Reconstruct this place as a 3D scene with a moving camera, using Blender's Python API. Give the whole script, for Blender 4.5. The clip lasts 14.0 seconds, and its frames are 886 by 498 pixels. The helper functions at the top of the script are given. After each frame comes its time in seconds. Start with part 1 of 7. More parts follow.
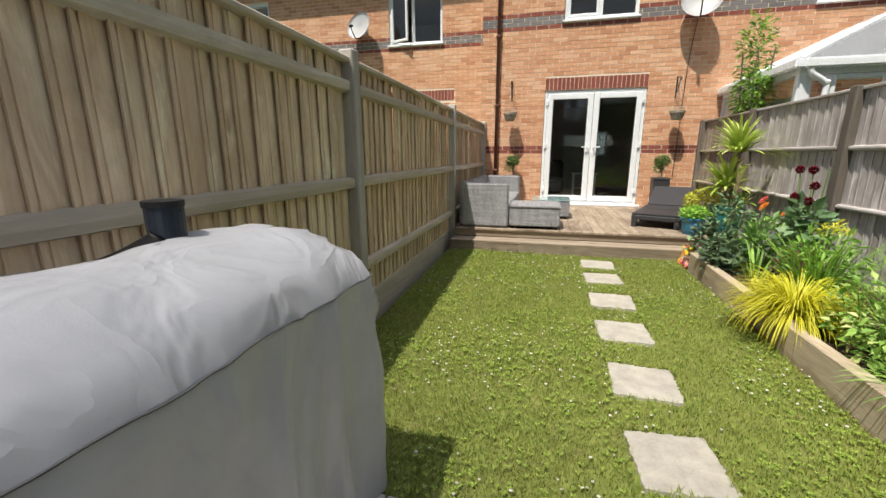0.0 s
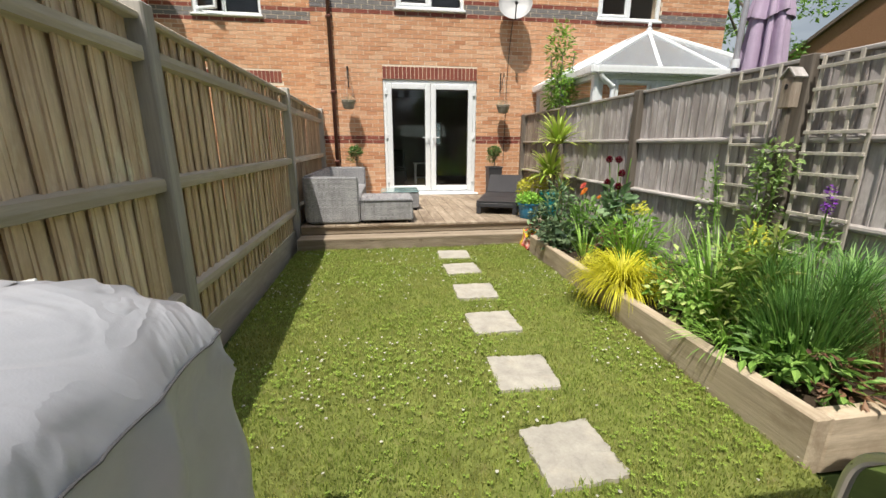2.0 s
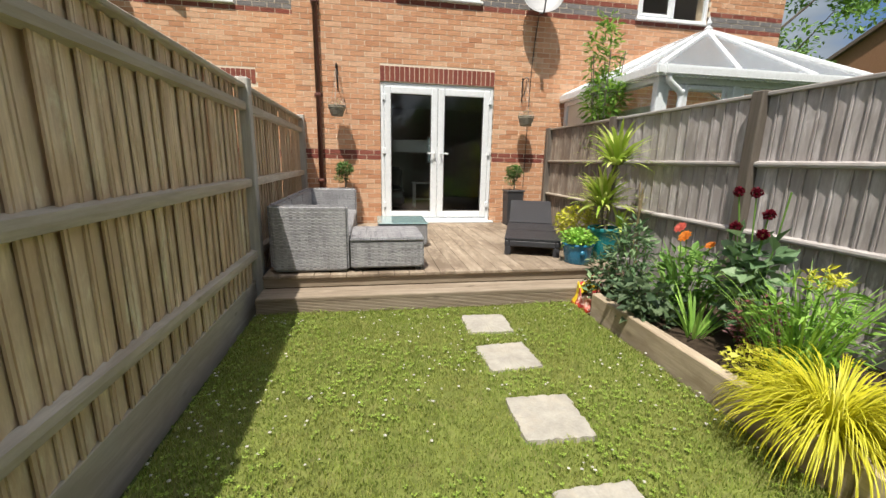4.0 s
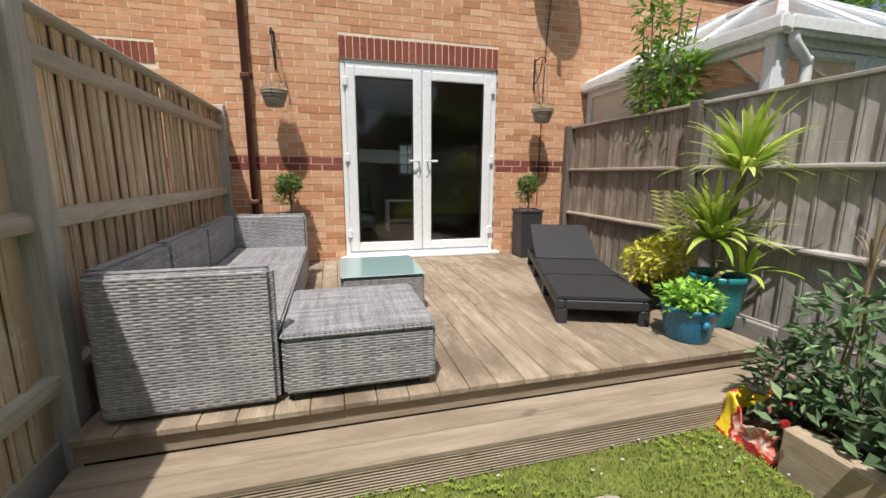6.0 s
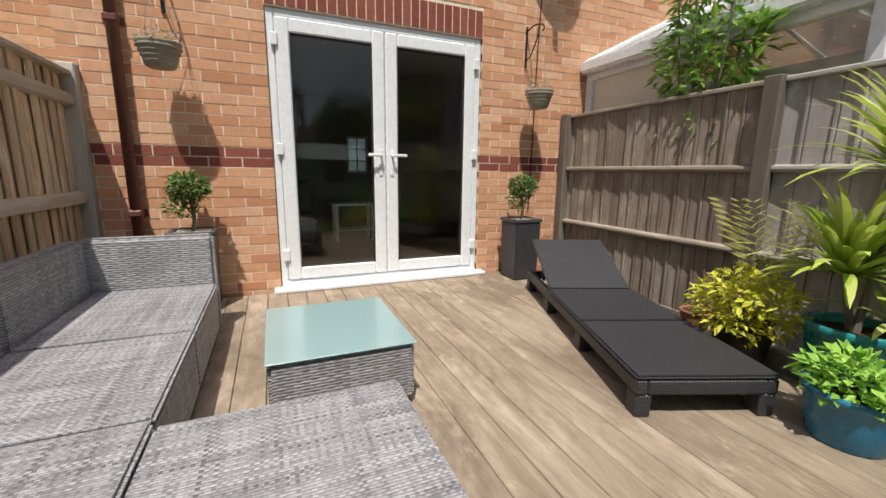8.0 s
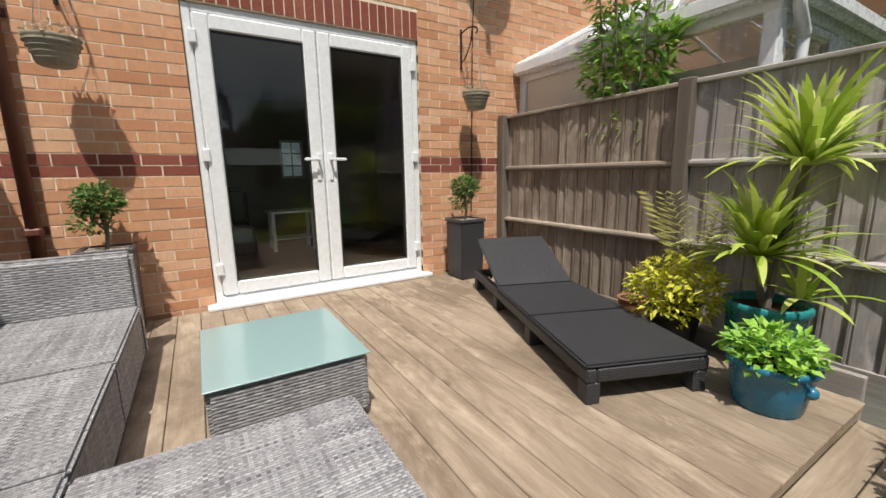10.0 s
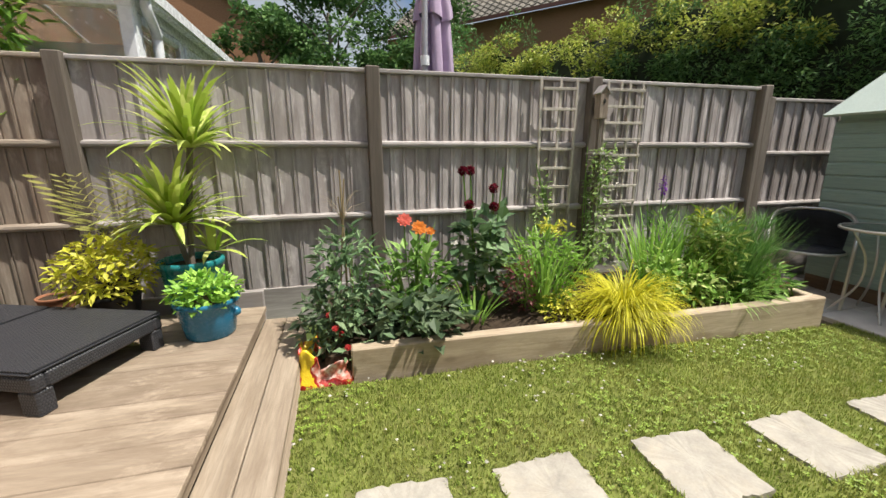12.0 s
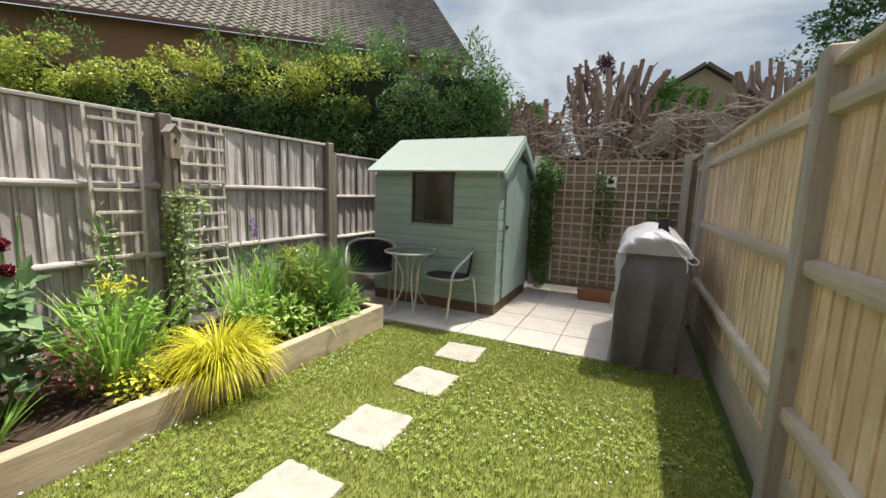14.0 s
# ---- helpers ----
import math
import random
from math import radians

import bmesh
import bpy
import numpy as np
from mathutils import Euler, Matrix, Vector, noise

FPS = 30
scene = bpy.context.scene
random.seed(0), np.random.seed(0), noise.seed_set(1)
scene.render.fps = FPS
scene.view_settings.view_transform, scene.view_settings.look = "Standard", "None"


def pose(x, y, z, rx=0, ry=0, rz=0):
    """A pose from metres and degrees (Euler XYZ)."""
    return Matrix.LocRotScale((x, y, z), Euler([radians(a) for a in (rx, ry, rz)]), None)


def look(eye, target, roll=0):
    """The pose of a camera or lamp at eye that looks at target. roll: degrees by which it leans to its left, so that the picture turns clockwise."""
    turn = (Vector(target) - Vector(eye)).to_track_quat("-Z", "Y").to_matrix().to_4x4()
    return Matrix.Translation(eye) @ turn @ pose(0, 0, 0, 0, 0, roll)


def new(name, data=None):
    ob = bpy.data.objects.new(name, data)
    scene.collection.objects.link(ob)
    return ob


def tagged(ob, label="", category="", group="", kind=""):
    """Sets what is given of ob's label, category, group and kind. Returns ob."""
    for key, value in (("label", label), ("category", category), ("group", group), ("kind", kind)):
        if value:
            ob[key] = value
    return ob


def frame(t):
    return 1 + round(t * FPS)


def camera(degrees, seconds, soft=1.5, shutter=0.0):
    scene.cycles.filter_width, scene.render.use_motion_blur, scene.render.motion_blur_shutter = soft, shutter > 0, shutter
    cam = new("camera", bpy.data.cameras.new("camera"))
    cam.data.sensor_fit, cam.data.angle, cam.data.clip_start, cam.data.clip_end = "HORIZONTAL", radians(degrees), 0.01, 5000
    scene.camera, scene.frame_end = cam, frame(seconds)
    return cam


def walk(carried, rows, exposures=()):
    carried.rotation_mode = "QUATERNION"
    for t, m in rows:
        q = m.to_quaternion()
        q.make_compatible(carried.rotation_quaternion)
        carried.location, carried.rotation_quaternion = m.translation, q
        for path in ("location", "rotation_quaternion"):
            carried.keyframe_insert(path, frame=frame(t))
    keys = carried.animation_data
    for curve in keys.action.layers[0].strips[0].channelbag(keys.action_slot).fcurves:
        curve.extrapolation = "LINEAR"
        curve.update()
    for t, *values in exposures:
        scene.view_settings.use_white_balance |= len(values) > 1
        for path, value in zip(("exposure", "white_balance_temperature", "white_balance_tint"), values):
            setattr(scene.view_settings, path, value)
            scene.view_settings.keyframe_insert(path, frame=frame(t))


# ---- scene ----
cam = camera(95.8, 14.0)
PATH = [
    (0, (0.03, 1.498, 1.225), (-0.449, 3.386, 0.768), -0.1),
    (0.5, (-0.006, 1.559, 1.222), (-0.126, 3.496, 0.738), -0.1),
    (1, (-0.056, 1.577, 1.221), (0.086, 3.507, 0.719), -0.1),
    (1.5, (-0.118, 1.622, 1.23), (0.154, 3.536, 0.718), -0.1),
    (2, (-0.134, 1.779, 1.246), (0.151, 3.692, 0.739), 0.1),
    (2.5, (-0.094, 2.09, 1.267), (0.176, 4.009, 0.776), 0.5),
    (3, (-0.144, 2.474, 1.248), (0.137, 4.396, 0.77), 0.8),
    (3.2, (-0.174, 2.639, 1.268), (0.114, 4.563, 0.801), 0.8),
    (5.3, (-0.253, 4.559, 1.228), (0.212, 6.467, 0.852), 1.1),
    (5.5, (-0.225, 4.747, 1.228), (0.248, 6.655, 0.859), 0.6),
    (6, (-0.19, 5.255, 1.224), (0.329, 7.151, 0.856), 0.4),
    (6.5, (-0.125, 5.691, 1.215), (0.453, 7.57, 0.85), 0.4),
    (7, (-0.083, 6.069, 1.246), (0.56, 7.927, 0.88), 0.2),
    (7.5, (-0.09, 6.374, 1.238), (0.622, 8.206, 0.869), 0.1),
    (7.7, (-0.101, 6.427, 1.235), (0.64, 8.247, 0.862), 0.4),
    (10, (-0.109, 6.48, 1.237), (0.911, 8.16, 0.868), -0.9),
    (10.5, (-0.207, 6.558, 1.209), (1.255, 7.859, 0.8), -1.8),
    (11, (-0.318, 6.492, 1.255), (1.494, 7.182, 0.772), -1.5),
    (11.5, (-0.39, 6.43, 1.2), (1.552, 6.49, 0.73), -0.3),
    (12, (-0.433, 6.368, 1.21), (1.451, 5.885, 0.747), -0.2),
    (12.5, (-0.446, 6.317, 1.235), (1.268, 5.382, 0.806), 0.1),
    (13, (-0.494, 6.253, 1.25), (0.964, 4.936, 0.881), 0.6),
    (13.5, (-0.558, 6.198, 1.288), (0.597, 4.597, 0.967), 1.2),
    (14, (-0.611, 6.155, 1.297), (0.244, 4.369, 1.015), 1.7),
]
walk(cam, [(t, look(eye, target, roll)) for t, eye, target, roll in PATH], [(0.0, 1.08, 6700, 8), (3.0, 1.08, 6700, 8), (5.5, 0.95, 6550, 9), (7.0, 0.78, 6550, 10), (10.5, 0.78, 6650, 10), (11.0, 0.92, 6650, 9), (12.5, 1.26, 6700, 9), (13.5, 1.43, 6750, 9), (14.0, 1.5, 6800, 9)])

# world, sun and sky
SUN_DIR = Vector((0.21, 0.45, -1.0)).normalized()
world = bpy.data.worlds.new("world")
scene.world = world
world.use_nodes = True
wn = world.node_tree
sky = wn.nodes.new("ShaderNodeTexSky")
sky.sky_type, sky.sun_disc = "NISHITA", False
sky.sun_elevation = math.asin(-SUN_DIR.z)
sky.sun_rotation = math.atan2(-SUN_DIR.x, -SUN_DIR.y)
sky.air_density, sky.dust_density = 0.8, 2.5
wn.nodes["Background"].inputs[1].default_value = 0.138
wn.links.new(sky.outputs[0], wn.nodes["Background"].inputs[0])
sun_data = bpy.data.lights.new("sun", "SUN")
sun_data.energy, sun_data.angle, sun_data.color = 2.68, radians(0.55), (1.0, 0.95, 0.87)
sun = new("sun", sun_data)
sun.matrix_world = look((0, 0, 30), Vector((0, 0, 30)) + SUN_DIR)


# far bank of cloud round the horizon
cm = bpy.data.materials.new("cloud_bank")
cm.use_nodes = True
ct = cm.node_tree
ct.nodes.remove(ct.nodes["Principled BSDF"])
c_co, c_map = ct.nodes.new("ShaderNodeTexCoord"), ct.nodes.new("ShaderNodeMapping")
c_map.inputs["Scale"].default_value = (1, 1, 2.2)
c_noise, c_ramp, c_em = ct.nodes.new("ShaderNodeTexNoise"), ct.nodes.new("ShaderNodeValToRGB"), ct.nodes.new("ShaderNodeEmission")
for key, value in (("Scale", 0.0045), ("Detail", 9.0), ("Roughness", 0.55), ("Distortion", 0.4)):
    c_noise.inputs[key].default_value = value
for k, (pos, col) in enumerate(((0.34, (0.16, 0.30, 0.58, 1)), (0.44, (0.36, 0.43, 0.53, 1)), (0.56, (0.57, 0.64, 0.72, 1)), (0.66, (0.39, 0.45, 0.535, 1)), (0.8, (0.61, 0.675, 0.745, 1)))):
    e = c_ramp.color_ramp.elements[k] if k < 2 else c_ramp.color_ramp.elements.new(pos)
    e.position, e.color = pos, col
for a, b in ((c_co.outputs["Object"], c_map.inputs[0]), (c_map.outputs[0], c_noise.inputs["Vector"]), (c_noise.outputs["Fac"], c_ramp.inputs[0]), (c_ramp.outputs[0], c_em.inputs["Color"]), (c_em.outputs[0], ct.nodes["Material Output"].inputs["Surface"])):
    ct.links.new(a, b)
c_em.inputs["Strength"].default_value = 0.40
cme = bpy.data.meshes.new("backdrop")
cv = [(380 * math.cos(q * math.pi / 32) * (1 - 0.06 * j * j), 380 * math.sin(q * math.pi / 32) * (1 - 0.06 * j * j), -20 + 125 * j) for j in range(4) for q in range(64)]
cme.from_pydata(cv, [], [(j * 64 + q, j * 64 + (q + 1) % 64, (j + 1) * 64 + (q + 1) % 64, (j + 1) * 64 + q) for j in range(3) for q in range(64)])
cme.materials.append(cm)
tagged(new("backdrop", cme), "far bank of broken grey and white cloud", "sky", "", "structure")


# ---- building helpers ----
def thing(name, label, category, at=(0, 0, 0), turn=0.0, group="", kind=""):
    e = new(name)
    e.empty_display_size = 0.1
    e.matrix_world = pose(*at, 0, 0, turn)
    return tagged(e, label, category, group, kind)


def finish(bm, name, material, smooth=False):
    me = bpy.data.meshes.new(name)
    bm.to_mesh(me)
    bm.free()
    if smooth:
        for p in me.polygons:
            p.use_smooth = True
    if material:
        me.materials.append(material)
    return me


def part(name, bm, material, parent=None, label="", smooth=False, kind=""):
    ob = new(name, finish(bm, name, material, smooth))
    if parent:
        ob.parent = parent
    return tagged(ob, label, "", "", kind)


def piece(name, mesh, parent, m):
    ob = new(name, mesh)
    ob.parent = parent
    ob.matrix_basis = m
    return ob


def box(bm, x0, x1, y0, y1, z0, z1, bevel=0.0, segs=1, m=None):
    r = bmesh.ops.create_cube(bm, size=1.0)
    vs = r["verts"]
    bmesh.ops.transform(bm, matrix=Matrix.Translation(((x0 + x1) / 2, (y0 + y1) / 2, (z0 + z1) / 2)) @ Matrix.Diagonal((abs(x1 - x0), abs(y1 - y0), abs(z1 - z0), 1)), verts=vs)
    if bevel > 0:
        es = list({e for v in vs for e in v.link_edges})
        out = bmesh.ops.bevel(bm, geom=es, offset=bevel, segments=segs, affect="EDGES", clamp_overlap=True)
        vs = list({v for f in out["faces"] for v in f.verts} | {v for v in vs if v.is_valid})
        seen, stack = set(vs), list(vs)
        while stack:
            v = stack.pop()
            for e in v.link_edges:
                o = e.other_vert(v)
                if o not in seen:
                    seen.add(o)
                    stack.append(o)
        vs = list(seen)
    if m is not None:
        bmesh.ops.transform(bm, matrix=m, verts=vs)
    return vs


def boxed(x0, x1, y0, y1, z0, z1, bevel=0.0, segs=1):
    bm = bmesh.new()
    box(bm, x0, x1, y0, y1, z0, z1, bevel, segs)
    return bm


def tube(bm, points, radii, sides=8, cap=True):
    """A tapered tube along points."""
    pts = [Vector(p) for p in points]
    if not hasattr(radii, "__len__"):
        radii = [radii] * len(pts)
    rings, last = [], None
    for i, p in enumerate(pts):
        d = (pts[min(i + 1, len(pts) - 1)] - pts[max(i - 1, 0)]).normalized()
        ref = last if last is not None else (Vector((0, 0, 1)) if abs(d.z) < 0.9 else Vector((1, 0, 0)))
        a = (ref - d * ref.dot(d)).normalized()
        last = a
        b = d.cross(a)
        rings.append([bm.verts.new(p + (a * math.cos(2 * math.pi * k / sides) + b * math.sin(2 * math.pi * k / sides)) * radii[i]) for k in range(sides)])
    for r0, r1 in zip(rings, rings[1:]):
        for k in range(sides):
            bm.faces.new((r0[k], r0[(k + 1) % sides], r1[(k + 1) % sides], r1[k]))
    if cap:
        bm.faces.new(rings[0][::-1])
        bm.faces.new(rings[-1])


def lathe(bm, profile, sides=28, cap_bottom=True):
    """Turns (radius, z) pairs round the z axis."""
    rings = []
    for r, z in profile:
        rings.append([bm.verts.new((r * math.cos(2 * math.pi * k / sides), r * math.sin(2 * math.pi * k / sides), z)) for k in range(sides)])
    for r0, r1 in zip(rings, rings[1:]):
        for k in range(sides):
            bm.faces.new((r0[k], r0[(k + 1) % sides], r1[(k + 1) % sides], r1[k]))
    if cap_bottom:
        bm.faces.new(rings[0][::-1])


def arc(points, n=8):
    """A smooth line through control points (Catmull-Rom)."""
    p = [Vector(q) for q in points]
    p = [p[0] * 2 - p[1]] + p + [p[-1] * 2 - p[-2]]
    out = []
    for i in range(1, len(p) - 2):
        for k in range(n):
            t = k / n
            out.append(0.5 * (2 * p[i] + (p[i + 1] - p[i - 1]) * t + (2 * p[i - 1] - 5 * p[i] + 4 * p[i + 1] - p[i + 2]) * t * t + (3 * p[i] - p[i - 1] - 3 * p[i + 1] + p[i + 2]) * t ** 3))
    out.append(p[-2])
    return out


def raw_mesh(name, verts, faces, material, parent=None, label="", kind="", smooth=False):
    me = bpy.data.meshes.new(name)
    me.from_pydata(verts, [], faces)
    me.materials.append(material)
    if smooth:
        me.shade_smooth()
    ob = new(name, me)
    if parent:
        ob.parent = parent
    return tagged(ob, label, "", "", kind)


# ---- materials ----
class Nodes:
    """A short way to write node materials."""

    def __init__(self, name):
        self.mat = bpy.data.materials.new(name)
        self.mat.use_nodes = True
        self.t = self.mat.node_tree
        self.out = self.t.nodes["Material Output"]
        self.bsdf = self.t.nodes["Principled BSDF"]
        self._pos = None

    def node(self, kind, **values):
        n = self.t.nodes.new(kind)
        for k, v in values.items():
            n.inputs[k.replace("_", " ")].default_value = v
        return n

    def link(self, a, b):
        self.t.links.new(a, b)

    def coords(self, scale=(1, 1, 1), jitter=True):
        tc = self.node("ShaderNodeTexCoord")
        vec = tc.outputs["Object"]
        if jitter:
            info = self.node("ShaderNodeObjectInfo")
            mul = self.node("ShaderNodeVectorMath")
            mul.operation = "SCALE"
            comb = self.node("ShaderNodeCombineXYZ")
            for i, f in enumerate((17.0, 31.0, 23.0)):
                m = self.math("MULTIPLY", info.outputs["Random"], f)
                self.link(m, comb.inputs[i])
            add = self.node("ShaderNodeVectorMath")
            add.operation = "ADD"
            self.link(vec, add.inputs[0])
            self.link(comb.outputs[0], add.inputs[1])
            vec = add.outputs[0]
        mp = self.node("ShaderNodeMapping")
        mp.inputs["Scale"].default_value = scale
        self.link(vec, mp.inputs["Vector"])
        return mp.outputs[0]

    def noise(self, vec, scale, detail=4.0, rough=0.6, distortion=0.0):
        n = self.node("ShaderNodeTexNoise", Scale=scale, Detail=detail, Roughness=rough, Distortion=distortion)
        self.link(vec, n.inputs["Vector"])
        return n.outputs["Fac"]

    def ramp(self, fac, *stops):
        r = self.node("ShaderNodeValToRGB")
        els = r.color_ramp.elements
        while len(els) < len(stops):
            els.new(0.5)
        for e, (pos, col) in zip(els, stops):
            e.position = pos
            e.color = (*col, 1) if hasattr(col, "__len__") else (col, col, col, 1)
        self.link(fac, r.inputs[0])
        return r.outputs[0]

    def math(self, op, a, b=0.5, clamp=False):
        m = self.node("ShaderNodeMath")
        m.operation, m.use_clamp = op, clamp
        for i, v in enumerate((a, b)):
            if hasattr(v, "links"):
                self.link(v, m.inputs[i])
            else:
                m.inputs[i].default_value = v
        return m.outputs[0]

    def mix(self, fac, a, b, blend="MIX"):
        m = self.node("ShaderNodeMix")
        m.data_type, m.blend_type = "RGBA", blend
        for sock, v in ((m.inputs[0], fac), (m.inputs[6], a), (m.inputs[7], b)):
            if hasattr(v, "links"):
                self.link(v, sock)
            else:
                sock.default_value = (*v, 1) if hasattr(v, "__len__") else v
        return m.outputs[2]

    def random(self):
        return self.node("ShaderNodeObjectInfo").outputs["Random"]

    def island(self):
        return self.node("ShaderNodeNewGeometry").outputs["Random Per Island"]

    def bump(self, height, strength=0.3, distance=0.01):
        b = self.node("ShaderNodeBump", Strength=strength, Distance=distance)
        self.link(height, b.inputs["Height"])
        self.link(b.outputs[0], self.bsdf.inputs["Normal"])

    def done(self, colour, rough=0.7, metal=0.0, spec=0.5):
        for key, v in (("Base Color", colour), ("Roughness", rough), ("Metallic", metal), ("Specular IOR Level", spec)):
            s = self.bsdf.inputs[key]
            if hasattr(v, "links"):
                self.link(v, s)
            else:
                s.default_value = (*v, 1) if hasattr(v, "__len__") else v
        return self.mat


def wood(name, light, dark, axis="z", knots=True, rough=0.8, grain=14.0, stain=None, vary=0.35, blotch=None):
    """Timber with its grain along an axis of the board."""
    n = Nodes(name)
    s = {"x": (0.07, 1, 1), "y": (1, 0.07, 1), "z": (1, 1, 0.07)}[axis]
    v = n.coords(s)
    fine = n.noise(v, grain * 6, 6, 0.65, 0.4)
    broad = n.noise(v, grain, 3, 0.5, 1.2)
    col = n.mix(n.ramp(broad, (0.3, 0.0), (0.72, 1.0)), dark, light)
    col = n.mix(n.math("MULTIPLY", n.ramp(fine, (0.35, 1.0), (0.6, 0.0)), 0.32), col, tuple(c * 0.5 for c in dark))
    if knots:
        kv = n.coords({"x": (0.45, 1, 1), "y": (1, 0.45, 1), "z": (1, 1, 0.45)}[axis])
        vo = n.node("ShaderNodeTexVoronoi", Scale=4.5)
        n.link(kv, vo.inputs["Vector"])
        k = n.ramp(vo.outputs["Distance"], (0.045, 1.0), (0.105, 0.0))
        col = n.mix(n.math("MULTIPLY", k, 0.75), col, tuple(c * 0.35 for c in dark))
    r = n.random()
    col = n.mix(n.math("MULTIPLY", n.ramp(r, (0.35, 0.0), (1.0, 1.0)), vary * 1.5), col, tuple(c * 0.55 for c in dark))
    if stain:
        sv = n.coords({"x": (0.3, 1, 1), "y": (1, 0.3, 1), "z": (1, 1, 0.3)}[axis], jitter=True)
        st = n.ramp(n.noise(sv, 5.0, 6, 0.66, 0.8), (0.44, 0.0), (0.62, 1.0))
        col = n.mix(n.math("MULTIPLY", st, 0.7), col, stain)
    if blotch:
        ge = n.node("ShaderNodeNewGeometry")
        bm_ = n.node("ShaderNodeMapping")
        bm_.inputs["Scale"].default_value = (1.0, 0.4, 1.0) if axis == "y" else (1.0, 1.0, 0.4)
        n.link(ge.outputs["Position"], bm_.inputs["Vector"])
        bl = n.ramp(n.noise(bm_.outputs[0], 3.6, 8, 0.68, 0.5), (0.46, 0.0), (0.62, 1.0))
        col = n.mix(n.math("MULTIPLY", bl, 0.8), col, blotch)
        pale = n.ramp(n.noise(bm_.outputs[0], 5.5, 8, 0.72, 0.4), (0.56, 0.0), (0.72, 1.0))
        col = n.mix(n.math("MULTIPLY", pale, 0.6), col, tuple(min(1, c * 1.3) for c in light))
    n.bump(n.math("ADD", fine, n.math("MULTIPLY", broad, 0.6)), 0.35, 0.004)
    return n.done(col, rough, spec=0.25)


def plain(name, colour, rough=0.5, metal=0.0, vary=0.12, scale=8.0, bump=0.1, spec=0.5, dirt=None):
    n = Nodes(name)
    v = n.coords()
    a = n.noise(v, scale, 5, 0.6)
    b = n.noise(v, scale * 9, 3, 0.6)
    f = n.math("ADD", n.math("MULTIPLY", a, 0.7), n.math("MULTIPLY", b, 0.3))
    col = n.mix(n.ramp(f, (0.3, 0.0), (0.7, 1.0)), tuple(c * (1 - vary) for c in colour), tuple(min(1, c * (1 + vary)) for c in colour))
    if dirt:
        d = n.ramp(n.noise(v, scale * 0.6, 6, 0.7), (0.52, 0.0), (0.75, 1.0))
        col = n.mix(n.math("MULTIPLY", d, 0.6), col, dirt)
    n.bump(f, bump, 0.004)
    return n.done(col, n.ramp(b, (0.3, max(0.02, rough - 0.08)), (0.7, min(1, rough + 0.08))), metal, spec)


def brick_mat(name, cols, island=False):
    n = Nodes(name)
    r = n.island() if island else n.random()
    v = n.coords()
    col = n.ramp(r, (0.0, cols[0]), (0.3, cols[1]), (0.6, cols[2]), (0.85, cols[3]), (1.0, cols[1]))
    a = n.noise(v, 18, 6, 0.7)
    b = n.noise(v, 140, 4, 0.7)
    col = n.mix(n.math("MULTIPLY", n.ramp(a, (0.42, 0.0), (0.7, 1.0)), 0.35), col, tuple(c * 0.55 for c in cols[0]))
    col = n.mix(n.math("MULTIPLY", n.ramp(b, (0.5, 0.0), (0.75, 1.0)), 0.25), col, (0.75, 0.55, 0.38))
    n.bump(n.math("ADD", a, n.math("MULTIPLY", b, 0.5)), 0.5, 0.006)
    return n.done(col, 0.88, spec=0.2)


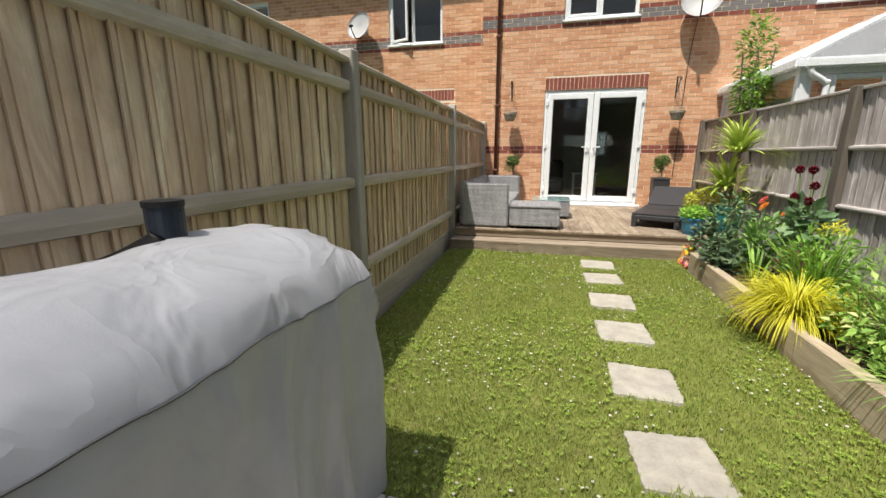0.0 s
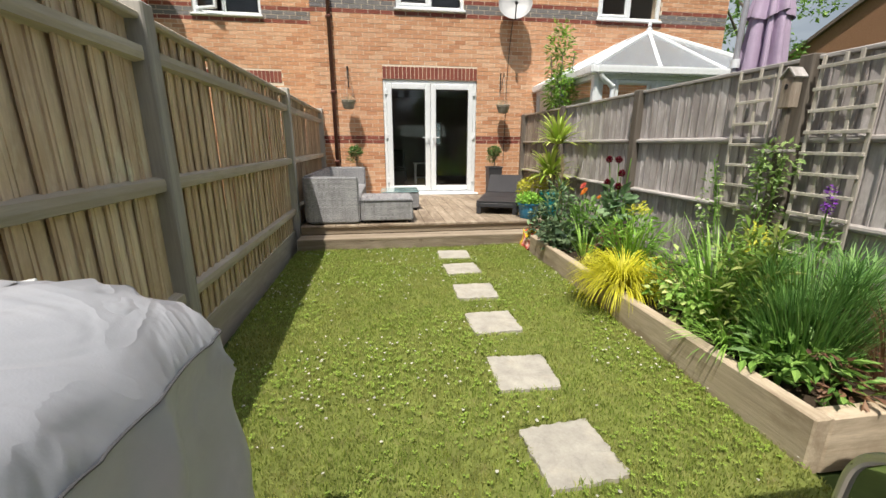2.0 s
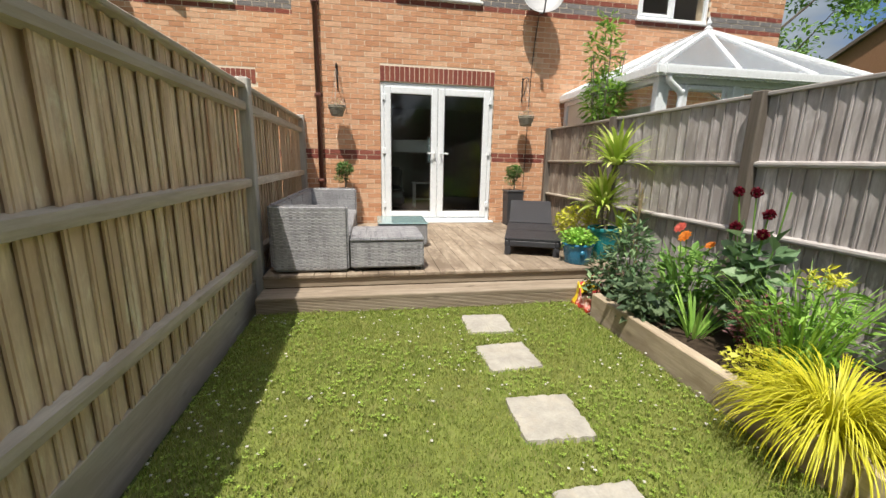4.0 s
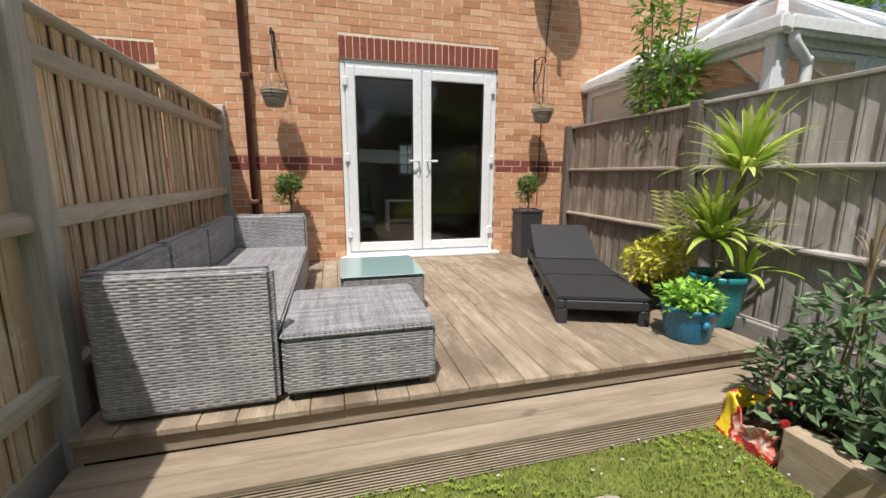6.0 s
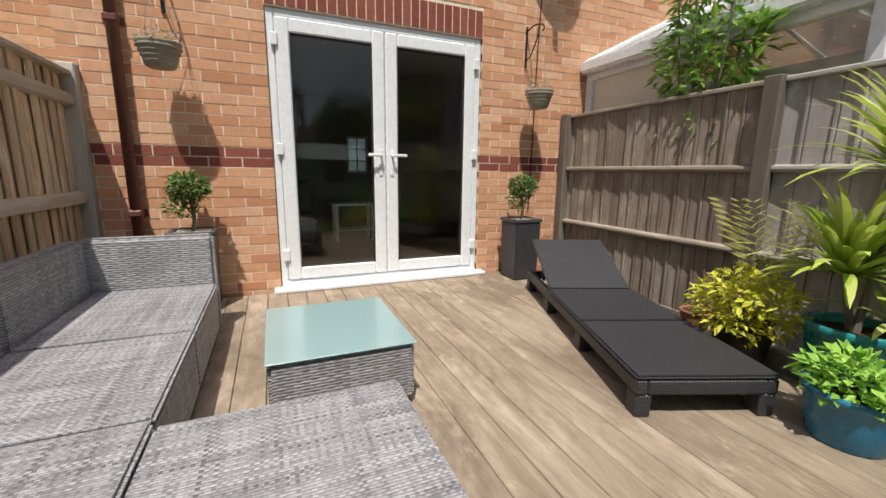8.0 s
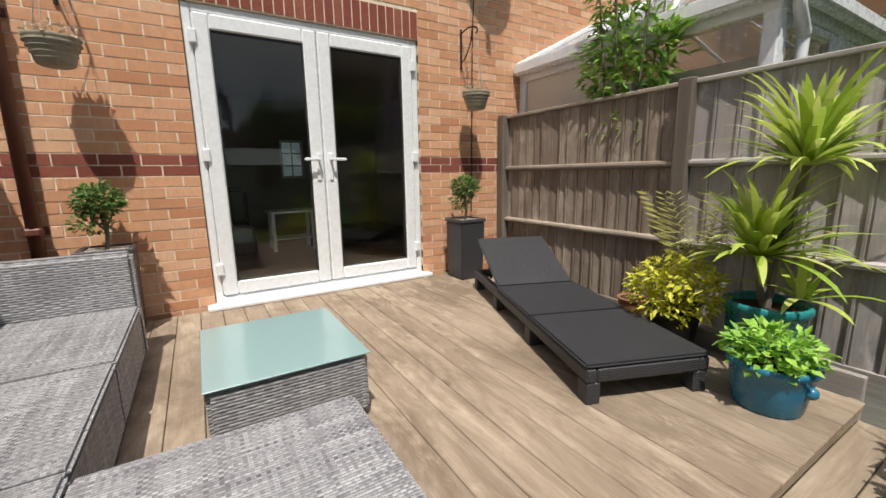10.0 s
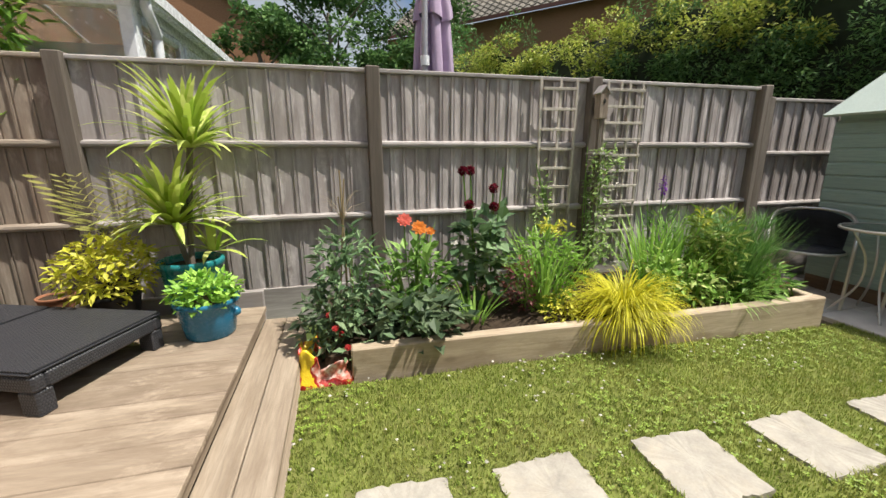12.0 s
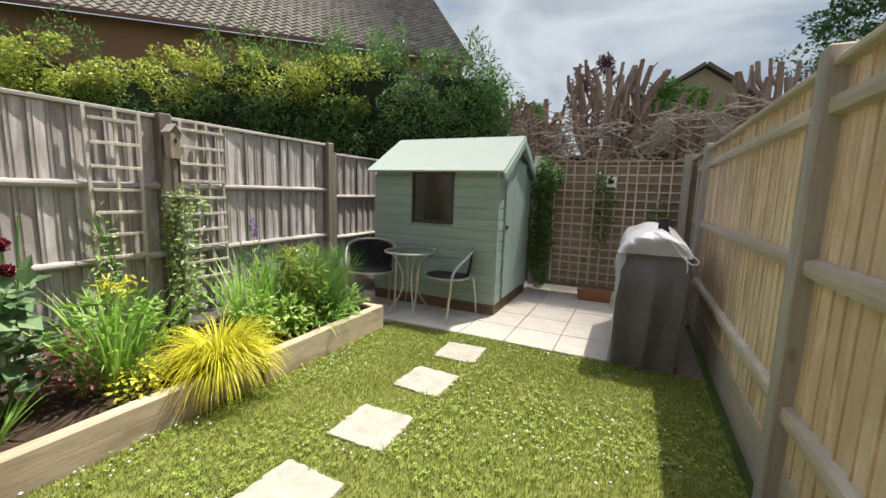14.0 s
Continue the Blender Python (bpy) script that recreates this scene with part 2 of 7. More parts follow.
def weave(name, light, dark, hollow_shade, row=0.014, wide=0.035, rough=0.55, strength=0.6):
    """Flat synthetic cane woven over and under, on any face of a box."""
    n = Nodes(name)
    tc = n.node("ShaderNodeTexCoord")
    geo = n.node("ShaderNodeNewGeometry")
    sp = n.node("ShaderNodeSeparateXYZ")
    n.link(tc.outputs["Object"], sp.inputs[0])
    ns = n.node("ShaderNodeSeparateXYZ")
    n.link(geo.outputs["Normal"], ns.inputs[0])
    top = n.math("GREATER_THAN", n.math("ABSOLUTE", ns.outputs["Z"]), 0.7)
    side = n.math("SUBTRACT", 1.0, top)
    u = n.math("ADD", sp.outputs["X"], n.math("MULTIPLY", sp.outputs["Y"], side))
    w = n.math("ADD", n.math("MULTIPLY", sp.outputs["Z"], side), n.math("MULTIPLY", sp.outputs["Y"], top))
    comb = n.node("ShaderNodeCombineXYZ")
    n.link(u, comb.inputs[0])
    n.link(w, comb.inputs[1])
    rows = n.math("DIVIDE", w, row)
    index = n.math("FLOOR", rows)
    strand = n.math("SINE", n.math("MULTIPLY", n.math("FRACT", rows), math.pi))
    over = n.math("SINE", n.math("ADD", n.math("MULTIPLY", u, 2 * math.pi / wide), n.math("MULTIPLY", index, math.pi)))
    over = n.math("ADD", n.math("MULTIPLY", over, 0.5), 0.5)
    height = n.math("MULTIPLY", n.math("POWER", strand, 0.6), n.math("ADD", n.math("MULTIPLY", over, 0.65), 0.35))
    cols = n.math("FLOOR", n.math("DIVIDE", u, wide / 2))

    def strand_tone(along, number, seed):
        c = n.node("ShaderNodeCombineXYZ")
        n.link(n.math("MULTIPLY", along, 2.2), c.inputs[0])
        n.link(n.math("MULTIPLY", number, 0.47), c.inputs[1])
        c.inputs[2].default_value = seed
        return n.noise(c.outputs[0], 1.0, 3, 0.7)

    tone = n.mix(n.math("GREATER_THAN", over, 0.5), strand_tone(w, cols, 3.7), strand_tone(u, index, 9.1))
    fibre_map = n.node("ShaderNodeMapping")
    fibre_map.inputs["Scale"].default_value = (30, 420, 1)
    n.link(comb.outputs[0], fibre_map.inputs["Vector"])
    tone = n.math("ADD", n.math("MULTIPLY", tone, 0.85), n.math("MULTIPLY", n.noise(fibre_map.outputs[0], 1.0, 2), 0.15))
    col = n.ramp(tone, (0.37, dark), (0.5, tuple((p + q) / 2 for p, q in zip(dark, light))), (0.62, light))
    # shade in the hollows between strands, put into the colour by weave height
    col = n.mix(n.ramp(height, (0.1, 1.0), (0.34, 0.0)), col, hollow_shade)
    n.bump(height, strength, 0.006)
    return n.done(col, rough, spec=0.4)


def leaf_mat(name, cols, rough=0.5, shine=0.35):
    """Leaves: hue from island to island, light partly let through."""
    n = Nodes(name)
    r = n.island()
    cols = [tuple(min(0.85, c * 1.95) for c in q) for q in cols] if max(cols[-1]) < 0.5 else cols
    k = len(cols) - 1
    col = n.ramp(r, *[(i / k, c) for i, c in enumerate(cols)])
    v = n.coords()
    col = n.mix(n.math("MULTIPLY", n.noise(v, 6.0, 3), 0.4), col, tuple(c * 0.8 for c in cols[0]))
    n.done(col, rough, spec=shine)
    tr = n.node("ShaderNodeBsdfTranslucent")
    n.link(col, tr.inputs["Color"])
    ms = n.node("ShaderNodeMixShader", Fac=0.3)
    n.link(n.bsdf.outputs[0], ms.inputs[1])
    n.link(tr.outputs[0], ms.inputs[2])
    n.link(ms.outputs[0], n.out.inputs["Surface"])
    return n.mat


def glass_mat(name, tint=(1, 1, 1), rough=0.0):
    n = Nodes(name)
    n.bsdf.inputs["Transmission Weight"].default_value = 1.0
    n.bsdf.inputs["IOR"].default_value = 1.5
    return n.done(tint, rough)


ORANGE = ((0.52, 0.24, 0.13), (0.70, 0.385, 0.23), (0.61, 0.31, 0.175), (0.76, 0.48, 0.315))
RED = ((0.20, 0.055, 0.04), (0.27, 0.075, 0.055), (0.23, 0.06, 0.05), (0.30, 0.10, 0.07))
GREY = ((0.16, 0.155, 0.16), (0.21, 0.20, 0.205), (0.18, 0.17, 0.18), (0.24, 0.23, 0.23))
M_BRICK, M_BRICK_I = brick_mat("orange_brick", ORANGE), brick_mat("orange_brick_far", ORANGE, True)
M_RED, M_RED_I = brick_mat("red_brick", RED), brick_mat("red_brick_far", RED, True)
M_GREY_I = brick_mat("grey_brick", GREY, True)
M_MORTAR = plain("mortar", (0.80, 0.68, 0.545), 0.95, vary=0.2, scale=30, bump=0.4, spec=0.1)
M_UPVC = plain("white_plastic", (0.81, 0.835, 0.865), 0.28, vary=0.02, scale=3, bump=0.02)
M_FENCE_NEW = wood("fence_tan_wood", (0.94, 0.795, 0.605), (0.81, 0.63, 0.435), "z", stain=(0.50, 0.355, 0.23), vary=0.22, blotch=(0.60, 0.45, 0.30))
M_FENCE_OLD = wood("fence_grey_wood", (0.73, 0.685, 0.685), (0.47, 0.425, 0.42), "z", stain=(0.25, 0.215, 0.205), vary=0.34, blotch=(0.36, 0.32, 0.31))
M_FENCE_BROWN = wood("fence_brown_wood", (0.55, 0.475, 0.395), (0.31, 0.25, 0.20), "z", stain=(0.19, 0.145, 0.115), vary=0.34, blotch=(0.22, 0.165, 0.13))
M_RAIL_NEW = wood("fence_rail_wood", (0.78, 0.72, 0.61), (0.56, 0.49, 0.39), "y", stain=(0.42, 0.36, 0.28))
M_RAIL_OLD = wood("fence_rail_grey", (0.66, 0.625, 0.615), (0.43, 0.395, 0.38), "y", stain=(0.27, 0.24, 0.225))
M_RAIL_BROWN = wood("fence_rail_brown", (0.52, 0.455, 0.385), (0.34, 0.285, 0.23), "y", stain=(0.22, 0.175, 0.14))
M_POST = wood("fence_post_wood", (0.60, 0.575, 0.535), (0.46, 0.43, 0.39), "z")
M_POST_OLD = wood("old_post_wood", (0.27, 0.235, 0.20), (0.15, 0.125, 0.105), "z")
M_DECK = wood("deck_wood", (0.465, 0.38, 0.292), (0.325, 0.255, 0.188), "y", stain=(0.235, 0.18, 0.13), vary=0.3, blotch=(0.165, 0.122, 0.088))
M_STEP = wood("step_wood", (0.43, 0.36, 0.28), (0.28, 0.22, 0.16), "x", stain=(0.22, 0.17, 0.125))
M_SLEEPER = wood("sleeper_wood", (0.67, 0.56, 0.425), (0.50, 0.40, 0.29), "y", stain=(0.30, 0.23, 0.155))
M_SLEEPER_X = wood("sleeper_wood_end", (0.67, 0.56, 0.425), (0.50, 0.40, 0.29), "x", stain=(0.30, 0.23, 0.155))
M_TRELLIS = wood("trellis_wood", (0.68, 0.635, 0.57), (0.50, 0.45, 0.39), "z", knots=False)
M_STONE = plain("stepping_stone", (0.375, 0.35, 0.305), 0.9, vary=0.24, scale=10, bump=0.5, dirt=(0.48, 0.42, 0.33), spec=0.15)
M_SLAB = plain("patio_slab", (0.50, 0.465, 0.42), 0.9, vary=0.12, scale=7, bump=0.4, dirt=(0.44, 0.40, 0.35), spec=0.15)
M_SAND = plain("joint_sand", (0.20, 0.175, 0.14), 0.95, vary=0.3, scale=40, bump=0.5)
M_SOIL = plain("soil", (0.055, 0.04, 0.028), 0.95, vary=0.5, scale=22, bump=0.9, spec=0.1)
M_TURF = plain("turf", (0.15, 0.175, 0.045), 0.95, vary=0.5, scale=18, bump=0.8, spec=0.1, dirt=(0.20, 0.165, 0.08))
M_GROUND = plain("ground_grass", (0.07, 0.10, 0.03), 0.95, vary=0.4, scale=2, bump=0.3, spec=0.1)
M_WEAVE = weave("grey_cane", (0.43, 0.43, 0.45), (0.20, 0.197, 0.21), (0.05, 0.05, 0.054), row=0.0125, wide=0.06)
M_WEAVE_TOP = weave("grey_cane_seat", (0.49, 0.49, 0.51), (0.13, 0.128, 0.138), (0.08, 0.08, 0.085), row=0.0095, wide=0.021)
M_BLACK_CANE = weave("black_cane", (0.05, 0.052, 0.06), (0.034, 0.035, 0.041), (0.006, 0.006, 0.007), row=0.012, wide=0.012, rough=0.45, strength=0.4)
M_SHED = wood("shed_green_paint", (0.335, 0.44, 0.39), (0.29, 0.39, 0.34), "x", knots=False, vary=0.2, rough=0.6)
M_SHED_Z = wood("shed_green_trim", (0.36, 0.465, 0.41), (0.31, 0.415, 0.365), "z", knots=False, vary=0.15, rough=0.6)
M_FELT = plain("roof_felt_green", (0.37, 0.43, 0.395), 0.95, vary=0.1, scale=60, bump=0.5, spec=0.15)
CV = Nodes("cover_fabric")
cvv, cvf = CV.coords((1.0, 0.8, 0.3), False), CV.coords((1, 1, 1), False)
cva, cvb = CV.noise(cvv, 5.5, 3, 0.5, 0.6), CV.noise(cvf, 5.0, 6, 0.65)
cvc = CV.ramp(cvb, (0.3, (0.38, 0.385, 0.41)), (0.55, (0.425, 0.43, 0.46)), (0.75, (0.47, 0.475, 0.505)))
cvh = CV.math("ADD", CV.math("MULTIPLY", CV.ramp(cva, (0.3, 0.0), (0.52, 0.8), (0.62, 0.65), (0.75, 1.0)), 1.0), CV.math("MULTIPLY", CV.noise(cvf, 260, 2), 0.03))
CV.bump(cvh, 0.4, 0.03)
M_COVER = CV.done(cvc, CV.ramp(cvb, (0.3, 0.34), (0.7, 0.52)), spec=0.6)
M_METAL = plain("grey_steel", (0.55, 0.54, 0.52), 0.35, 0.85, vary=0.1)
M_DARK = plain("black_metal", (0.02, 0.02, 0.022), 0.5, 0.3, vary=0.2)
M_PIPE = plain("brown_pipe", (0.15, 0.055, 0.04), 0.4, vary=0.15, scale=3)
M_GLASS = glass_mat("window_glass", (0.95, 0.98, 0.97))

# ---- ground, lawn, patio ----
bm = boxed(-400, 400, -400, 400, -0.4, -0.12)
tagged(part("ground", bm, M_GROUND, label="grassy ground reaching the horizon", kind="structure"), category="ground")
LAWN = (-1.18, 1.58, 2.7, 6.64)


def fall(y):
    """The garden drops gently from the deck to the patio."""
    return -0.0195 * max(0.0, 5.6 - max(2.7, y))


PATIO_Z = fall(2.7)


def lawn_height(x, y):
    return 0.012 * noise.noise((x * 1.3, y * 1.3, 0.0)) + 0.006 * noise.noise((x * 5, y * 5, 3.0)) - 0.012 + fall(y)


nx, ny = 70, 94
verts, faces = [], []
for j in range(ny + 1):
    for i in range(nx + 1):
        x = LAWN[0] + (LAWN[1] - LAWN[0]) * i / nx
        y = LAWN[2] + (LAWN[3] - LAWN[2]) * j / ny
        verts.append((x, y, lawn_height(x, y)))
for j in range(ny):
    for i in range(nx):
        a = j * (nx + 1) + i
        faces.append((a, a + 1, a + nx + 2, a + nx + 1))
lawn = raw_mesh("lawn", verts, faces, M_TURF, label="sunlit mown green lawn with daisies", kind="structure", smooth=True)

STONES = [(0.635, 3.145, 4), (0.63, 3.765, -3), (0.63, 4.42, 2), (0.64, 5.04, -2), (0.64, 5.67, 3), (0.65, 6.22, -4)]


def stepping_stone(seed):
    rnd = random.Random(seed)
    bm = bmesh.new()
    n, ring0, ring1 = 64, [], []
    for k in range(n):
        a = 2 * math.pi * k / n
        c, s = math.cos(a), math.sin(a)
        d = 0.18 / max(abs(c), abs(s)) * (1 - 0.02 * (min(abs(c), abs(s)) / max(abs(c), abs(s))) ** 6)
        d += rnd.uniform(-0.008, 0.008)
        ring0.append(bm.verts.new((c * d, s * d, -0.03)))
        ring1.append(bm.verts.new((c * d * 0.975, s * d * 0.975, 0.016 + rnd.uniform(-0.002, 0.002))))
    mid = bm.verts.new((0, 0, 0.02))
    for k in range(n):
        bm.faces.new((ring0[k], ring0[(k + 1) % n], ring1[(k + 1) % n], ring1[k]))
        bm.faces.new((ring1[k], ring1[(k + 1) % n], mid))
    return bm


for i, (x, y, r) in enumerate(STONES):
    ob = part("stepping_stone", stepping_stone(i), M_STONE)
    ob.matrix_world = pose(x, y, fall(y) - 0.012, 0, 0, r)
    tagged(ob, "square pale riven stepping stone set in the lawn", "stepping stone", "stepping stones across the lawn")

# patio of square slabs
patio = tagged(part("patio", boxed(-1.2, 2.66, -0.2, 2.7, -0.25, PATIO_Z - 0.035), M_SAND), "pale square-slab patio with narrow joints", "patio", kind="structure")
slab_mesh = finish(boxed(-0.222, 0.222, -0.222, 0.222, -0.045, 0, 0.006), "slab", M_SLAB)
for i in range(9):
    for j in range(6):
        x, y = -0.275 + 0.45 * (i - 2), 2.475 - 0.45 * j
        if x < -1.0 or x > 2.6:
            continue
        if x > 0.95 and 0.8 < y < 1.9:
            continue
        piece("slab", slab_mesh, patio, pose(x, y, PATIO_Z + 0.004 + random.uniform(-0.002, 0.002), random.uniform(-0.2, 0.2), random.uniform(-0.2, 0.2), 90 * random.randint(0, 3)))


# ---- fences ----
def fence_run(name, label, x, side, y_posts, top, base, rails, mats, panel_gap=0.0, post_up=0.08, seed=1, board_w=0.1, cap=0.06, first=0):
    """Posts, arris rails and overlapping upright boards; side is -1 or +1, the way from rails to boards."""
    rnd = random.Random(seed)
    m_board, m_rail, m_post = mats
    f = thing(name, label, "fence")
    pm = finish(boxed(-0.05, 0.05, -0.05, 0.05, -0.1, top + post_up, 0.008), "post", m_post)
    for y in y_posts[first:]:
        piece("post", pm, f, pose(x, y, 0, 0, 0, rnd.uniform(-2, 2)))
    h = top - 0.03 - base

    def board_mesh(width):
        """A feather-edged board, thick at one side, its lap standing clear of the next."""
        bm = bmesh.new()
        w = width + 0.062
        thin, thick = 0.004, 0.024
        prof = [(-w / 2 + 0.038, 0), (w / 2, 0), (w / 2, thin), (-w / 2 + 0.026, thick - 0.002), (-w / 2 + 0.025, thick - 0.008), (-w / 2 + 0.014, thick - 0.008), (-w / 2 + 0.013, thick), (-w / 2, thick - 0.001), (-w / 2, thick - 0.011), (-w / 2 + 0.038, thick - 0.013)]
        lo = [bm.verts.new((px, -py, 0)) for px, py in prof]
        hi = [bm.verts.new((px, -py, h)) for px, py in prof]
        n = len(prof)
        for k in range(n):
            bm.faces.new((lo[k], lo[(k + 1) % n], hi[(k + 1) % n], hi[k]))
        bm.faces.new(lo[::-1])
        bm.faces.new(hi)
        bmesh.ops.recalc_face_normals(bm, faces=bm.faces[:])
        return finish(bm, "board", m_board)

    widths = board_w if hasattr(board_w, "__len__") else [board_w] * (len(y_posts) - 1)
    for y0, y1, board_w in zip(y_posts, y_posts[1:], widths):
        board = board_mesh(board_w)
        a, b = min(y0, y1) + 0.05, max(y0, y1) - 0.05
        n = max(1, round((b - a) / board_w))
        for k in range(n):
            y = a + (b - a) * (k + 0.5) / n
            piece("board", board, f, pose(x + side * (0.036 + rnd.uniform(0, 0.006)), y + rnd.uniform(-0.007, 0.007), base + rnd.uniform(-0.006, 0.006), rnd.uniform(-0.3, 0.3), rnd.uniform(-0.35, 0.35), 90 * (-side) + 2.5 + rnd.uniform(-1.6, 1.6)))
        for z, hgt, out in rails:
            bm = bmesh.new()
            sec = [(0.024, -hgt / 2), (0.024, hgt / 2), (-out, hgt / 2 - 0.012), (-out - 0.004, 0), (-out, -hgt / 2 + 0.012)]
            ra = [bm.verts.new((side * px, a, pz)) for px, pz in sec]
            rb = [bm.verts.new((side * px, b, pz)) for px, pz in sec]
            for k in range(5):
                bm.faces.new((ra[k], ra[(k + 1) % 5], rb[(k + 1) % 5], rb[k]))
            bm.faces.new(ra[::-1])
            bm.faces.new(rb)
            bmesh.ops.recalc_face_normals(bm, faces=bm.faces[:])
            part("rail", bm, m_rail, f).location = (x, 0, z)
        part("cap", boxed(x + side * 0.03 - cap, x + side * 0.03 + cap, a - 0.045, b + 0.045, top - 0.03, top, 0.006), m_rail, f)
        part("gravel_board", boxed(x - 0.012 + side * 0.022, x + 0.012 + side * 0.022, a, b, -0.11, base + 0.012, 0.004), m_rail, f)
    return f


fence_run("fence", "tall tan close-board timber fence with grey posts", -1.25, -1, [-0.2, 1.05, 4.07, 7.06, 9.88], 1.835, 0.17,
          [(1.66, 0.085, 0.022), (1.04, 0.085, 0.022), (0.42, 0.085, 0.022)], (M_FENCE_NEW, M_RAIL_NEW, M_POST), seed=3, board_w=0.098, post_up=0.05)
fence_run("fence", "weathered grey close-board timber fence behind the flower bed", 2.70, 1, [2.43, 4.26, 6.09, 7.99], 1.81, 0.2,
          [(1.28, 0.055, 0.02), (0.75, 0.055, 0.02)], (M_FENCE_OLD, M_RAIL_OLD, M_POST_OLD), seed=5, board_w=(0.1, 0.098, 0.125), post_up=0.012, cap=0.04)
fence_run("fence", "brown mottled close-board fence panel against the house wall", 2.70, 1, [7.99, 9.84], 1.81, 0.2,
          [(1.28, 0.055, 0.02), (0.75, 0.055, 0.02)], (M_FENCE_BROWN, M_RAIL_BROWN, M_POST_OLD), seed=8, board_w=0.105, post_up=0.012, cap=0.04, first=1)
fence_run("fence", "lower weathered grey fence panel beside the shed", 2.70, 1, [0.3, 2.38], 1.72, 0.2,
          [(1.2, 0.055, 0.02), (0.7, 0.055, 0.02)], (M_FENCE_OLD, M_RAIL_OLD, M_POST_OLD), seed=6, board_w=0.125, post_up=0.0, cap=0.04)

# ---- deck and step ----
deck = tagged(part("deck", boxed(-1.17, 2.3, 6.95, 9.86, 0.0, 0.2), M_SOIL), "raised weathered timber deck", "deck", kind="structure")
bw = 0.1415
dm = finish(boxed(-bw / 2 + 0.0016, bw / 2 - 0.0016, 6.875, 9.86, -0.028, 0.0, 0.003), "plank", M_DECK)
for k in range(24):
    x = -1.17 + bw * (k + 0.5)
    if x < 2.29:
        piece("plank", dm, deck, pose(x, 0, 0.25 + random.uniform(-0.0015, 0.0015)))
part("fascia", boxed(-1.17, 2.3, 6.9, 6.945, 0.135, 0.222, 0.004), M_STEP, deck)
part("edge_board", boxed(2.3, 2.335, 6.9, 7.75, 0.1, 0.33, 0.005), M_RAIL_OLD, deck)
step = tagged(part("step", boxed(-1.17, 2.3, 6.66, 6.9, -0.04, 0.1), M_SOIL), "low grooved timber step along the deck front", "step", kind="structure")
for k in range(2):
    piece("plank", finish(boxed(-1.175, 2.3, -0.066, 0.066, -0.028, 0.0, 0.005), "plank", M_STEP), step, pose(0, 6.7 + 0.137 * k, 0.13))
piece("plank", finish(boxed(-1.175, 2.3, -0.03, 0.03, -0.028, 0.0, 0.005), "plank", M_STEP), step, pose(0, 6.87 + 0.0, 0.1295))
bm = bmesh.new()
n = 9
prof = [(6.632, -0.03)]
for k in range(n):
    z = -0.02 + 0.118 * k / n
    prof += [(6.632, z), (6.638, z + 0.004), (6.638, z + 0.008), (6.632, z + 0.0125)]
prof += [(6.632, 0.101), (6.66, 0.101), (6.66, -0.03)]
fa = [bm.verts.new((-1.175, y, z)) for y, z in prof]
fb = [bm.verts.new((2.1, y, z)) for y, z in prof]
for k in range(len(prof)):
    q = (k + 1) % len(prof)
    bm.faces.new((fa[k], fa[q], fb[q], fb[k]))
bm.faces.new(fa[::-1])
bm.faces.new(fb)
bmesh.ops.recalc_face_normals(bm, faces=bm.faces[:])
part("riser", bm, M_STEP, step)

# ---- raised bed ----
bed = thing("raised_bed", "raised flower bed edged with pale timber sleepers", "flower bed", kind="")
part("soil", boxed(1.66, 2.68, 2.99, 6.5, -0.11, 0.125), M_SOIL, bed, "dark bare soil")
for y0, y1, x, r in ((2.93, 4.35, 1.605, 0.0), (4.36, 6.36, 1.62, -1.3)):
    o = part("sleeper", boxed(-0.04, 0.04, 0, y1 - y0, -0.11, 0.17, 0.008), M_SLEEPER, bed)
    o.matrix_basis = pose(x, y0, 0, 0, 0, r)
part("sleeper", boxed(1.65, 2.62, 2.93, 3.01, -0.11, 0.168, 0.008), M_SLEEPER_X, bed)

# ---- house ----
WALL_Y, BACK_Y = 9.9, 10.75
BL, BH, PX, PZ = 0.215, 0.065, 0.225, 0.075


def wall_boxes(x0, x1, z0, z1, y0, y1, holes):
    """One wall of boxes, left open at the holes (x0, x1, z0, z1)."""
    bm = bmesh.new()
    xs = sorted({x0, x1, *[v for h in holes for v in h[:2] if x0 < v < x1]})
    for a, b in zip(xs, xs[1:]):
        zs = [z0]
        for h in sorted(holes, key=lambda q: q[2]):
            if h[0] <= a + 1e-6 and h[1] >= b - 1e-6:
                zs += [h[2], h[3]]
        zs.append(z1)
        for c, d in zip(zs[0::2], zs[1::2]):
            if d - c > 1e-4:
                box(bm, a, b, y0, y1, c, d)
    return bm


def brick_rows(x0, x1, z0, z1, holes, row_off=0):
    """Every brick of a stretcher-bond wall as (xa, xb, z, row), cut at the holes."""
    out, row = [], 0
    z = z0
    while z + BH <= z1 + 1e-6:
        xa = x0 - PX * (0.5 if (row + row_off) % 2 else 0.0)
        while xa < x1:
            spans = [(max(xa, x0), min(xa + BL, x1))]
            for h in holes:
                if z + BH > h[2] + 0.012 and z < h[3] - 0.012:
                    nxt = []
                    for a, b in spans:
                        if b <= h[0] or a >= h[1]:
                            nxt.append((a, b))
                            continue
                        if a < h[0]:
                            nxt.append((a, h[0]))
                        if b > h[1]:
                            nxt.append((h[1], b))
                    spans = nxt
            out += [(a, b, z, row) for a, b in spans if b - a > 0.03]
            xa += PX
        z += PZ
        row += 1
    return out


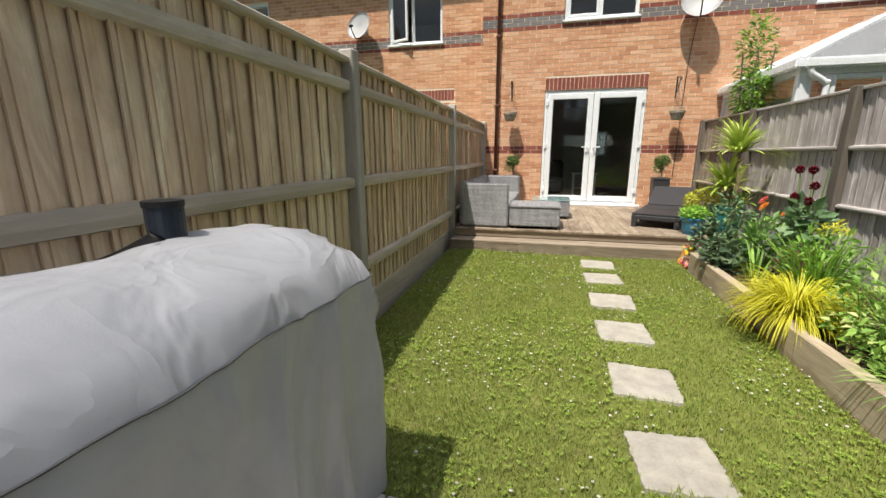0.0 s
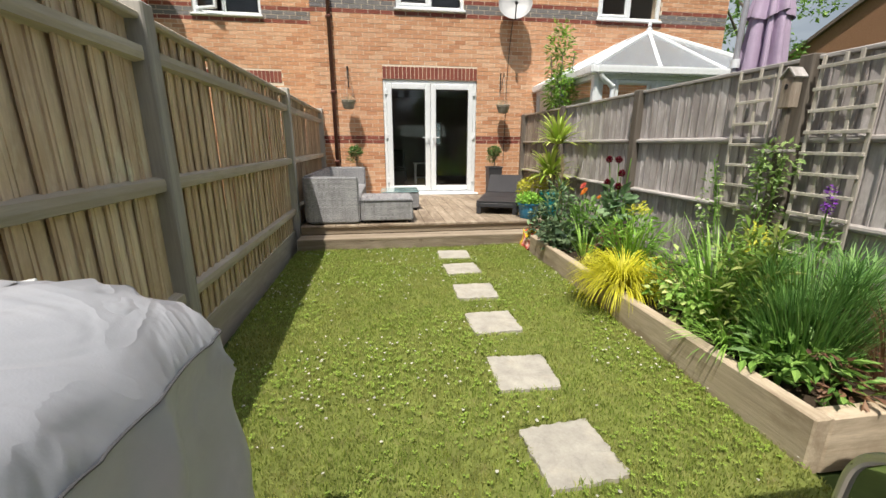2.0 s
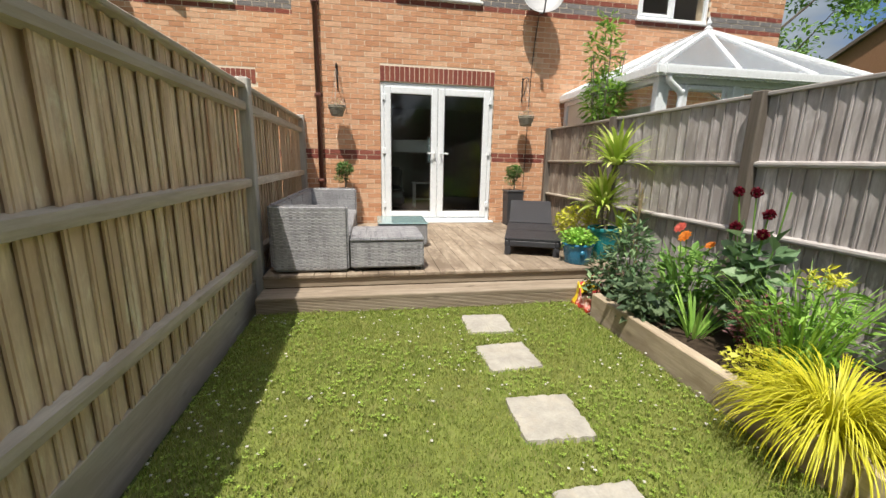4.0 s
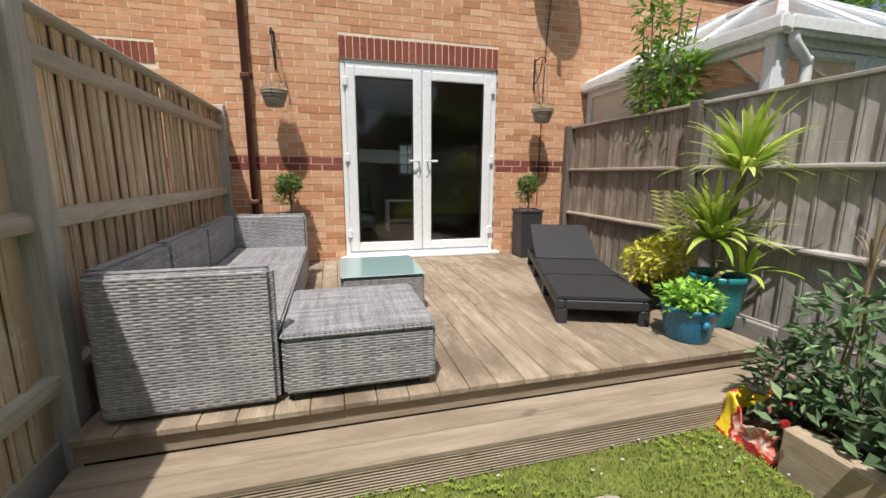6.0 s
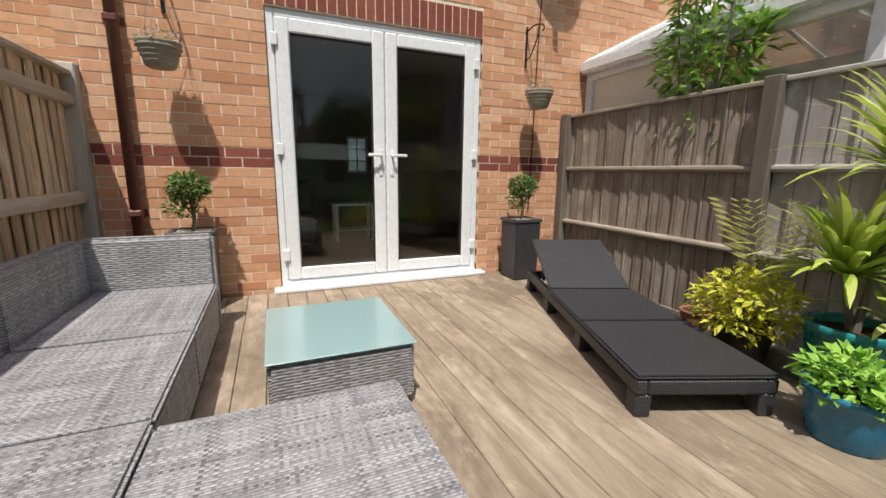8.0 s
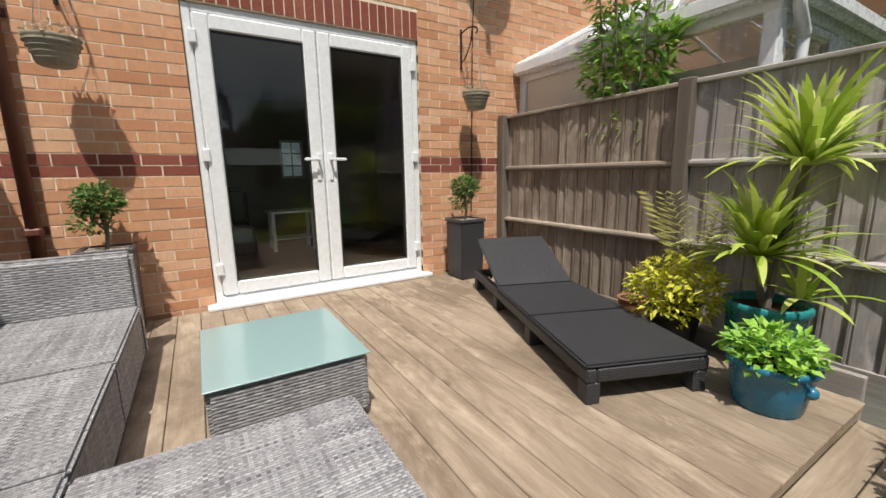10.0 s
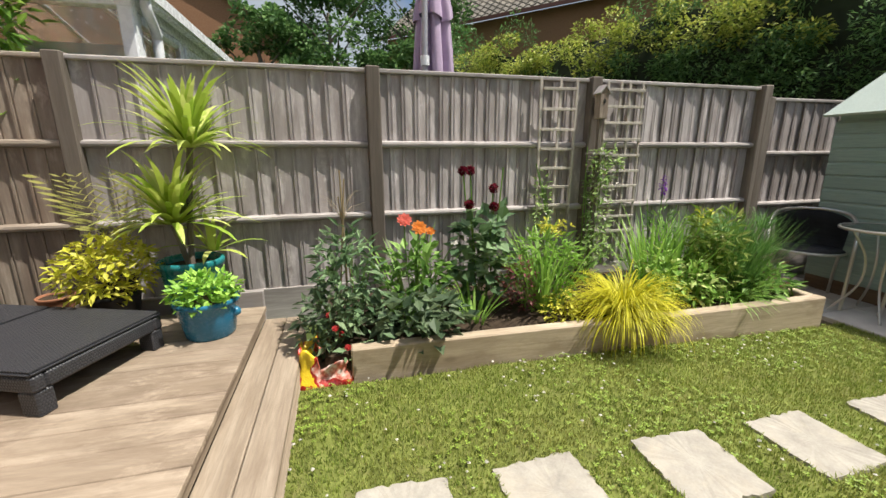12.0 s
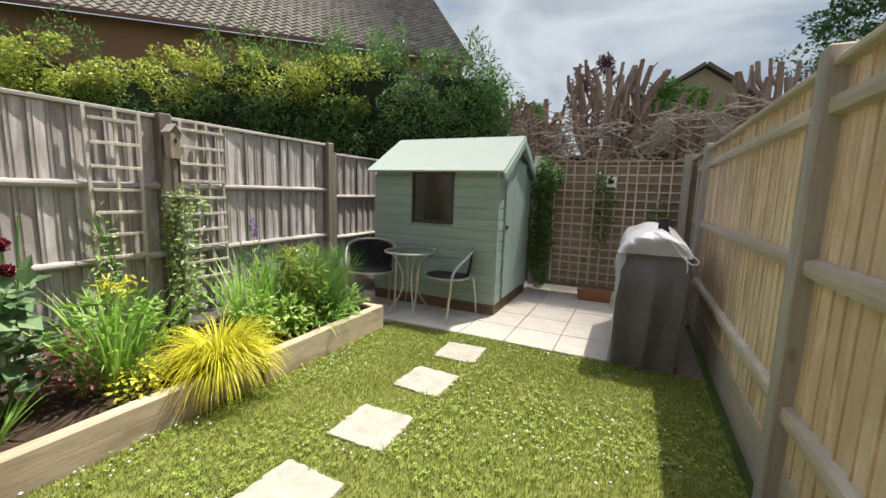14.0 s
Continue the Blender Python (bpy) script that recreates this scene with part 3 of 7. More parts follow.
brick_mesh = finish(boxed(-0.5, 0.5, 0, 0.03, 0, BH, 0.0), "brick", M_BRICK)
red_mesh = finish(boxed(-0.5, 0.5, 0, 0.03, 0, BH, 0.0), "brick_red", M_RED)
DOOR = (-0.075, 1.735, 0.2, 2.42)
WIN_UP, WIN_R = (0.2, 1.46, 3.62, 4.75), (4.1, 5.42, 3.6, 4.75)
LINTEL = (-0.075, 1.735, 2.42, 2.65)
BRICK_RANDOM = random.Random(11)


def brick_field(wall, y, rows, base_z, near):
    """Near bricks as pieces, the rest joined by colour."""
    joined = {"o": ([], []), "r": ([], []), "g": ([], [])}
    count = 0
    for a, b, z, row in rows:
        zz = z - 0.0
        kind = "r" if 1.25 < zz < 1.39 else "o"
        if 3.44 < zz < 3.52 or 3.66 < zz < 3.74:
            kind = "r"
        elif 3.52 <= zz <= 3.66:
            kind = "g"
        off = BRICK_RANDOM.uniform(-0.0015, 0.0015)
        if near and near[0] < (a + b) / 2 < near[1] and near[2] < z < near[3] and count < 300 and kind != "g":
            piece("brick", red_mesh if kind == "r" else brick_mesh, wall, Matrix.Translation(((a + b) / 2, y + off, z)) @ Matrix.Diagonal((b - a, 1, 1, 1)))
            count += 1
            continue
        vs, fs = joined[kind]
        i = len(vs)
        y0, y1 = y + off, y + 0.03
        vs += [(a, y0, z), (b, y0, z), (b, y0, z + BH), (a, y0, z + BH), (a, y1, z), (b, y1, z), (b, y1, z + BH), (a, y1, z + BH)]
        fs += [(i, i + 1, i + 2, i + 3), (i + 3, i + 2, i + 6, i + 7), (i, i + 3, i + 7, i + 4), (i + 1, i + 5, i + 6, i + 2), (i, i + 4, i + 5, i + 1)]
    for key, m in (("o", M_BRICK_I), ("r", M_RED_I), ("g", M_GREY_I)):
        if joined[key][0]:
            raw_mesh("brickwork", *joined[key], m, wall, kind="stuff")


holes = [DOOR, WIN_UP, WIN_R]
wall = tagged(part("wall_north", wall_boxes(-1.3, 6.9, -0.1, 5.2, WALL_Y + 0.0035, WALL_Y + 0.3, holes), M_MORTAR), "orange-buff brick rear wall of the house", "wall", kind="structure")
brick_field(wall, WALL_Y, brick_rows(-1.3, 6.9, -0.02, 5.2, holes + [LINTEL]), 0, (-0.75, 2.6, 0.5, 2.1))
wall2 = tagged(part("wall_north_2", wall_boxes(-9.0, -1.3, -0.1, 5.2, BACK_Y + 0.0035, BACK_Y + 0.3, [(-3.55, -2.32, 3.62, 4.75), (-7.7, -6.6, 3.62, 4.75)]), M_MORTAR), "orange-buff brick wall of the set-back neighbouring house", "wall", kind="structure")
brick_field(wall2, BACK_Y, brick_rows(-9.0, -1.3, -0.02, 5.2, [(-3.55, -2.32, 3.62, 4.75), (-7.7, -6.6, 3.62, 4.75), (-3.6, -2.05, 2.42, 2.65)]), 0, None)
soldier = finish(boxed(-0.0325, 0.0325, 0, 0.03, 0, 0.215), "brick_soldier", M_RED)
for k in range(24):
    piece("brick", soldier, wall, pose(-0.075 + 0.0377 + k * 0.0754, WALL_Y - 0.003, 2.428))
for k in range(20):
    piece("brick", soldier, wall2, pose(-3.56 + 0.0377 + k * 0.0754, BACK_Y - 0.003, 2.428))
tagged(part("wall_return", boxed(-1.3, -1.05, WALL_Y + 0.3, BACK_Y + 0.3, -0.1, 5.2), M_MORTAR), "brick side wall where the houses step", "wall", kind="structure")
tagged(part("wall_east", boxed(6.65, 6.9, WALL_Y + 0.3, 18, -0.1, 5.2), M_BRICK_I), "brick gable side wall of the terrace", "wall", kind="structure")
bm = bmesh.new()
for x0, x1, y0 in ((-9.2, -1.3, BACK_Y - 0.35), (-1.3, 7.1, WALL_Y - 0.35)):
    v = [bm.verts.new(p) for p in ((x0, y0, 5.12), (x1, y0, 5.12), (x1, y0 + 4.4, 7.4), (x0, y0 + 4.4, 7.4), (x0, y0 + 8.8, 5.12), (x1, y0 + 8.8, 5.12))]
    bm.faces.new((v[0], v[1], v[2], v[3]))
    bm.faces.new((v[3], v[2], v[5], v[4]))
bmesh.ops.solidify(bm, geom=bm.faces[:], thickness=0.12)
M_TILE = plain("roof_tile_brown", (0.17, 0.13, 0.105), 0.9, vary=0.25, scale=6, bump=0.4)
tagged(part("house_roof", bm, M_TILE), "brown tiled pitched roof of the terrace", "roof", kind="structure")


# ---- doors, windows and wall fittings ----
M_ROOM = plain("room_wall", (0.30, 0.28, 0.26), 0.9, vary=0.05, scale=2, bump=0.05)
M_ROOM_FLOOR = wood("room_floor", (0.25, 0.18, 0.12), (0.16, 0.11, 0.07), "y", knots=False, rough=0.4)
M_FROST = plain("frosted_pane", (0.70, 0.68, 0.60), 0.35, vary=0.05, scale=2, bump=0.02)


def room(name, x0, x1, y0, y1, z0, z1, label, holes=()):
    """A plain room closed on five sides behind an opening."""
    r = thing(name, label, "room", kind="structure")
    part("floor", boxed(x0, x1, y0, y1, z0 - 0.1, z0), M_ROOM_FLOOR, r)
    part("ceiling", boxed(x0, x1, y0, y1, z1, z1 + 0.1), M_ROOM, r)
    part("wall", boxed(x0 - 0.1, x0, y0, y1, z0, z1), M_ROOM, r)
    part("wall", boxed(x1, x1 + 0.1, y0, y1, z0, z1), M_ROOM, r)
    part("wall", wall_boxes(x0, x1, z0, z1, y1, y1 + 0.1, list(holes)), M_ROOM, r)
    return r


def pane(x0, x1, y, z0, z1, parent, mat=None):
    o = part("pane", boxed(x0, x1, y - 0.004, y + 0.004, z0, z1), mat or M_GLASS, parent)
    o.visible_shadow = False
    return o


def frame_bars(x0, x1, z0, z1, y0, y1, w, bevel=0.008):
    bm = bmesh.new()
    box(bm, x0, x0 + w, y0, y1, z0, z1, bevel)
    box(bm, x1 - w, x1, y0, y1, z0, z1, bevel)
    box(bm, x0 + w, x1 - w, y0, y1, z1 - w, z1, bevel)
    box(bm, x0 + w, x1 - w, y0, y1, z0, z0 + w, bevel)
    return bm


# dark glass colour added only to dim the daylight through the far window
M_DIM_GLASS = glass_mat("dimming_glass", (0.22, 0.25, 0.22), 0.05)
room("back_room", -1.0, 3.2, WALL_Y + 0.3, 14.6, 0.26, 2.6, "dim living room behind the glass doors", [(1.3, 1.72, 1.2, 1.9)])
fw = thing("window_5", "small white-barred window at the far side of the room", "window", kind="structure")
part("window_frame", frame_bars(1.3, 1.72, 1.2, 1.9, 14.62, 14.68, 0.04, 0.0), M_UPVC, fw)
bm = boxed(1.5, 1.52, 14.63, 14.67, 1.24, 1.86)
for z in (1.42, 1.65):
    box(bm, 1.34, 1.5, 14.63, 14.67, z, z + 0.02)
    box(bm, 1.52, 1.68, 14.63, 14.67, z, z + 0.02)
part("glazing_bar", bm, M_UPVC, fw)
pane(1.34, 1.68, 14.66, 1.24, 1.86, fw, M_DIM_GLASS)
st = thing("side_table", "small white side table inside the room", "table", (0.95, 12.2, 0.26))
part("top", boxed(-0.3, 0.3, -0.2, 0.2, 0.5, 0.53, 0.006), M_UPVC, st)
part("shelf", boxed(-0.27, 0.27, -0.17, 0.17, 0.15, 0.17, 0.004), M_UPVC, st)
for lx in (-0.27, 0.23):
    for ly in (-0.17, 0.13):
        part("leg", boxed(lx, lx + 0.04, ly, ly + 0.04, 0.0, 0.5), M_UPVC, st)
so = thing("armchair", "dark armchair inside the room", "armchair", (0.1, 12.0, 0.26))
part("seat", boxed(-0.35, 0.35, -0.35, 0.35, 0.05, 0.42, 0.06, 3), M_DARK, so)
part("backrest", boxed(-0.35, 0.35, 0.3, 0.45, 0.05, 0.85, 0.06, 3), M_DARK, so)
fd = thing("door_1", "closed white plastic double patio doors with clear glass", "door", kind="structure")
part("door_frame", frame_bars(-0.07, 1.73, 0.275, 2.415, WALL_Y + 0.02, WALL_Y + 0.09, 0.055), M_UPVC, fd)
part("sill", boxed(-0.13, 1.79, WALL_Y - 0.1, WALL_Y + 0.1, 0.25, 0.285, 0.008), M_UPVC, fd)
M_GASKET = plain("black_gasket", (0.02, 0.02, 0.02), 0.6)
for x0, x1, hx, s in ((-0.013, 0.827, 0.78, -1), (0.833, 1.673, 0.88, 1)):
    leaf = part("leaf", frame_bars(x0, x1, 0.335, 2.358, WALL_Y + 0.005, WALL_Y + 0.075, 0.105, 0.012), M_UPVC, fd)
    part("gasket", frame_bars(x0 + 0.1, x1 - 0.1, 0.435, 2.258, WALL_Y + 0.015, WALL_Y + 0.06, 0.012, 0.0), M_GASKET, leaf)
    pane(x0 + 0.1, x1 - 0.1, WALL_Y + 0.035, 0.43, 2.26, leaf)
    bm = bmesh.new()
    box(bm, hx - 0.016, hx + 0.016, WALL_Y - 0.006, WALL_Y + 0.006, 1.2, 1.42, 0.005)
    box(bm, hx - 0.01, hx + 0.01, WALL_Y - 0.05, WALL_Y, 1.36, 1.38, 0.004)
    box(bm, min(hx, hx + s * 0.115) - 0.008, max(hx, hx + s * 0.115) + 0.008, WALL_Y - 0.062, WALL_Y - 0.042, 1.357, 1.383, 0.008, 2)
    part("handle", bm, M_UPVC, leaf, "white lever handle")
    for z in (0.5, 1.35, 2.15):
        part("hinge", boxed(x0 - 0.03 if s < 0 else x1 - 0.02, x0 + 0.02 if s < 0 else x1 + 0.03, WALL_Y - 0.012, WALL_Y + 0.02, z, z + 0.09, 0.006), M_UPVC, leaf)


def window(name, label, x0, x1, z0, z1, y, split=0.5, ajar=False):
    w = thing(name, label, "window", kind="structure")
    part("window_frame", frame_bars(x0, x1, z0, z1, y + 0.03, y + 0.1, 0.055), M_UPVC, w)
    xm = x0 + (x1 - x0) * split
    part("mullion", boxed(xm - 0.03, xm + 0.03, y + 0.03, y + 0.1, z0 + 0.055, z1 - 0.055, 0.006), M_UPVC, w)
    part("window_sill", boxed(x0 - 0.03, x1 + 0.03, y - 0.05, y + 0.1, z0 - 0.035, z0 + 0.002, 0.008), M_UPVC, w)
    pane(xm + 0.03, x1 - 0.055, y + 0.06, z0 + 0.055, z1 - 0.055, w)
    sash = part("sash", frame_bars(0, xm - x0 - 0.085, 0, z1 - z0 - 0.11, -0.03, 0.02, 0.05), M_UPVC, w)
    pane(0.045, xm - x0 - 0.13, 0, 0.045, z1 - z0 - 0.155, sash)
    sash.matrix_basis = pose(x0 + 0.055, y + 0.055, z0 + 0.055, 0, 0, 0) if not ajar else pose(x0 + 0.055, y + 0.03, z0 + 0.055, 0, 0, -22)
    room(name + "_room", x0 - 0.6, x1 + 0.5, y + 0.3, y + 3.2, z0 - 0.7, z1 + 0.2, "dim upstairs room behind the window")
    return w


window("window_1", "white plastic upstairs window over the patio doors", *WIN_UP, WALL_Y)
window("window_2", "white plastic upstairs window over the conservatory", *WIN_R, WALL_Y)
window("window_3", "white plastic upstairs window with one sash ajar", -3.55, -2.32, 3.62, 4.75, BACK_Y, 0.45, True)
window("window_4", "white plastic upstairs window of the neighbouring house", -7.7, -6.6, 3.62, 4.75, BACK_Y)

pipe = thing("drainpipe", "brown plastic drainpipe down the brick wall", "drainpipe")
bm = bmesh.new()
tube(bm, [(-0.98, WALL_Y - 0.05, -0.04), (-0.98, WALL_Y - 0.05, 4.9), (-0.98, WALL_Y - 0.2, 5.1)], 0.036, 14)
part("pipe", bm, M_PIPE, pipe, smooth=True)
for z in (0.9, 2.15, 3.4, 4.6):
    bm = boxed(-1.04, -0.92, WALL_Y - 0.014, WALL_Y + 0.005, z, z + 0.05, 0.004)
    box(bm, -1.021, -0.939, WALL_Y - 0.091, WALL_Y - 0.014, z, z + 0.05, 0.01)
    part("bracket", bm, M_PIPE, pipe)


def satellite_dish(x, y, z, turn, label):
    d = thing("satellite_dish", label, "satellite dish", (x, y, z), turn)
    bm = bmesh.new()
    lathe(bm, [(0.001, 0.0)] + [(0.3 * k / 8, 0.055 * (k / 8) ** 2) for k in range(1, 9)] + [(0.305, 0.062), (0.3, 0.066)] + [(0.3 * k / 8, 0.008 + 0.055 * (k / 8) ** 2) for k in range(8, 0, -2)], 32, False)
    o = part("reflector", bm, plain("dish_grey", (0.42, 0.42, 0.43), 0.5, vary=0.06), d, smooth=True)
    o.matrix_basis = pose(0, -0.22, 0.02, 72, 0, 0)
    bm = bmesh.new()
    tube(bm, arc([(0, -0.18, -0.2), (0.0, -0.4, -0.24), (0.0, -0.56, -0.03)]), 0.011, 8)
    part("arm", bm, M_DARK, d)
    bm = bmesh.new()
    lathe(bm, [(0.001, 0), (0.028, 0), (0.03, 0.05), (0.02, 0.09), (0.001, 0.09)], 14)
    part("receiver", bm, M_DARK, d).matrix_basis = pose(0, -0.56, -0.05, -70, 0, 0)
    bm = boxed(-0.04, 0.04, 0.0, 0.012, -0.14, 0.04, 0.004)
    tube(bm, [(0, 0.0, -0.06), (0, -0.1, -0.08), (0, -0.2, 0.0)], 0.017, 8)
    part("wall_bracket", bm, M_METAL, d)
    return d


satellite_dish(2.42, WALL_Y - 0.005, 3.68, -14, "grey satellite dish fixed to the brick wall")
satellite_dish(-4.1, BACK_Y - 0.005, 3.98, -14, "grey satellite dish on the neighbouring house wall")
bm = bmesh.new()
tube(bm, arc([(2.4, WALL_Y - 0.012, 3.5), (2.36, WALL_Y - 0.012, 3.1), (2.33, WALL_Y - 0.012, 2.5), (2.32, WALL_Y - 0.012, 1.6), (2.31, WALL_Y - 0.012, 0.85)]), 0.006, 6)
tagged(part("cable", bm, M_DARK), "thin dark aerial cable clipped down the brick wall", "cable")

M_ROPE = plain("basket_cane", (0.30, 0.27, 0.21), 0.8, vary=0.3, scale=25, bump=0.6)
LEAF_SHRUB = leaf_mat("shrub_leaves", [(0.03, 0.065, 0.015), (0.06, 0.12, 0.03), (0.10, 0.17, 0.045)])
LEAF_PALE = leaf_mat("pale_stems", [(0.25, 0.24, 0.12), (0.42, 0.30, 0.30), (0.16, 0.20, 0.07)])


def leaves(verts, faces, centre, spread, n, size, rnd, flat=0.4, shell=0.0, slim=0.45):
    """Scatters folded leaves through an ellipsoid."""
    cx, cy, cz = centre
    for _ in range(n):
        while True:
            p = Vector((rnd.uniform(-1, 1), rnd.uniform(-1, 1), rnd.uniform(-1, 1)))
            if shell <= p.length <= 1:
                break
        o = Vector((cx + p.x * spread[0], cy + p.y * spread[1], cz + p.z * spread[2]))
        out = Vector((p.x, p.y, p.z * flat + rnd.uniform(-0.3, 0.5))) + Vector((rnd.gauss(0, 0.6), rnd.gauss(0, 0.6), rnd.gauss(0, 0.4)))
        if out.length < 1e-3:
            continue
        out.normalize()
        side = out.cross(Vector((rnd.gauss(0, 0.4), rnd.gauss(0, 0.4), 1))).normalized()
        up = side.cross(out)
        s = size * rnd.uniform(0.6, 1.3)
        w = s * slim
        i = len(verts)
        verts += [tuple(o), tuple(o + out * s * 0.5 + side * w * 0.5 + up * s * 0.06), tuple(o + out * s - up * s * 0.12), tuple(o + out * s * 0.5 - side * w * 0.5 + up * s * 0.06)]
        faces += [(i, i + 1, i + 2), (i, i + 2, i + 3)]


def straps(verts, faces, base, n, length, width, rnd, lean=(0.1, 0.6), droop=1.0, radius=0.05, segs=6, rise=1.0):
    """Arching strap leaves out of one crown."""
    for _ in range(n):
        a = rnd.uniform(0, 2 * math.pi)
        d = Vector((math.cos(a), math.sin(a), 0))
        side = Vector((-d.y, d.x, 0))
        ln = length * rnd.uniform(0.6, 1.1)
        tilt = rnd.uniform(*lean)
        p = Vector(base) + d * radius * rnd.random() ** 0.5
        ang = math.pi / 2 - tilt
        i = len(verts)
        for k in range(segs + 1):
            t = k / segs
            w = width * (0.55 + 0.9 * t) * (1 - t) ** 0.7 if t < 1 else 0.0
            w = max(w, 0.0006)
            verts += [tuple(p - side * w / 2), tuple(p + side * w / 2)]
            p = p + (d * math.cos(ang) + Vector((0, 0, 1)) * math.sin(ang) * rise) * (ln / segs)
            ang -= droop * (0.4 + 1.2 * t) / segs
        for k in range(segs):
            q = i + 2 * k
            faces.append((q, q + 1, q + 3, q + 2))


def plant_part(name, parent, material, fill, label="", at=None):
    v, f = [], []
    fill(v, f)
    o = raw_mesh(name, v, f, material, parent, label)
    return o


def hanging_basket(x, z, drop, label):
    b = thing("hanging_basket", label, "hanging basket", (x, WALL_Y - 0.25, z))
    bm = boxed(-0.01, 0.01, 0.236, 0.25, 0.26, 0.62, 0.003)
    tube(bm, arc([(0, 0.24, 0.58), (0, 0.12, 0.6), (0, 0.0, 0.57), (0, -0.02, 0.54), (0, 0.0, 0.52)]), 0.007, 6)
    tube(bm, arc([(0, 0.24, 0.32), (0, 0.16, 0.36), (0, 0.08, 0.48), (0, 0.06, 0.57)]), 0.006, 6)
    part("bracket", bm, M_DARK, b, "black scrolled iron wall bracket")
    bm = bmesh.new()
    lathe(bm, [(0.07, -0.14), (0.085, -0.13), (0.105, -0.06), (0.125, 0.0), (0.13, 0.012), (0.12, 0.014), (0.11, 0.0)], 24)
    part("basket", bm, M_ROPE, b, "woven cane bowl", smooth=True)
    for k in range(5):
        bm = bmesh.new()
        r = 0.0745 + 0.0115 * k
        tube(bm, [(r * math.cos(a * math.pi / 12), r * math.sin(a * math.pi / 12), -0.13 + 0.028 * k) for a in range(25)], 0.008, 6, False)
        part("hoop", bm, M_ROPE, b)
    for k in range(3):
        a = 2.1 * k + 0.4
        bm = bmesh.new()
        tube(bm, [(0.12 * math.cos(a), 0.12 * math.sin(a), 0.01), (0, 0, 0.52)], 0.0025, 5)
        part("chain", bm, M_METAL, b)
    part("soil", boxed(-0.075, 0.075, -0.075, 0.075, -0.03, -0.005, 0.01), M_SOIL, b)
    rnd = random.Random(int(x * 100))
    plant_part("foliage", b, LEAF_PALE, lambda v, f: leaves(v, f, (0, 0, 0.03), (0.12, 0.12, 0.06), 160, 0.035, rnd))
    return b


hanging_basket(-0.70, 2.0, 0, "small cane hanging basket with sparse plants on a black bracket")
hanging_basket(2.2, 1.96, 0, "small cane hanging basket with sparse plants on a black bracket")


# ---- deck furniture ----
def rattan_seat(name, label, x0, x1, y0, y1, arm=None):
    s = thing(name, label, "sofa", group="grey cane corner sofa set")
    part("base", boxed(x0 + 0.09, x1, y0, y1, 0.28, 0.535, 0.012, 2), M_WEAVE, s)
    part("seat", boxed(x0 + 0.09, x1 + 0.006, y0 + 0.001, y1 - 0.001, 0.535, 0.56, 0.01, 2), M_WEAVE_TOP, s)
    bm = boxed(x0, x0 + 0.09, y0, y1, 0.27, 0.855, 0.02, 3)
    part("backrest", bm, M_WEAVE, s)
    if arm == "front":
        part("side_panel", boxed(x0 + 0.04, x1 + 0.005, y0 - 0.085, y0 - 0.001, 0.265, 0.855, 0.02, 3), M_WEAVE, s)
    if arm == "back":
        part("side_panel", boxed(x0 + 0.04, x1 + 0.005, y1 + 0.001, y1 + 0.095, 0.265, 0.855, 0.02, 3), M_WEAVE, s)
    for px in (x0 + 0.05, x1 - 0.05):
        for py in (y0 + 0.05, y1 - 0.05):
            part("foot", boxed(px - 0.02, px + 0.02, py - 0.02, py + 0.02, 0.25, 0.285), M_DARK, s)
    return s


rattan_seat("corner_seat", "grey woven cane sofa unit with high side panel", -1.13, -0.445, 7.02, 7.66, "front")
rattan_seat("middle_seat", "grey woven cane sofa unit without arms", -1.13, -0.445, 7.664, 8.34)
rattan_seat("corner_seat", "grey woven cane sofa unit against the house end", -1.13, -0.445, 8.344, 9.12, "back")

ott = thing("ottoman", "grey woven cane footstool without cushion", "footstool", group="grey cane corner sofa set")
part("body", boxed(-0.425, 0.24, 6.935, 7.62, 0.285, 0.535, 0.014, 2), M_WEAVE, ott)
part("top", boxed(-0.43, 0.245, 6.93, 7.625, 0.535, 0.562, 0.011, 2), M_WEAVE_TOP, ott)
for px in (-0.37, 0.19):
    for py in (6.98, 7.57):
        part("foot", boxed(px - 0.02, px + 0.02, py - 0.02, py + 0.02, 0.25, 0.29), M_DARK, ott)

n = Nodes("frosted_table_glass")
n.bsdf.inputs["Transmission Weight"].default_value = 0.25
n.bsdf.inputs["Coat Weight"].default_value = 0.6
M_TABLE_GLASS = n.done((0.38, 0.56, 0.565), 0.2)
tbl = thing("coffee_table", "low grey cane coffee table with frosted glass top", "coffee table")
part("body", boxed(-0.16, 0.41, 7.93, 8.56, 0.285, 0.528, 0.014, 2), M_WEAVE, tbl)
part("glass_top", boxed(-0.168, 0.418, 7.92, 8.57, 0.534, 0.542, 0.003), M_TABLE_GLASS, tbl, "pale turquoise frosted glass sheet")
for px in (-0.1, 0.35):
    for py in (7.99, 8.5):
        part("foot", boxed(px - 0.02, px + 0.02, py - 0.02, py + 0.02, 0.25, 0.29), M_DARK, tbl)
        part("pad", boxed(px - 0.02, px + 0.02, py - 0.02, py + 0.02, 0.528, 0.534), M_DARK, tbl)

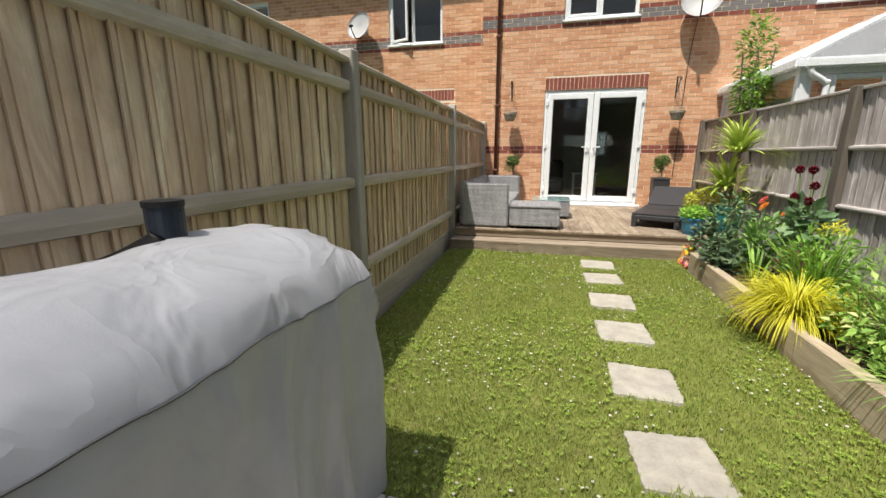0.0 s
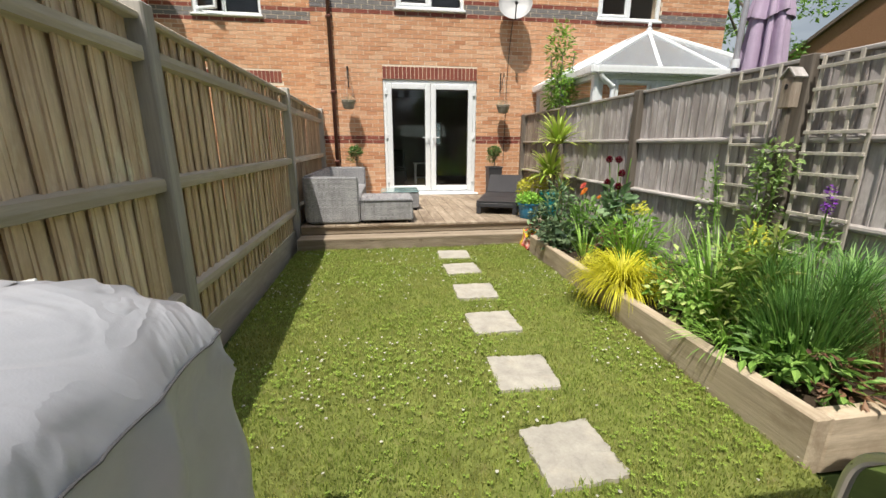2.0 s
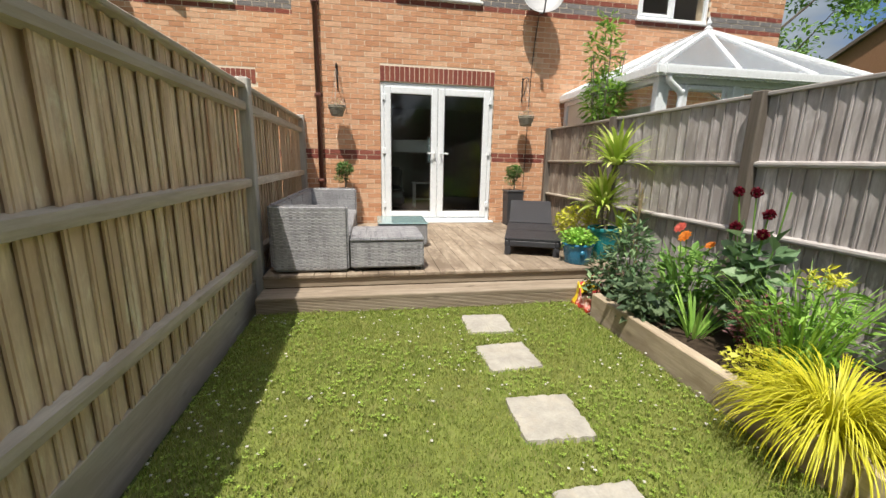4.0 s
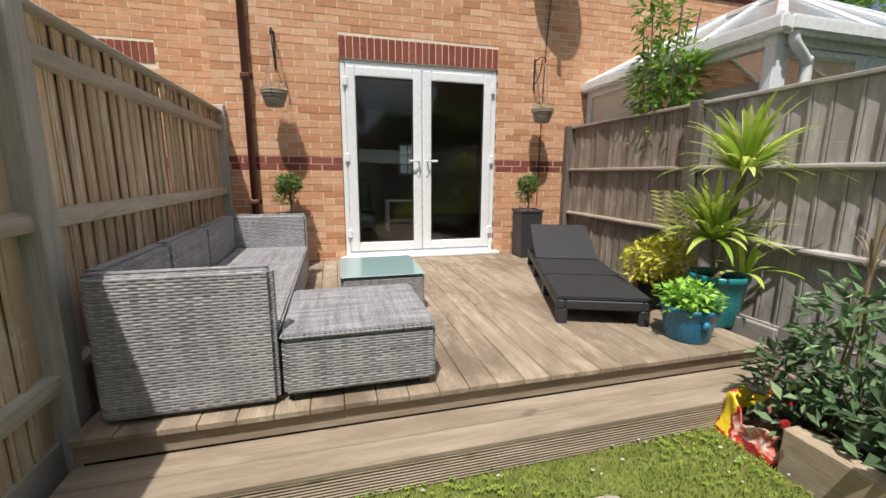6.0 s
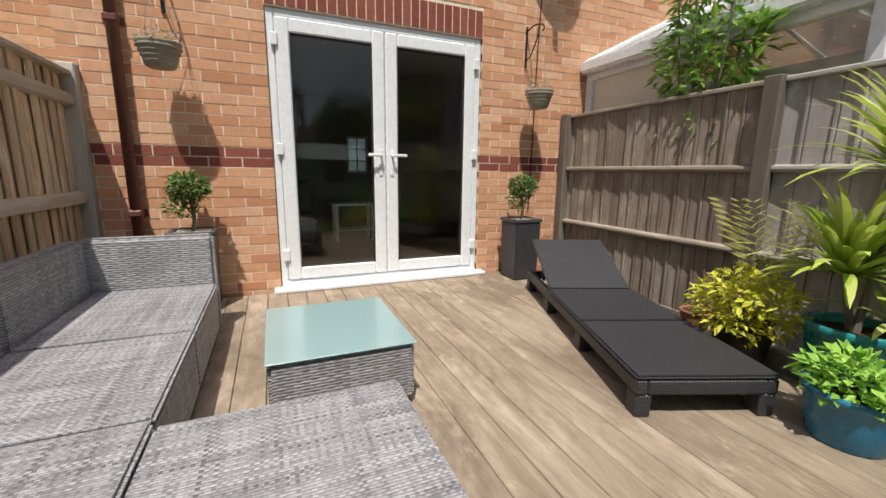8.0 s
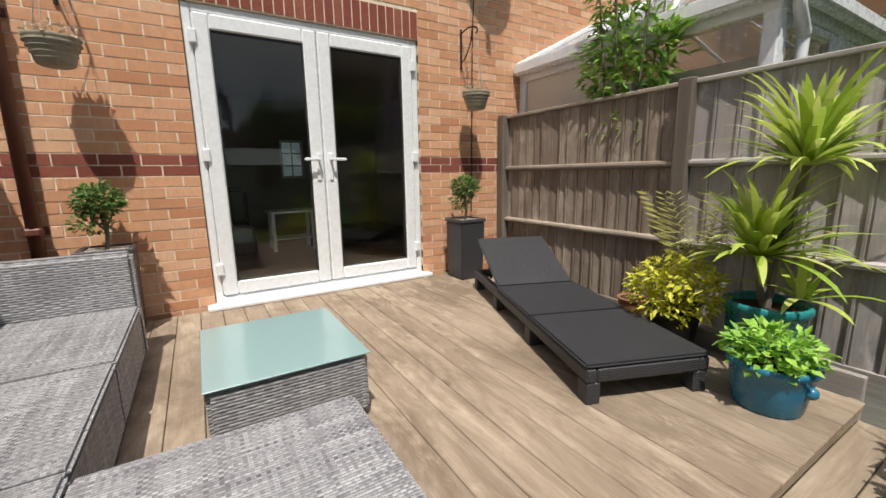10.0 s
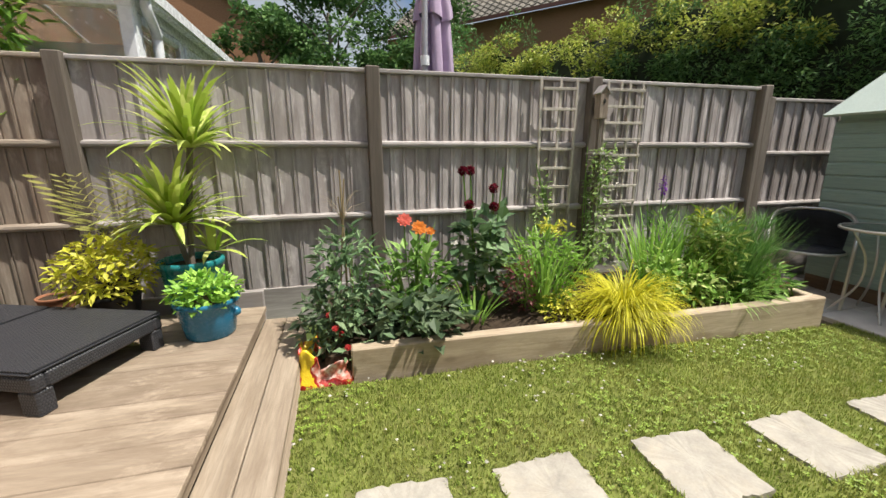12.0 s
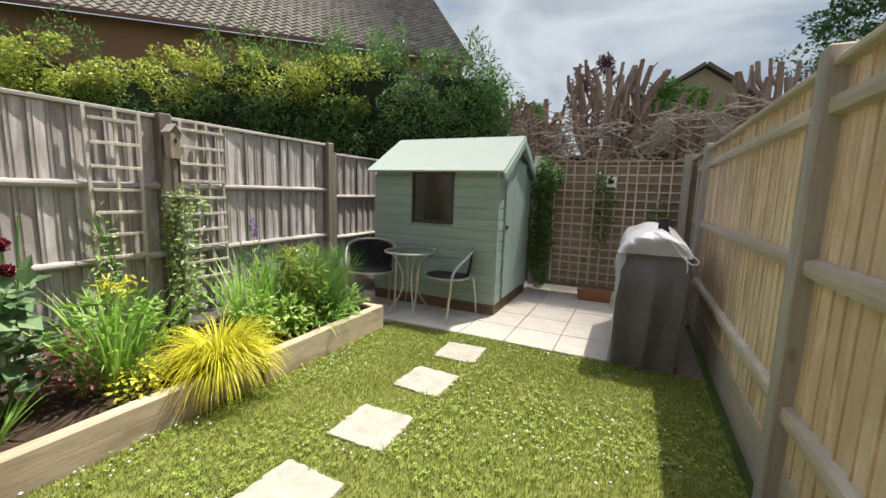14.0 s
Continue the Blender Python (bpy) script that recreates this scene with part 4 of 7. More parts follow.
# lounger: local x across, y along its length
lo = thing("sun_lounger", "black cane-effect plastic sun lounger with raised back", "sun lounger", (1.21, 7.5, 0.25), -21)
L, W = 1.86, 0.6
bm = bmesh.new()
box(bm, 0, 0.05, 0, L, 0.1, 0.165, 0.008)
box(bm, W - 0.05, W, 0, L, 0.1, 0.165, 0.008)
box(bm, 0.05, W - 0.05, 0, 0.05, 0.1, 0.165, 0.008)
box(bm, 0.05, W - 0.05, L - 0.05, L, 0.1, 0.165, 0.008)
part("frame", bm, M_BLACK_CANE, lo)
for y in (0.0, 0.62, 1.24, L - 0.09):
    for x in (0.0, W - 0.075):
        part("leg", boxed(x + 0.004, x + 0.071, y + 0.004, y + 0.086, 0.0, 0.102, 0.006), M_BLACK_CANE, lo)
for y0, y1 in ((0.0, 0.62), (0.625, 1.235)):
    part("seat_panel", boxed(-0.004, W + 0.004, y0, y1, 0.167, 0.188, 0.009, 2), M_BLACK_CANE, lo)
bk = part("backrest", boxed(0.01, W - 0.01, 0, 0.62, 0.0, 0.022, 0.009, 2), M_BLACK_CANE, lo)
bk.matrix_basis = pose(0, 1.24, 0.17, 25, 0, 0)
for px in (0.08, W - 0.08):
    bm = bmesh.new()
    tube(bm, [(px, 1.62, 0.14), (px, 1.72, 0.385)], 0.012, 8)
    part("prop", bm, M_DARK, lo)


def topiary_planter(x, y, label, seed):
    rnd = random.Random(seed)
    p = thing("planter", label, "planter", (x, y, 0.25), 0, "tall dark planters beside the doors")
    bm = bmesh.new()
    box(bm, -0.135, 0.135, -0.135, 0.135, 0.0, 0.54, 0.01, 2)
    for v in bm.verts:
        k = 0.9 + 0.1 * v.co.z / 0.54
        v.co.x *= k
        v.co.y *= k
    part("pot", bm, plain("planter_grey", (0.045, 0.045, 0.05), 0.5, vary=0.15, scale=20, bump=0.2), p)
    bm = frame_bars(-0.143, 0.143, -0.143, 0.143, 0, 0.03, 0.03, 0.004)
    o = part("rim", bm, plain("planter_rim", (0.06, 0.06, 0.065), 0.5), p)
    o.matrix_basis = pose(0, 0, 0.57, -90, 0, 0)
    part("gravel", boxed(-0.115, 0.115, -0.115, 0.115, 0.541, 0.56, 0.01), plain("white_pebbles", (0.6, 0.58, 0.54), 0.8, vary=0.3, scale=60, bump=0.9), p)
    bm = bmesh.new()
    tube(bm, arc([(0, 0, 0.55), (0.012, 0.0, 0.65), (0.0, 0.01, 0.78)]), [0.012] * 17, 8)
    for k in range(5):
        a = k * 1.3
        tube(bm, arc([(0, 0.005, 0.68), (0.04 * math.cos(a), 0.04 * math.sin(a), 0.74), (0.07 * math.cos(a), 0.07 * math.sin(a), 0.84)], 4), 0.005, 5)
    part("stem", bm, M_POST_OLD, p)
    plant_part("foliage", p, LEAF_SHRUB, lambda v, f: (leaves(v, f, (0, 0, 0.86), (0.12, 0.12, 0.1), 620, 0.045, rnd, shell=0.3), leaves(v, f, (-0.05, 0, 0.72), (0.1, 0.09, 0.07), 160, 0.04, rnd)))
    return p


topiary_planter(-0.62, 9.66, "tall dark grey planter with a small clipped shrub", 4)
topiary_planter(2.05, 9.62, "tall dark grey planter with a small clipped shrub", 5)


def pot(name, label, x, y, z, r, h, mat, group=""):
    p = thing(name, label, "plant pot", (x, y, z), 0, group)
    bm = bmesh.new()
    lathe(bm, [(r * 0.78, 0), (r * 0.82, 0.01), (r * 0.94, h * 0.55), (r, h * 0.85), (r * 1.07, h * 0.88), (r * 1.08, h * 0.97), (r * 1.02, h), (r * 0.93, h * 0.98), (r * 0.9, h * 0.86)], 36)
    part("bowl", bm, mat, p, smooth=True)
    bm = bmesh.new()
    lathe(bm, [(0.001, 0.0), (r * 0.91, 0.0), (r * 0.91, 0.004), (0.001, 0.012)], 24)
    part("soil", bm, M_SOIL, p).location = (0, 0, h * 0.86)
    return p


M_BLUE = plain("blue_glaze", (0.025, 0.17, 0.30), 0.25, vary=0.2, scale=6, bump=0.05, dirt=(0.04, 0.22, 0.34))
M_TEAL = plain("teal_glaze", (0.02, 0.22, 0.24), 0.28, vary=0.2, scale=5, bump=0.05)
M_TERRA = plain("terracotta", (0.30, 0.13, 0.07), 0.85, vary=0.2, scale=9, bump=0.3)
LEAF_BRIGHT = leaf_mat("bright_green_leaves", [(0.10, 0.20, 0.03), (0.17, 0.32, 0.05), (0.26, 0.40, 0.08)])
LEAF_YELLOW = leaf_mat("yellow_green_leaves", [(0.42, 0.46, 0.035), (0.68, 0.65, 0.07), (0.84, 0.78, 0.17)])
LEAF_YUCCA = leaf_mat("yucca_leaves", [(0.32, 0.48, 0.06), (0.55, 0.66, 0.13), (0.8, 0.8, 0.34)])
LEAF_MID = leaf_mat("mid_green_leaves", [(0.05, 0.11, 0.022), (0.11, 0.205, 0.042), (0.20, 0.31, 0.08)])
LEAF_BLUE = leaf_mat("blue_green_leaves", [(0.045, 0.085, 0.04), (0.10, 0.165, 0.08), (0.19, 0.26, 0.14)])
LEAF_DARK = leaf_mat("dark_leaves", [(0.03, 0.052, 0.028), (0.065, 0.098, 0.05), (0.125, 0.165, 0.09)])
LEAF_GOLD = leaf_mat("golden_grass", [(0.46, 0.46, 0.025), (0.70, 0.65, 0.035), (0.84, 0.78, 0.11)])
LEAF_IRIS = leaf_mat("iris_leaves", [(0.08, 0.16, 0.03), (0.165, 0.285, 0.05), (0.245, 0.375, 0.09)])
LEAF_DRY = leaf_mat("dry_stems", [(0.34, 0.27, 0.16), (0.45, 0.36, 0.22), (0.5, 0.42, 0.28)])

rnd = random.Random(21)
p = pot("flower_pot", "turquoise-blue glazed low pot of bright leafy plant", 1.87, 7.1, 0.25, 0.15, 0.21, M_BLUE)
for a in (-100, 80):
    bm = bmesh.new()
    bmesh.ops.create_uvsphere(bm, u_segments=12, v_segments=8, radius=0.026)
    part("boss", bm, M_BLUE, p, smooth=True).location = (0.145 * math.cos(radians(a)), 0.145 * math.sin(radians(a)), 0.125)
plant_part("foliage", p, LEAF_BRIGHT, lambda v, f: leaves(v, f, (0, 0, 0.25), (0.17, 0.17, 0.09), 420, 0.052, rnd, slim=0.6))
p = pot("flower_pot", "tall teal glazed pot holding a spiky dracaena", 2.27, 7.28, 0.25, 0.17, 0.34, M_TEAL)
bm = bmesh.new()
tube(bm, arc([(0, 0, 0.28), (0.02, -0.02, 0.6), (0.0, -0.08, 1.0)]), 0.018, 8)
tube(bm, arc([(0.02, 0.02, 0.28), (-0.03, 0.03, 0.42), (-0.02, 0.06, 0.55)]), 0.016, 8)
part("trunk", bm, M_POST_OLD, p)
for cz, px, py, ln, cnt in ((1.0, 0.0, -0.08, 0.5, 105), (0.56, -0.03, 0.05, 0.5, 105), (0.36, 0.1, -0.1, 0.3, 16)):
    plant_part("crown", p, LEAF_YUCCA, lambda v, f: straps(v, f, (px, py, cz), cnt, ln, 0.058, rnd, (0.05, 1.45), 1.15, 0.03))
p = pot("flower_pot", "dark pot with a rounded yellow-green variegated shrub", 2.14, 7.66, 0.25, 0.13, 0.2, M_DARK)
plant_part("foliage", p, LEAF_YELLOW, lambda v, f: leaves(v, f, (0, 0, 0.33), (0.24, 0.24, 0.19), 900, 0.055, rnd, shell=0.25))
p = pot("flower_pot", "small terracotta pot beside the fence", 2.42, 8.1, 0.25, 0.09, 0.12, M_TERRA)
p = pot("flower_pot", "dark pot with a feathery palm against the fence", 2.47, 7.78, 0.25, 0.1, 0.2, M_DARK)


def palm(v, f):
    r = random.Random(8)
    for k in range(9):
        a = r.uniform(0, 6.28)
        d = Vector((math.cos(a) * 0.35, math.sin(a), 0))
        pts = [Vector((0, 0, 0.2)) + d * (0.32 * t ** 1.6) + Vector((0, 0, 0.75 * t - 0.12 * t * t)) for t in [i / 14 for i in range(15)]]
        for i in range(3, 15):
            for s in (-1, 1):
                q = pts[i]
                side = Vector((-d.y, d.x, 0)).normalized() * s
                t = (side * 0.8 + Vector((0, 0, 0.35)) + d * 0.5).normalized() * (0.16 * (1 - abs(i - 8) / 10))
                j = len(v)
                v += [tuple(q), tuple(q + t * 0.5 + Vector((0, 0, 0.006))), tuple(q + t), tuple(q + t * 0.5 - Vector((0, 0, 0.006)))]
                f += [(j, j + 1, j + 2), (j, j + 2, j + 3)]


plant_part("fronds", p, leaf_mat("palm_fronds", [(0.20, 0.20, 0.06), (0.30, 0.30, 0.10), (0.38, 0.36, 0.14)]), palm)


# ---- covered barbecue ----
bbq = thing("covered_barbecue", "barbecue under a creased grey fabric cover, flue poking out", "barbecue")
RINGS = [  # z, half width, near end, far end, fold depth
    (-0.05, 0.24, 1.25, 2.74, 0.03), (0.1, 0.24, 1.25, 2.735, 0.03), (0.28, 0.242, 1.26, 2.73, 0.03), (0.46, 0.246, 1.27, 2.72, 0.028),
    (0.62, 0.252, 1.28, 2.71, 0.022), (0.72, 0.258, 1.29, 2.695, 0.016), (0.8, 0.264, 1.3, 2.68, 0.008), (0.846, 0.266, 1.3, 2.672, 0.002),
    (0.854, 0.264, 1.3, 2.664, 0.002), (0.9, 0.246, 1.32, 2.65, 0.003), (0.935, 0.222, 1.33, 2.638, 0.003), (0.975, 0.15, 1.4, 2.62, 0.005),
    (1.0, 0.1, 1.45, 2.59, 0.004), (1.016, 0.055, 1.5, 2.55, 0.003), (1.021, 0.02, 1.54, 2.52, 0.002)]
BX = -0.765


def cover_point(z, hw, ya, yb, fold, t):
    """A point on a rounded oblong ring; t runs once round it."""
    r, hy = min(0.04, hw * 0.6), (yb - ya) / 2
    sx, sy = hw - r, hy - r
    sides = [(hw, -sy, 0, 2 * sy), (None, 0, r, math.pi * r / 2), (sx, hy, 1, 2 * sx), (None, 1, r, math.pi * r / 2), (-hw, sy, 2, 2 * sy), (None, 2, r, math.pi * r / 2), (-sx, -hy, 3, 2 * sx), (None, 3, r, math.pi * r / 2)]
    d = (t % 1.0) * sum(q[3] for q in sides)
    x, y = hw, 0.0
    for p0, p1, p2, length in sides:
        if d <= length:
            if p0 is None:
                a = math.pi / 2 * (p1 + d / length)
                x = (sx if p1 in (0, 3) else -sx) + r * math.cos(a)
                y = (sy if p1 in (0, 1) else -sy) + r * math.sin(a)
            else:
                x = p0 + (0, -1, 0, 1)[p2] * d
                y = p1 + (1, 0, -1, 0)[p2] * d
            break
        d -= length
    s = y / hy
    y += (ya + yb) / 2
    w = noise.noise((x * 7, y * 5.0, z * 1.2)) + 0.7 * (1 - 2 * abs(math.sin(0.5 * (y * 15 + 2.6 * math.sin(y * 5) + x * 27 + z * 2.6)))) + 0.35 * noise.noise((x * 16, y * 14, z * 5))
    k = 1 + fold * 1.0 * w / max(0.08, hw)
    if y > 2.2 and z > 0.6:  # the far end slopes in towards the ridge between its two corners
        y -= 0.3 * min(0.23, z - 0.6, max(0.0, 1.03 - z)) * (1 - min(1.0, abs(x) / hw) ** 2)
    z += 0.03 * (2.6 - y) * max(0.0, min(1.0, (z - 0.4) / 0.4))
    if z < 0.88:
        grow = min(1.0, (0.88 - z) / 0.12)
        for fy, slope, amp, wide in CREASES:
            at = fy + slope * (0.88 - z)
            k += grow * amp * math.exp(-((y - at) / wide) ** 2) * (0.6 if x < 0 else 1.0) / 0.26
    dz = 0.02 * noise.noise((x * 9, y * 4, 2.0)) + 0.006 * noise.noise((x * 24, y * 17, 6.0)) if z > 0.86 else 0.0
    return Vector((BX + x * k, y + (fold * w if abs(s) > 0.97 else 0), z + dz))


CREASES = [(2.56, 0.75, 0.02, 0.016), (2.5, -0.12, -0.013, 0.05), (2.38, 0.1, 0.02, 0.028), (2.3, -0.16, -0.012, 0.04), (2.16, 0.05, 0.017, 0.03),
           (2.0, 0.3, 0.012, 0.022), (1.92, -0.08, -0.012, 0.05), (1.76, 0.1, 0.018, 0.03), (1.58, -0.1, 0.013, 0.03), (1.44, 0.12, 0.014, 0.024)]
FINE = [tuple(p + (q - p) * s / 3 for p, q in zip(a, b)) for a, b in zip(RINGS[:8], RINGS[1:8]) for s in range(3)] + RINGS[7:]
N = 400
bm = bmesh.new()
column = bm.faces.layers.int.new("column")
rings = [[bm.verts.new(cover_point(*r, k / N)) for k in range(N)] for r in FINE]
for r0, r1 in zip(rings, rings[1:]):
    for k in range(N):
        bm.faces.new((r0[k], r0[(k + 1) % N], r1[(k + 1) % N], r1[k]))[column] = k
bm.faces.new(rings[-1])


def seam(q):
    return 0.85 + 0.03 * (2.6 - q.calc_center_median().y)


low = [q for q in bm.faces if sum(v.co.z for v in q.verts) / len(q.verts) < seam(q)]
skirt = bm.copy()
bmesh.ops.delete(bm, geom=low, context="FACES")
skirt.faces.ensure_lookup_table()
bmesh.ops.delete(skirt, geom=[q for q in skirt.faces if sum(v.co.z for v in q.verts) / len(q.verts) >= seam(q)], context="FACES")
part("cover", bm, M_COVER, bbq, "pale grey cover top", smooth=True)
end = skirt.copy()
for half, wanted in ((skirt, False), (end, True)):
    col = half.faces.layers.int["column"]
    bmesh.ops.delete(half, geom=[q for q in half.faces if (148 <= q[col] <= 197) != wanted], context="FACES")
part("skirt", skirt, M_COVER, bbq, "creased hanging cover skirt", smooth=True)
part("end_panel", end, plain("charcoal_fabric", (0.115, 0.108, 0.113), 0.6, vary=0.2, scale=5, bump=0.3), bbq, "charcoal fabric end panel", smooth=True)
bm = bmesh.new()
tube(bm, [cover_point(0.85, 0.268, 1.3, 2.673, 0.002, k / N) for k in range(N + 1)], 0.0026, 6, False)
part("piping", bm, plain("charcoal_piping", (0.09, 0.088, 0.092), 0.7), bbq, "dark seam piping round the top")
FX, FY, FZ = -0.83, 2.24, 1.012
bm = bmesh.new()
tube(bm, [(FX, FY, FZ - 0.03), (FX, FY, FZ + 0.105), (FX, FY, FZ + 0.105)], [0.04, 0.041, 0.034], 22)
flue = part("flue", bm, plain("blue_grey_flue", (0.035, 0.045, 0.065), 0.35, 0.4), bbq, "dark blue-grey metal flue pipe")
bm = bmesh.new()
tube(bm, [(FX, FY, FZ + 0.098), (FX, FY, FZ + 0.112)], 0.0435, 22)
part("rim", bm, M_DARK, flue, smooth=False)
# the cover is cut open round the flue and its edges stand up
for ya, yb, lift in ((FY - 0.17, FY - 0.035, 0.04), (FY + 0.035, FY + 0.1, 0.015)):
    bm = bmesh.new()
    rows = []
    for k in range(9):
        q = k / 8
        rise = lift * (q if ya < FY - 0.1 else 1 - q) ** 1.4
        y = ya + (yb - ya) * q
        rows.append([bm.verts.new((FX + dx, y, FZ + 0.004 + 0.03 * (2.6 - y) * 0.3 + rise * (1 - abs(dx) * 9) - abs(dx) * 0.25)) for dx in (-0.055, -0.03, 0.0, 0.03, 0.055)])
    for r0, r1 in zip(rows, rows[1:]):
        for k in range(4):
            bm.faces.new((r0[k], r0[k + 1], r1[k + 1], r1[k]))
    bmesh.ops.solidify(bm, geom=bm.faces[:], thickness=0.003)
    part("flap", bm, M_DARK, bbq, "dark lining of the opening round the flue", smooth=True)
M_CORD = plain("white_cord", (0.72, 0.72, 0.71), 0.7)
for pts in (
            ((-0.79, 2.6, 0.995), (-0.9, 2.63, 0.965), (-1.0, 2.68, 0.89), (-1.055, 2.71, 0.84), (-1.02, 2.72, 0.815), (-0.95, 2.68, 0.87), (-0.87, 2.62, 0.975)),
            ((-0.97, 2.67, 0.87), (-0.985, 2.7, 0.82), (-0.99, 2.72, 0.75))):
    bm = bmesh.new()
    tube(bm, arc(pts, 6), 0.005, 7)
    part("cord", bm, M_CORD, bbq, "white draw cord looped at the end", smooth=True)

# ---- shed ----
sh = thing("garden_shed", "small sage-green painted timber shed with felt roof", "shed")
SX0, SX1, SY0, SY1 = 0.72, 2.32, 0.68, 2.03
part("base", boxed(SX0 + 0.01, SX1 - 0.01, SY0 + 0.01, SY1 - 0.01, PATIO_Z, 0.075), wood("shed_base_wood", (0.20, 0.14, 0.09), (0.11, 0.075, 0.05), "x"), sh, "bare brown timber base")
WX0, WX1, WZ0, WZ1 = 1.28, 1.76, 0.965, 1.5
core = part("wall", wall_boxes(SX0 + 0.02, SX1 - 0.02, 0.08, 1.55, SY1 - 0.05, SY1 - 0.02, [(WX0, WX1, WZ0, WZ1)]), M_SHED, sh)
part("wall", boxed(SX0 + 0.02, SX1 - 0.02, SY0, SY0 + 0.03, 0.08, 1.55), M_SHED, sh)
part("wall", boxed(SX1 - 0.05, SX1 - 0.02, SY0 + 0.03, SY1 - 0.05, 0.08, 1.6), M_SHED, sh)
bh = 0.118


def clad(length, h):
    """One shiplap board, thick at its foot and hollowed at its top."""
    bm = bmesh.new()
    sec = [(0.0, 0.0), (-0.015, 0.002), (-0.015, h * 0.78), (-0.009, h * 0.88), (-0.006, h), (0.0, h)]
    a = [bm.verts.new((0, y, z)) for y, z in sec]
    b = [bm.verts.new((length, y, z)) for y, z in sec]
    for k in range(6):
        bm.faces.new((a[k], a[(k + 1) % 6], b[(k + 1) % 6], b[k]))
    bm.faces.new(a[::-1])
    bm.faces.new(b)
    bmesh.ops.recalc_face_normals(bm, faces=bm.faces[:])
    return bm


full = finish(clad(SX1 - SX0, bh), "board", M_SHED)
left_m = finish(clad(WX0 - 0.03 - SX0, bh), "board", M_SHED)
right_m = finish(clad(SX1 - WX1 - 0.03, bh), "board", M_SHED)
side_m = finish(clad(0.2, bh), "board", M_SHED)
side_m2 = finish(clad(0.26, bh), "board", M_SHED)
turn_y = Matrix.Rotation(math.pi, 4, "Z")
for k in range(13):
    z = 0.07 + bh * k
    spans = [(SX0, SX1, full)] if (z + bh < WZ0 + 0.02 or z > WZ1) else [(SX0, WX0 - 0.03, left_m), (WX1 + 0.03, SX1, right_m)]
    for a, b, me in spans:
        if z + bh > 1.56:
            continue
        piece("board", me, core, Matrix.Translation((b, SY1 - 0.02, z)) @ turn_y)
    for a, me in ((SY1 - 0.02, side_m), (SY0 + 0.26, side_m2)):
        piece("board", me, sh, Matrix.Translation((SX0 + 0.02, a, z)) @ Matrix.Rotation(-math.pi / 2, 4, "Z"))
bm = bmesh.new()
pts = [(SX0 + 0.02, SY0, 1.5), (SX0 + 0.02, SY1 - 0.02, 1.5), (SX0 + 0.02, 1.355, 1.93)]
a = [bm.verts.new(p) for p in pts]
b = [bm.verts.new((p[0] + 0.03, p[1], p[2])) for p in pts]
bm.faces.new(a)
bm.faces.new(b[::-1])
for k in range(3):
    bm.faces.new((a[k], b[k], b[(k + 1) % 3], a[(k + 1) % 3]))
bmesh.ops.recalc_face_normals(bm, faces=bm.faces[:])
part("gable", bm, M_SHED_Z, sh)
door = part("door", boxed(SX0 - 0.008, SX0 + 0.022, 0.96, 1.80, 0.1, 1.68, 0.004), M_SHED_Z, sh)
for k in range(9):
    y = 0.96 + 0.0933 * k
    part("board", boxed(SX0 - 0.016, SX0 - 0.006, y + 0.002, y + 0.0913, 0.1, 1.66, 0.003), M_SHED_Z, door)
part("latch", boxed(SX0 - 0.03, SX0 - 0.014, 1.72, 1.78, 0.9, 0.94, 0.003), M_DARK, door)
part("wall", boxed(SX0 + 0.03, SX0 + 0.05, SY0 + 0.03, SY1 - 0.05, 0.08, 1.6), M_SHED, sh)
for y in (SY0 + 0.0, SY1 - 0.03):
    part("corner_trim", boxed(SX0 - 0.004, SX0 + 0.03, y - 0.006, y + 0.03, 0.08, 1.55, 0.004), M_SHED_Z, sh)
win = part("window", frame_bars(WX0 - 0.03, WX1 + 0.03, WZ0 - 0.03, WZ1 + 0.03, SY1 - 0.04, SY1 + 0.004, 0.03, 0.003), plain("dark_window_frame", (0.035, 0.03, 0.028), 0.6), sh)
pane(WX0, WX1, SY1 - 0.02, WZ0, WZ1, win)
part("back_panel", boxed(WX0 - 0.05, WX1 + 0.05, SY1 - 0.4, SY1 - 0.38, WZ0 - 0.2, WZ1 + 0.1), plain("shed_inside", (0.06, 0.045, 0.035), 0.9), sh)
bm = bmesh.new()
for s in (-1, 1):
    e = 1.355 + s * 0.76
    v = [bm.verts.new(p) for p in ((SX0 - 0.07, e, 1.515), (SX1 + 0.05, e, 1.515), (SX1 + 0.05, 1.355, 1.955), (SX0 - 0.07, 1.355, 1.955))]
    bm.faces.new(v if s > 0 else v[::-1])
bmesh.ops.remove_doubles(bm, verts=bm.verts[:], dist=1e-4)
bmesh.ops.recalc_face_normals(bm, faces=bm.faces[:])
bmesh.ops.solidify(bm, geom=bm.faces[:], thickness=-0.022)
part("roof", bm, M_FELT, sh, "pale green mineral felt roof")
for s in (-1, 1):
    bm = bmesh.new()
    box(bm, -0.012, 0.012, 0, 0.885, -0.085, 0.0, 0.004)
    o = part("bargeboard", bm, M_SHED_Z, sh)
    ang = math.degrees(math.atan2(0.44, 0.76))
    o.matrix_basis = pose(SX0 - 0.075, 1.355, 1.95, 0, 0, 0) @ pose(0, 0, 0, -ang if s > 0 else -ang, 0, 0 if s > 0 else 180)

# ---- bistro set ----
M_TUBE = plain("pale_steel_tube", (0.52, 0.50, 0.46), 0.35, 0.7, vary=0.08)
M_MESH_SEAT = weave("black_mesh", (0.035, 0.035, 0.037), (0.02, 0.02, 0.022), (0.008, 0.008, 0.009), row=0.006, wide=0.006, rough=0.7, strength=0.3)


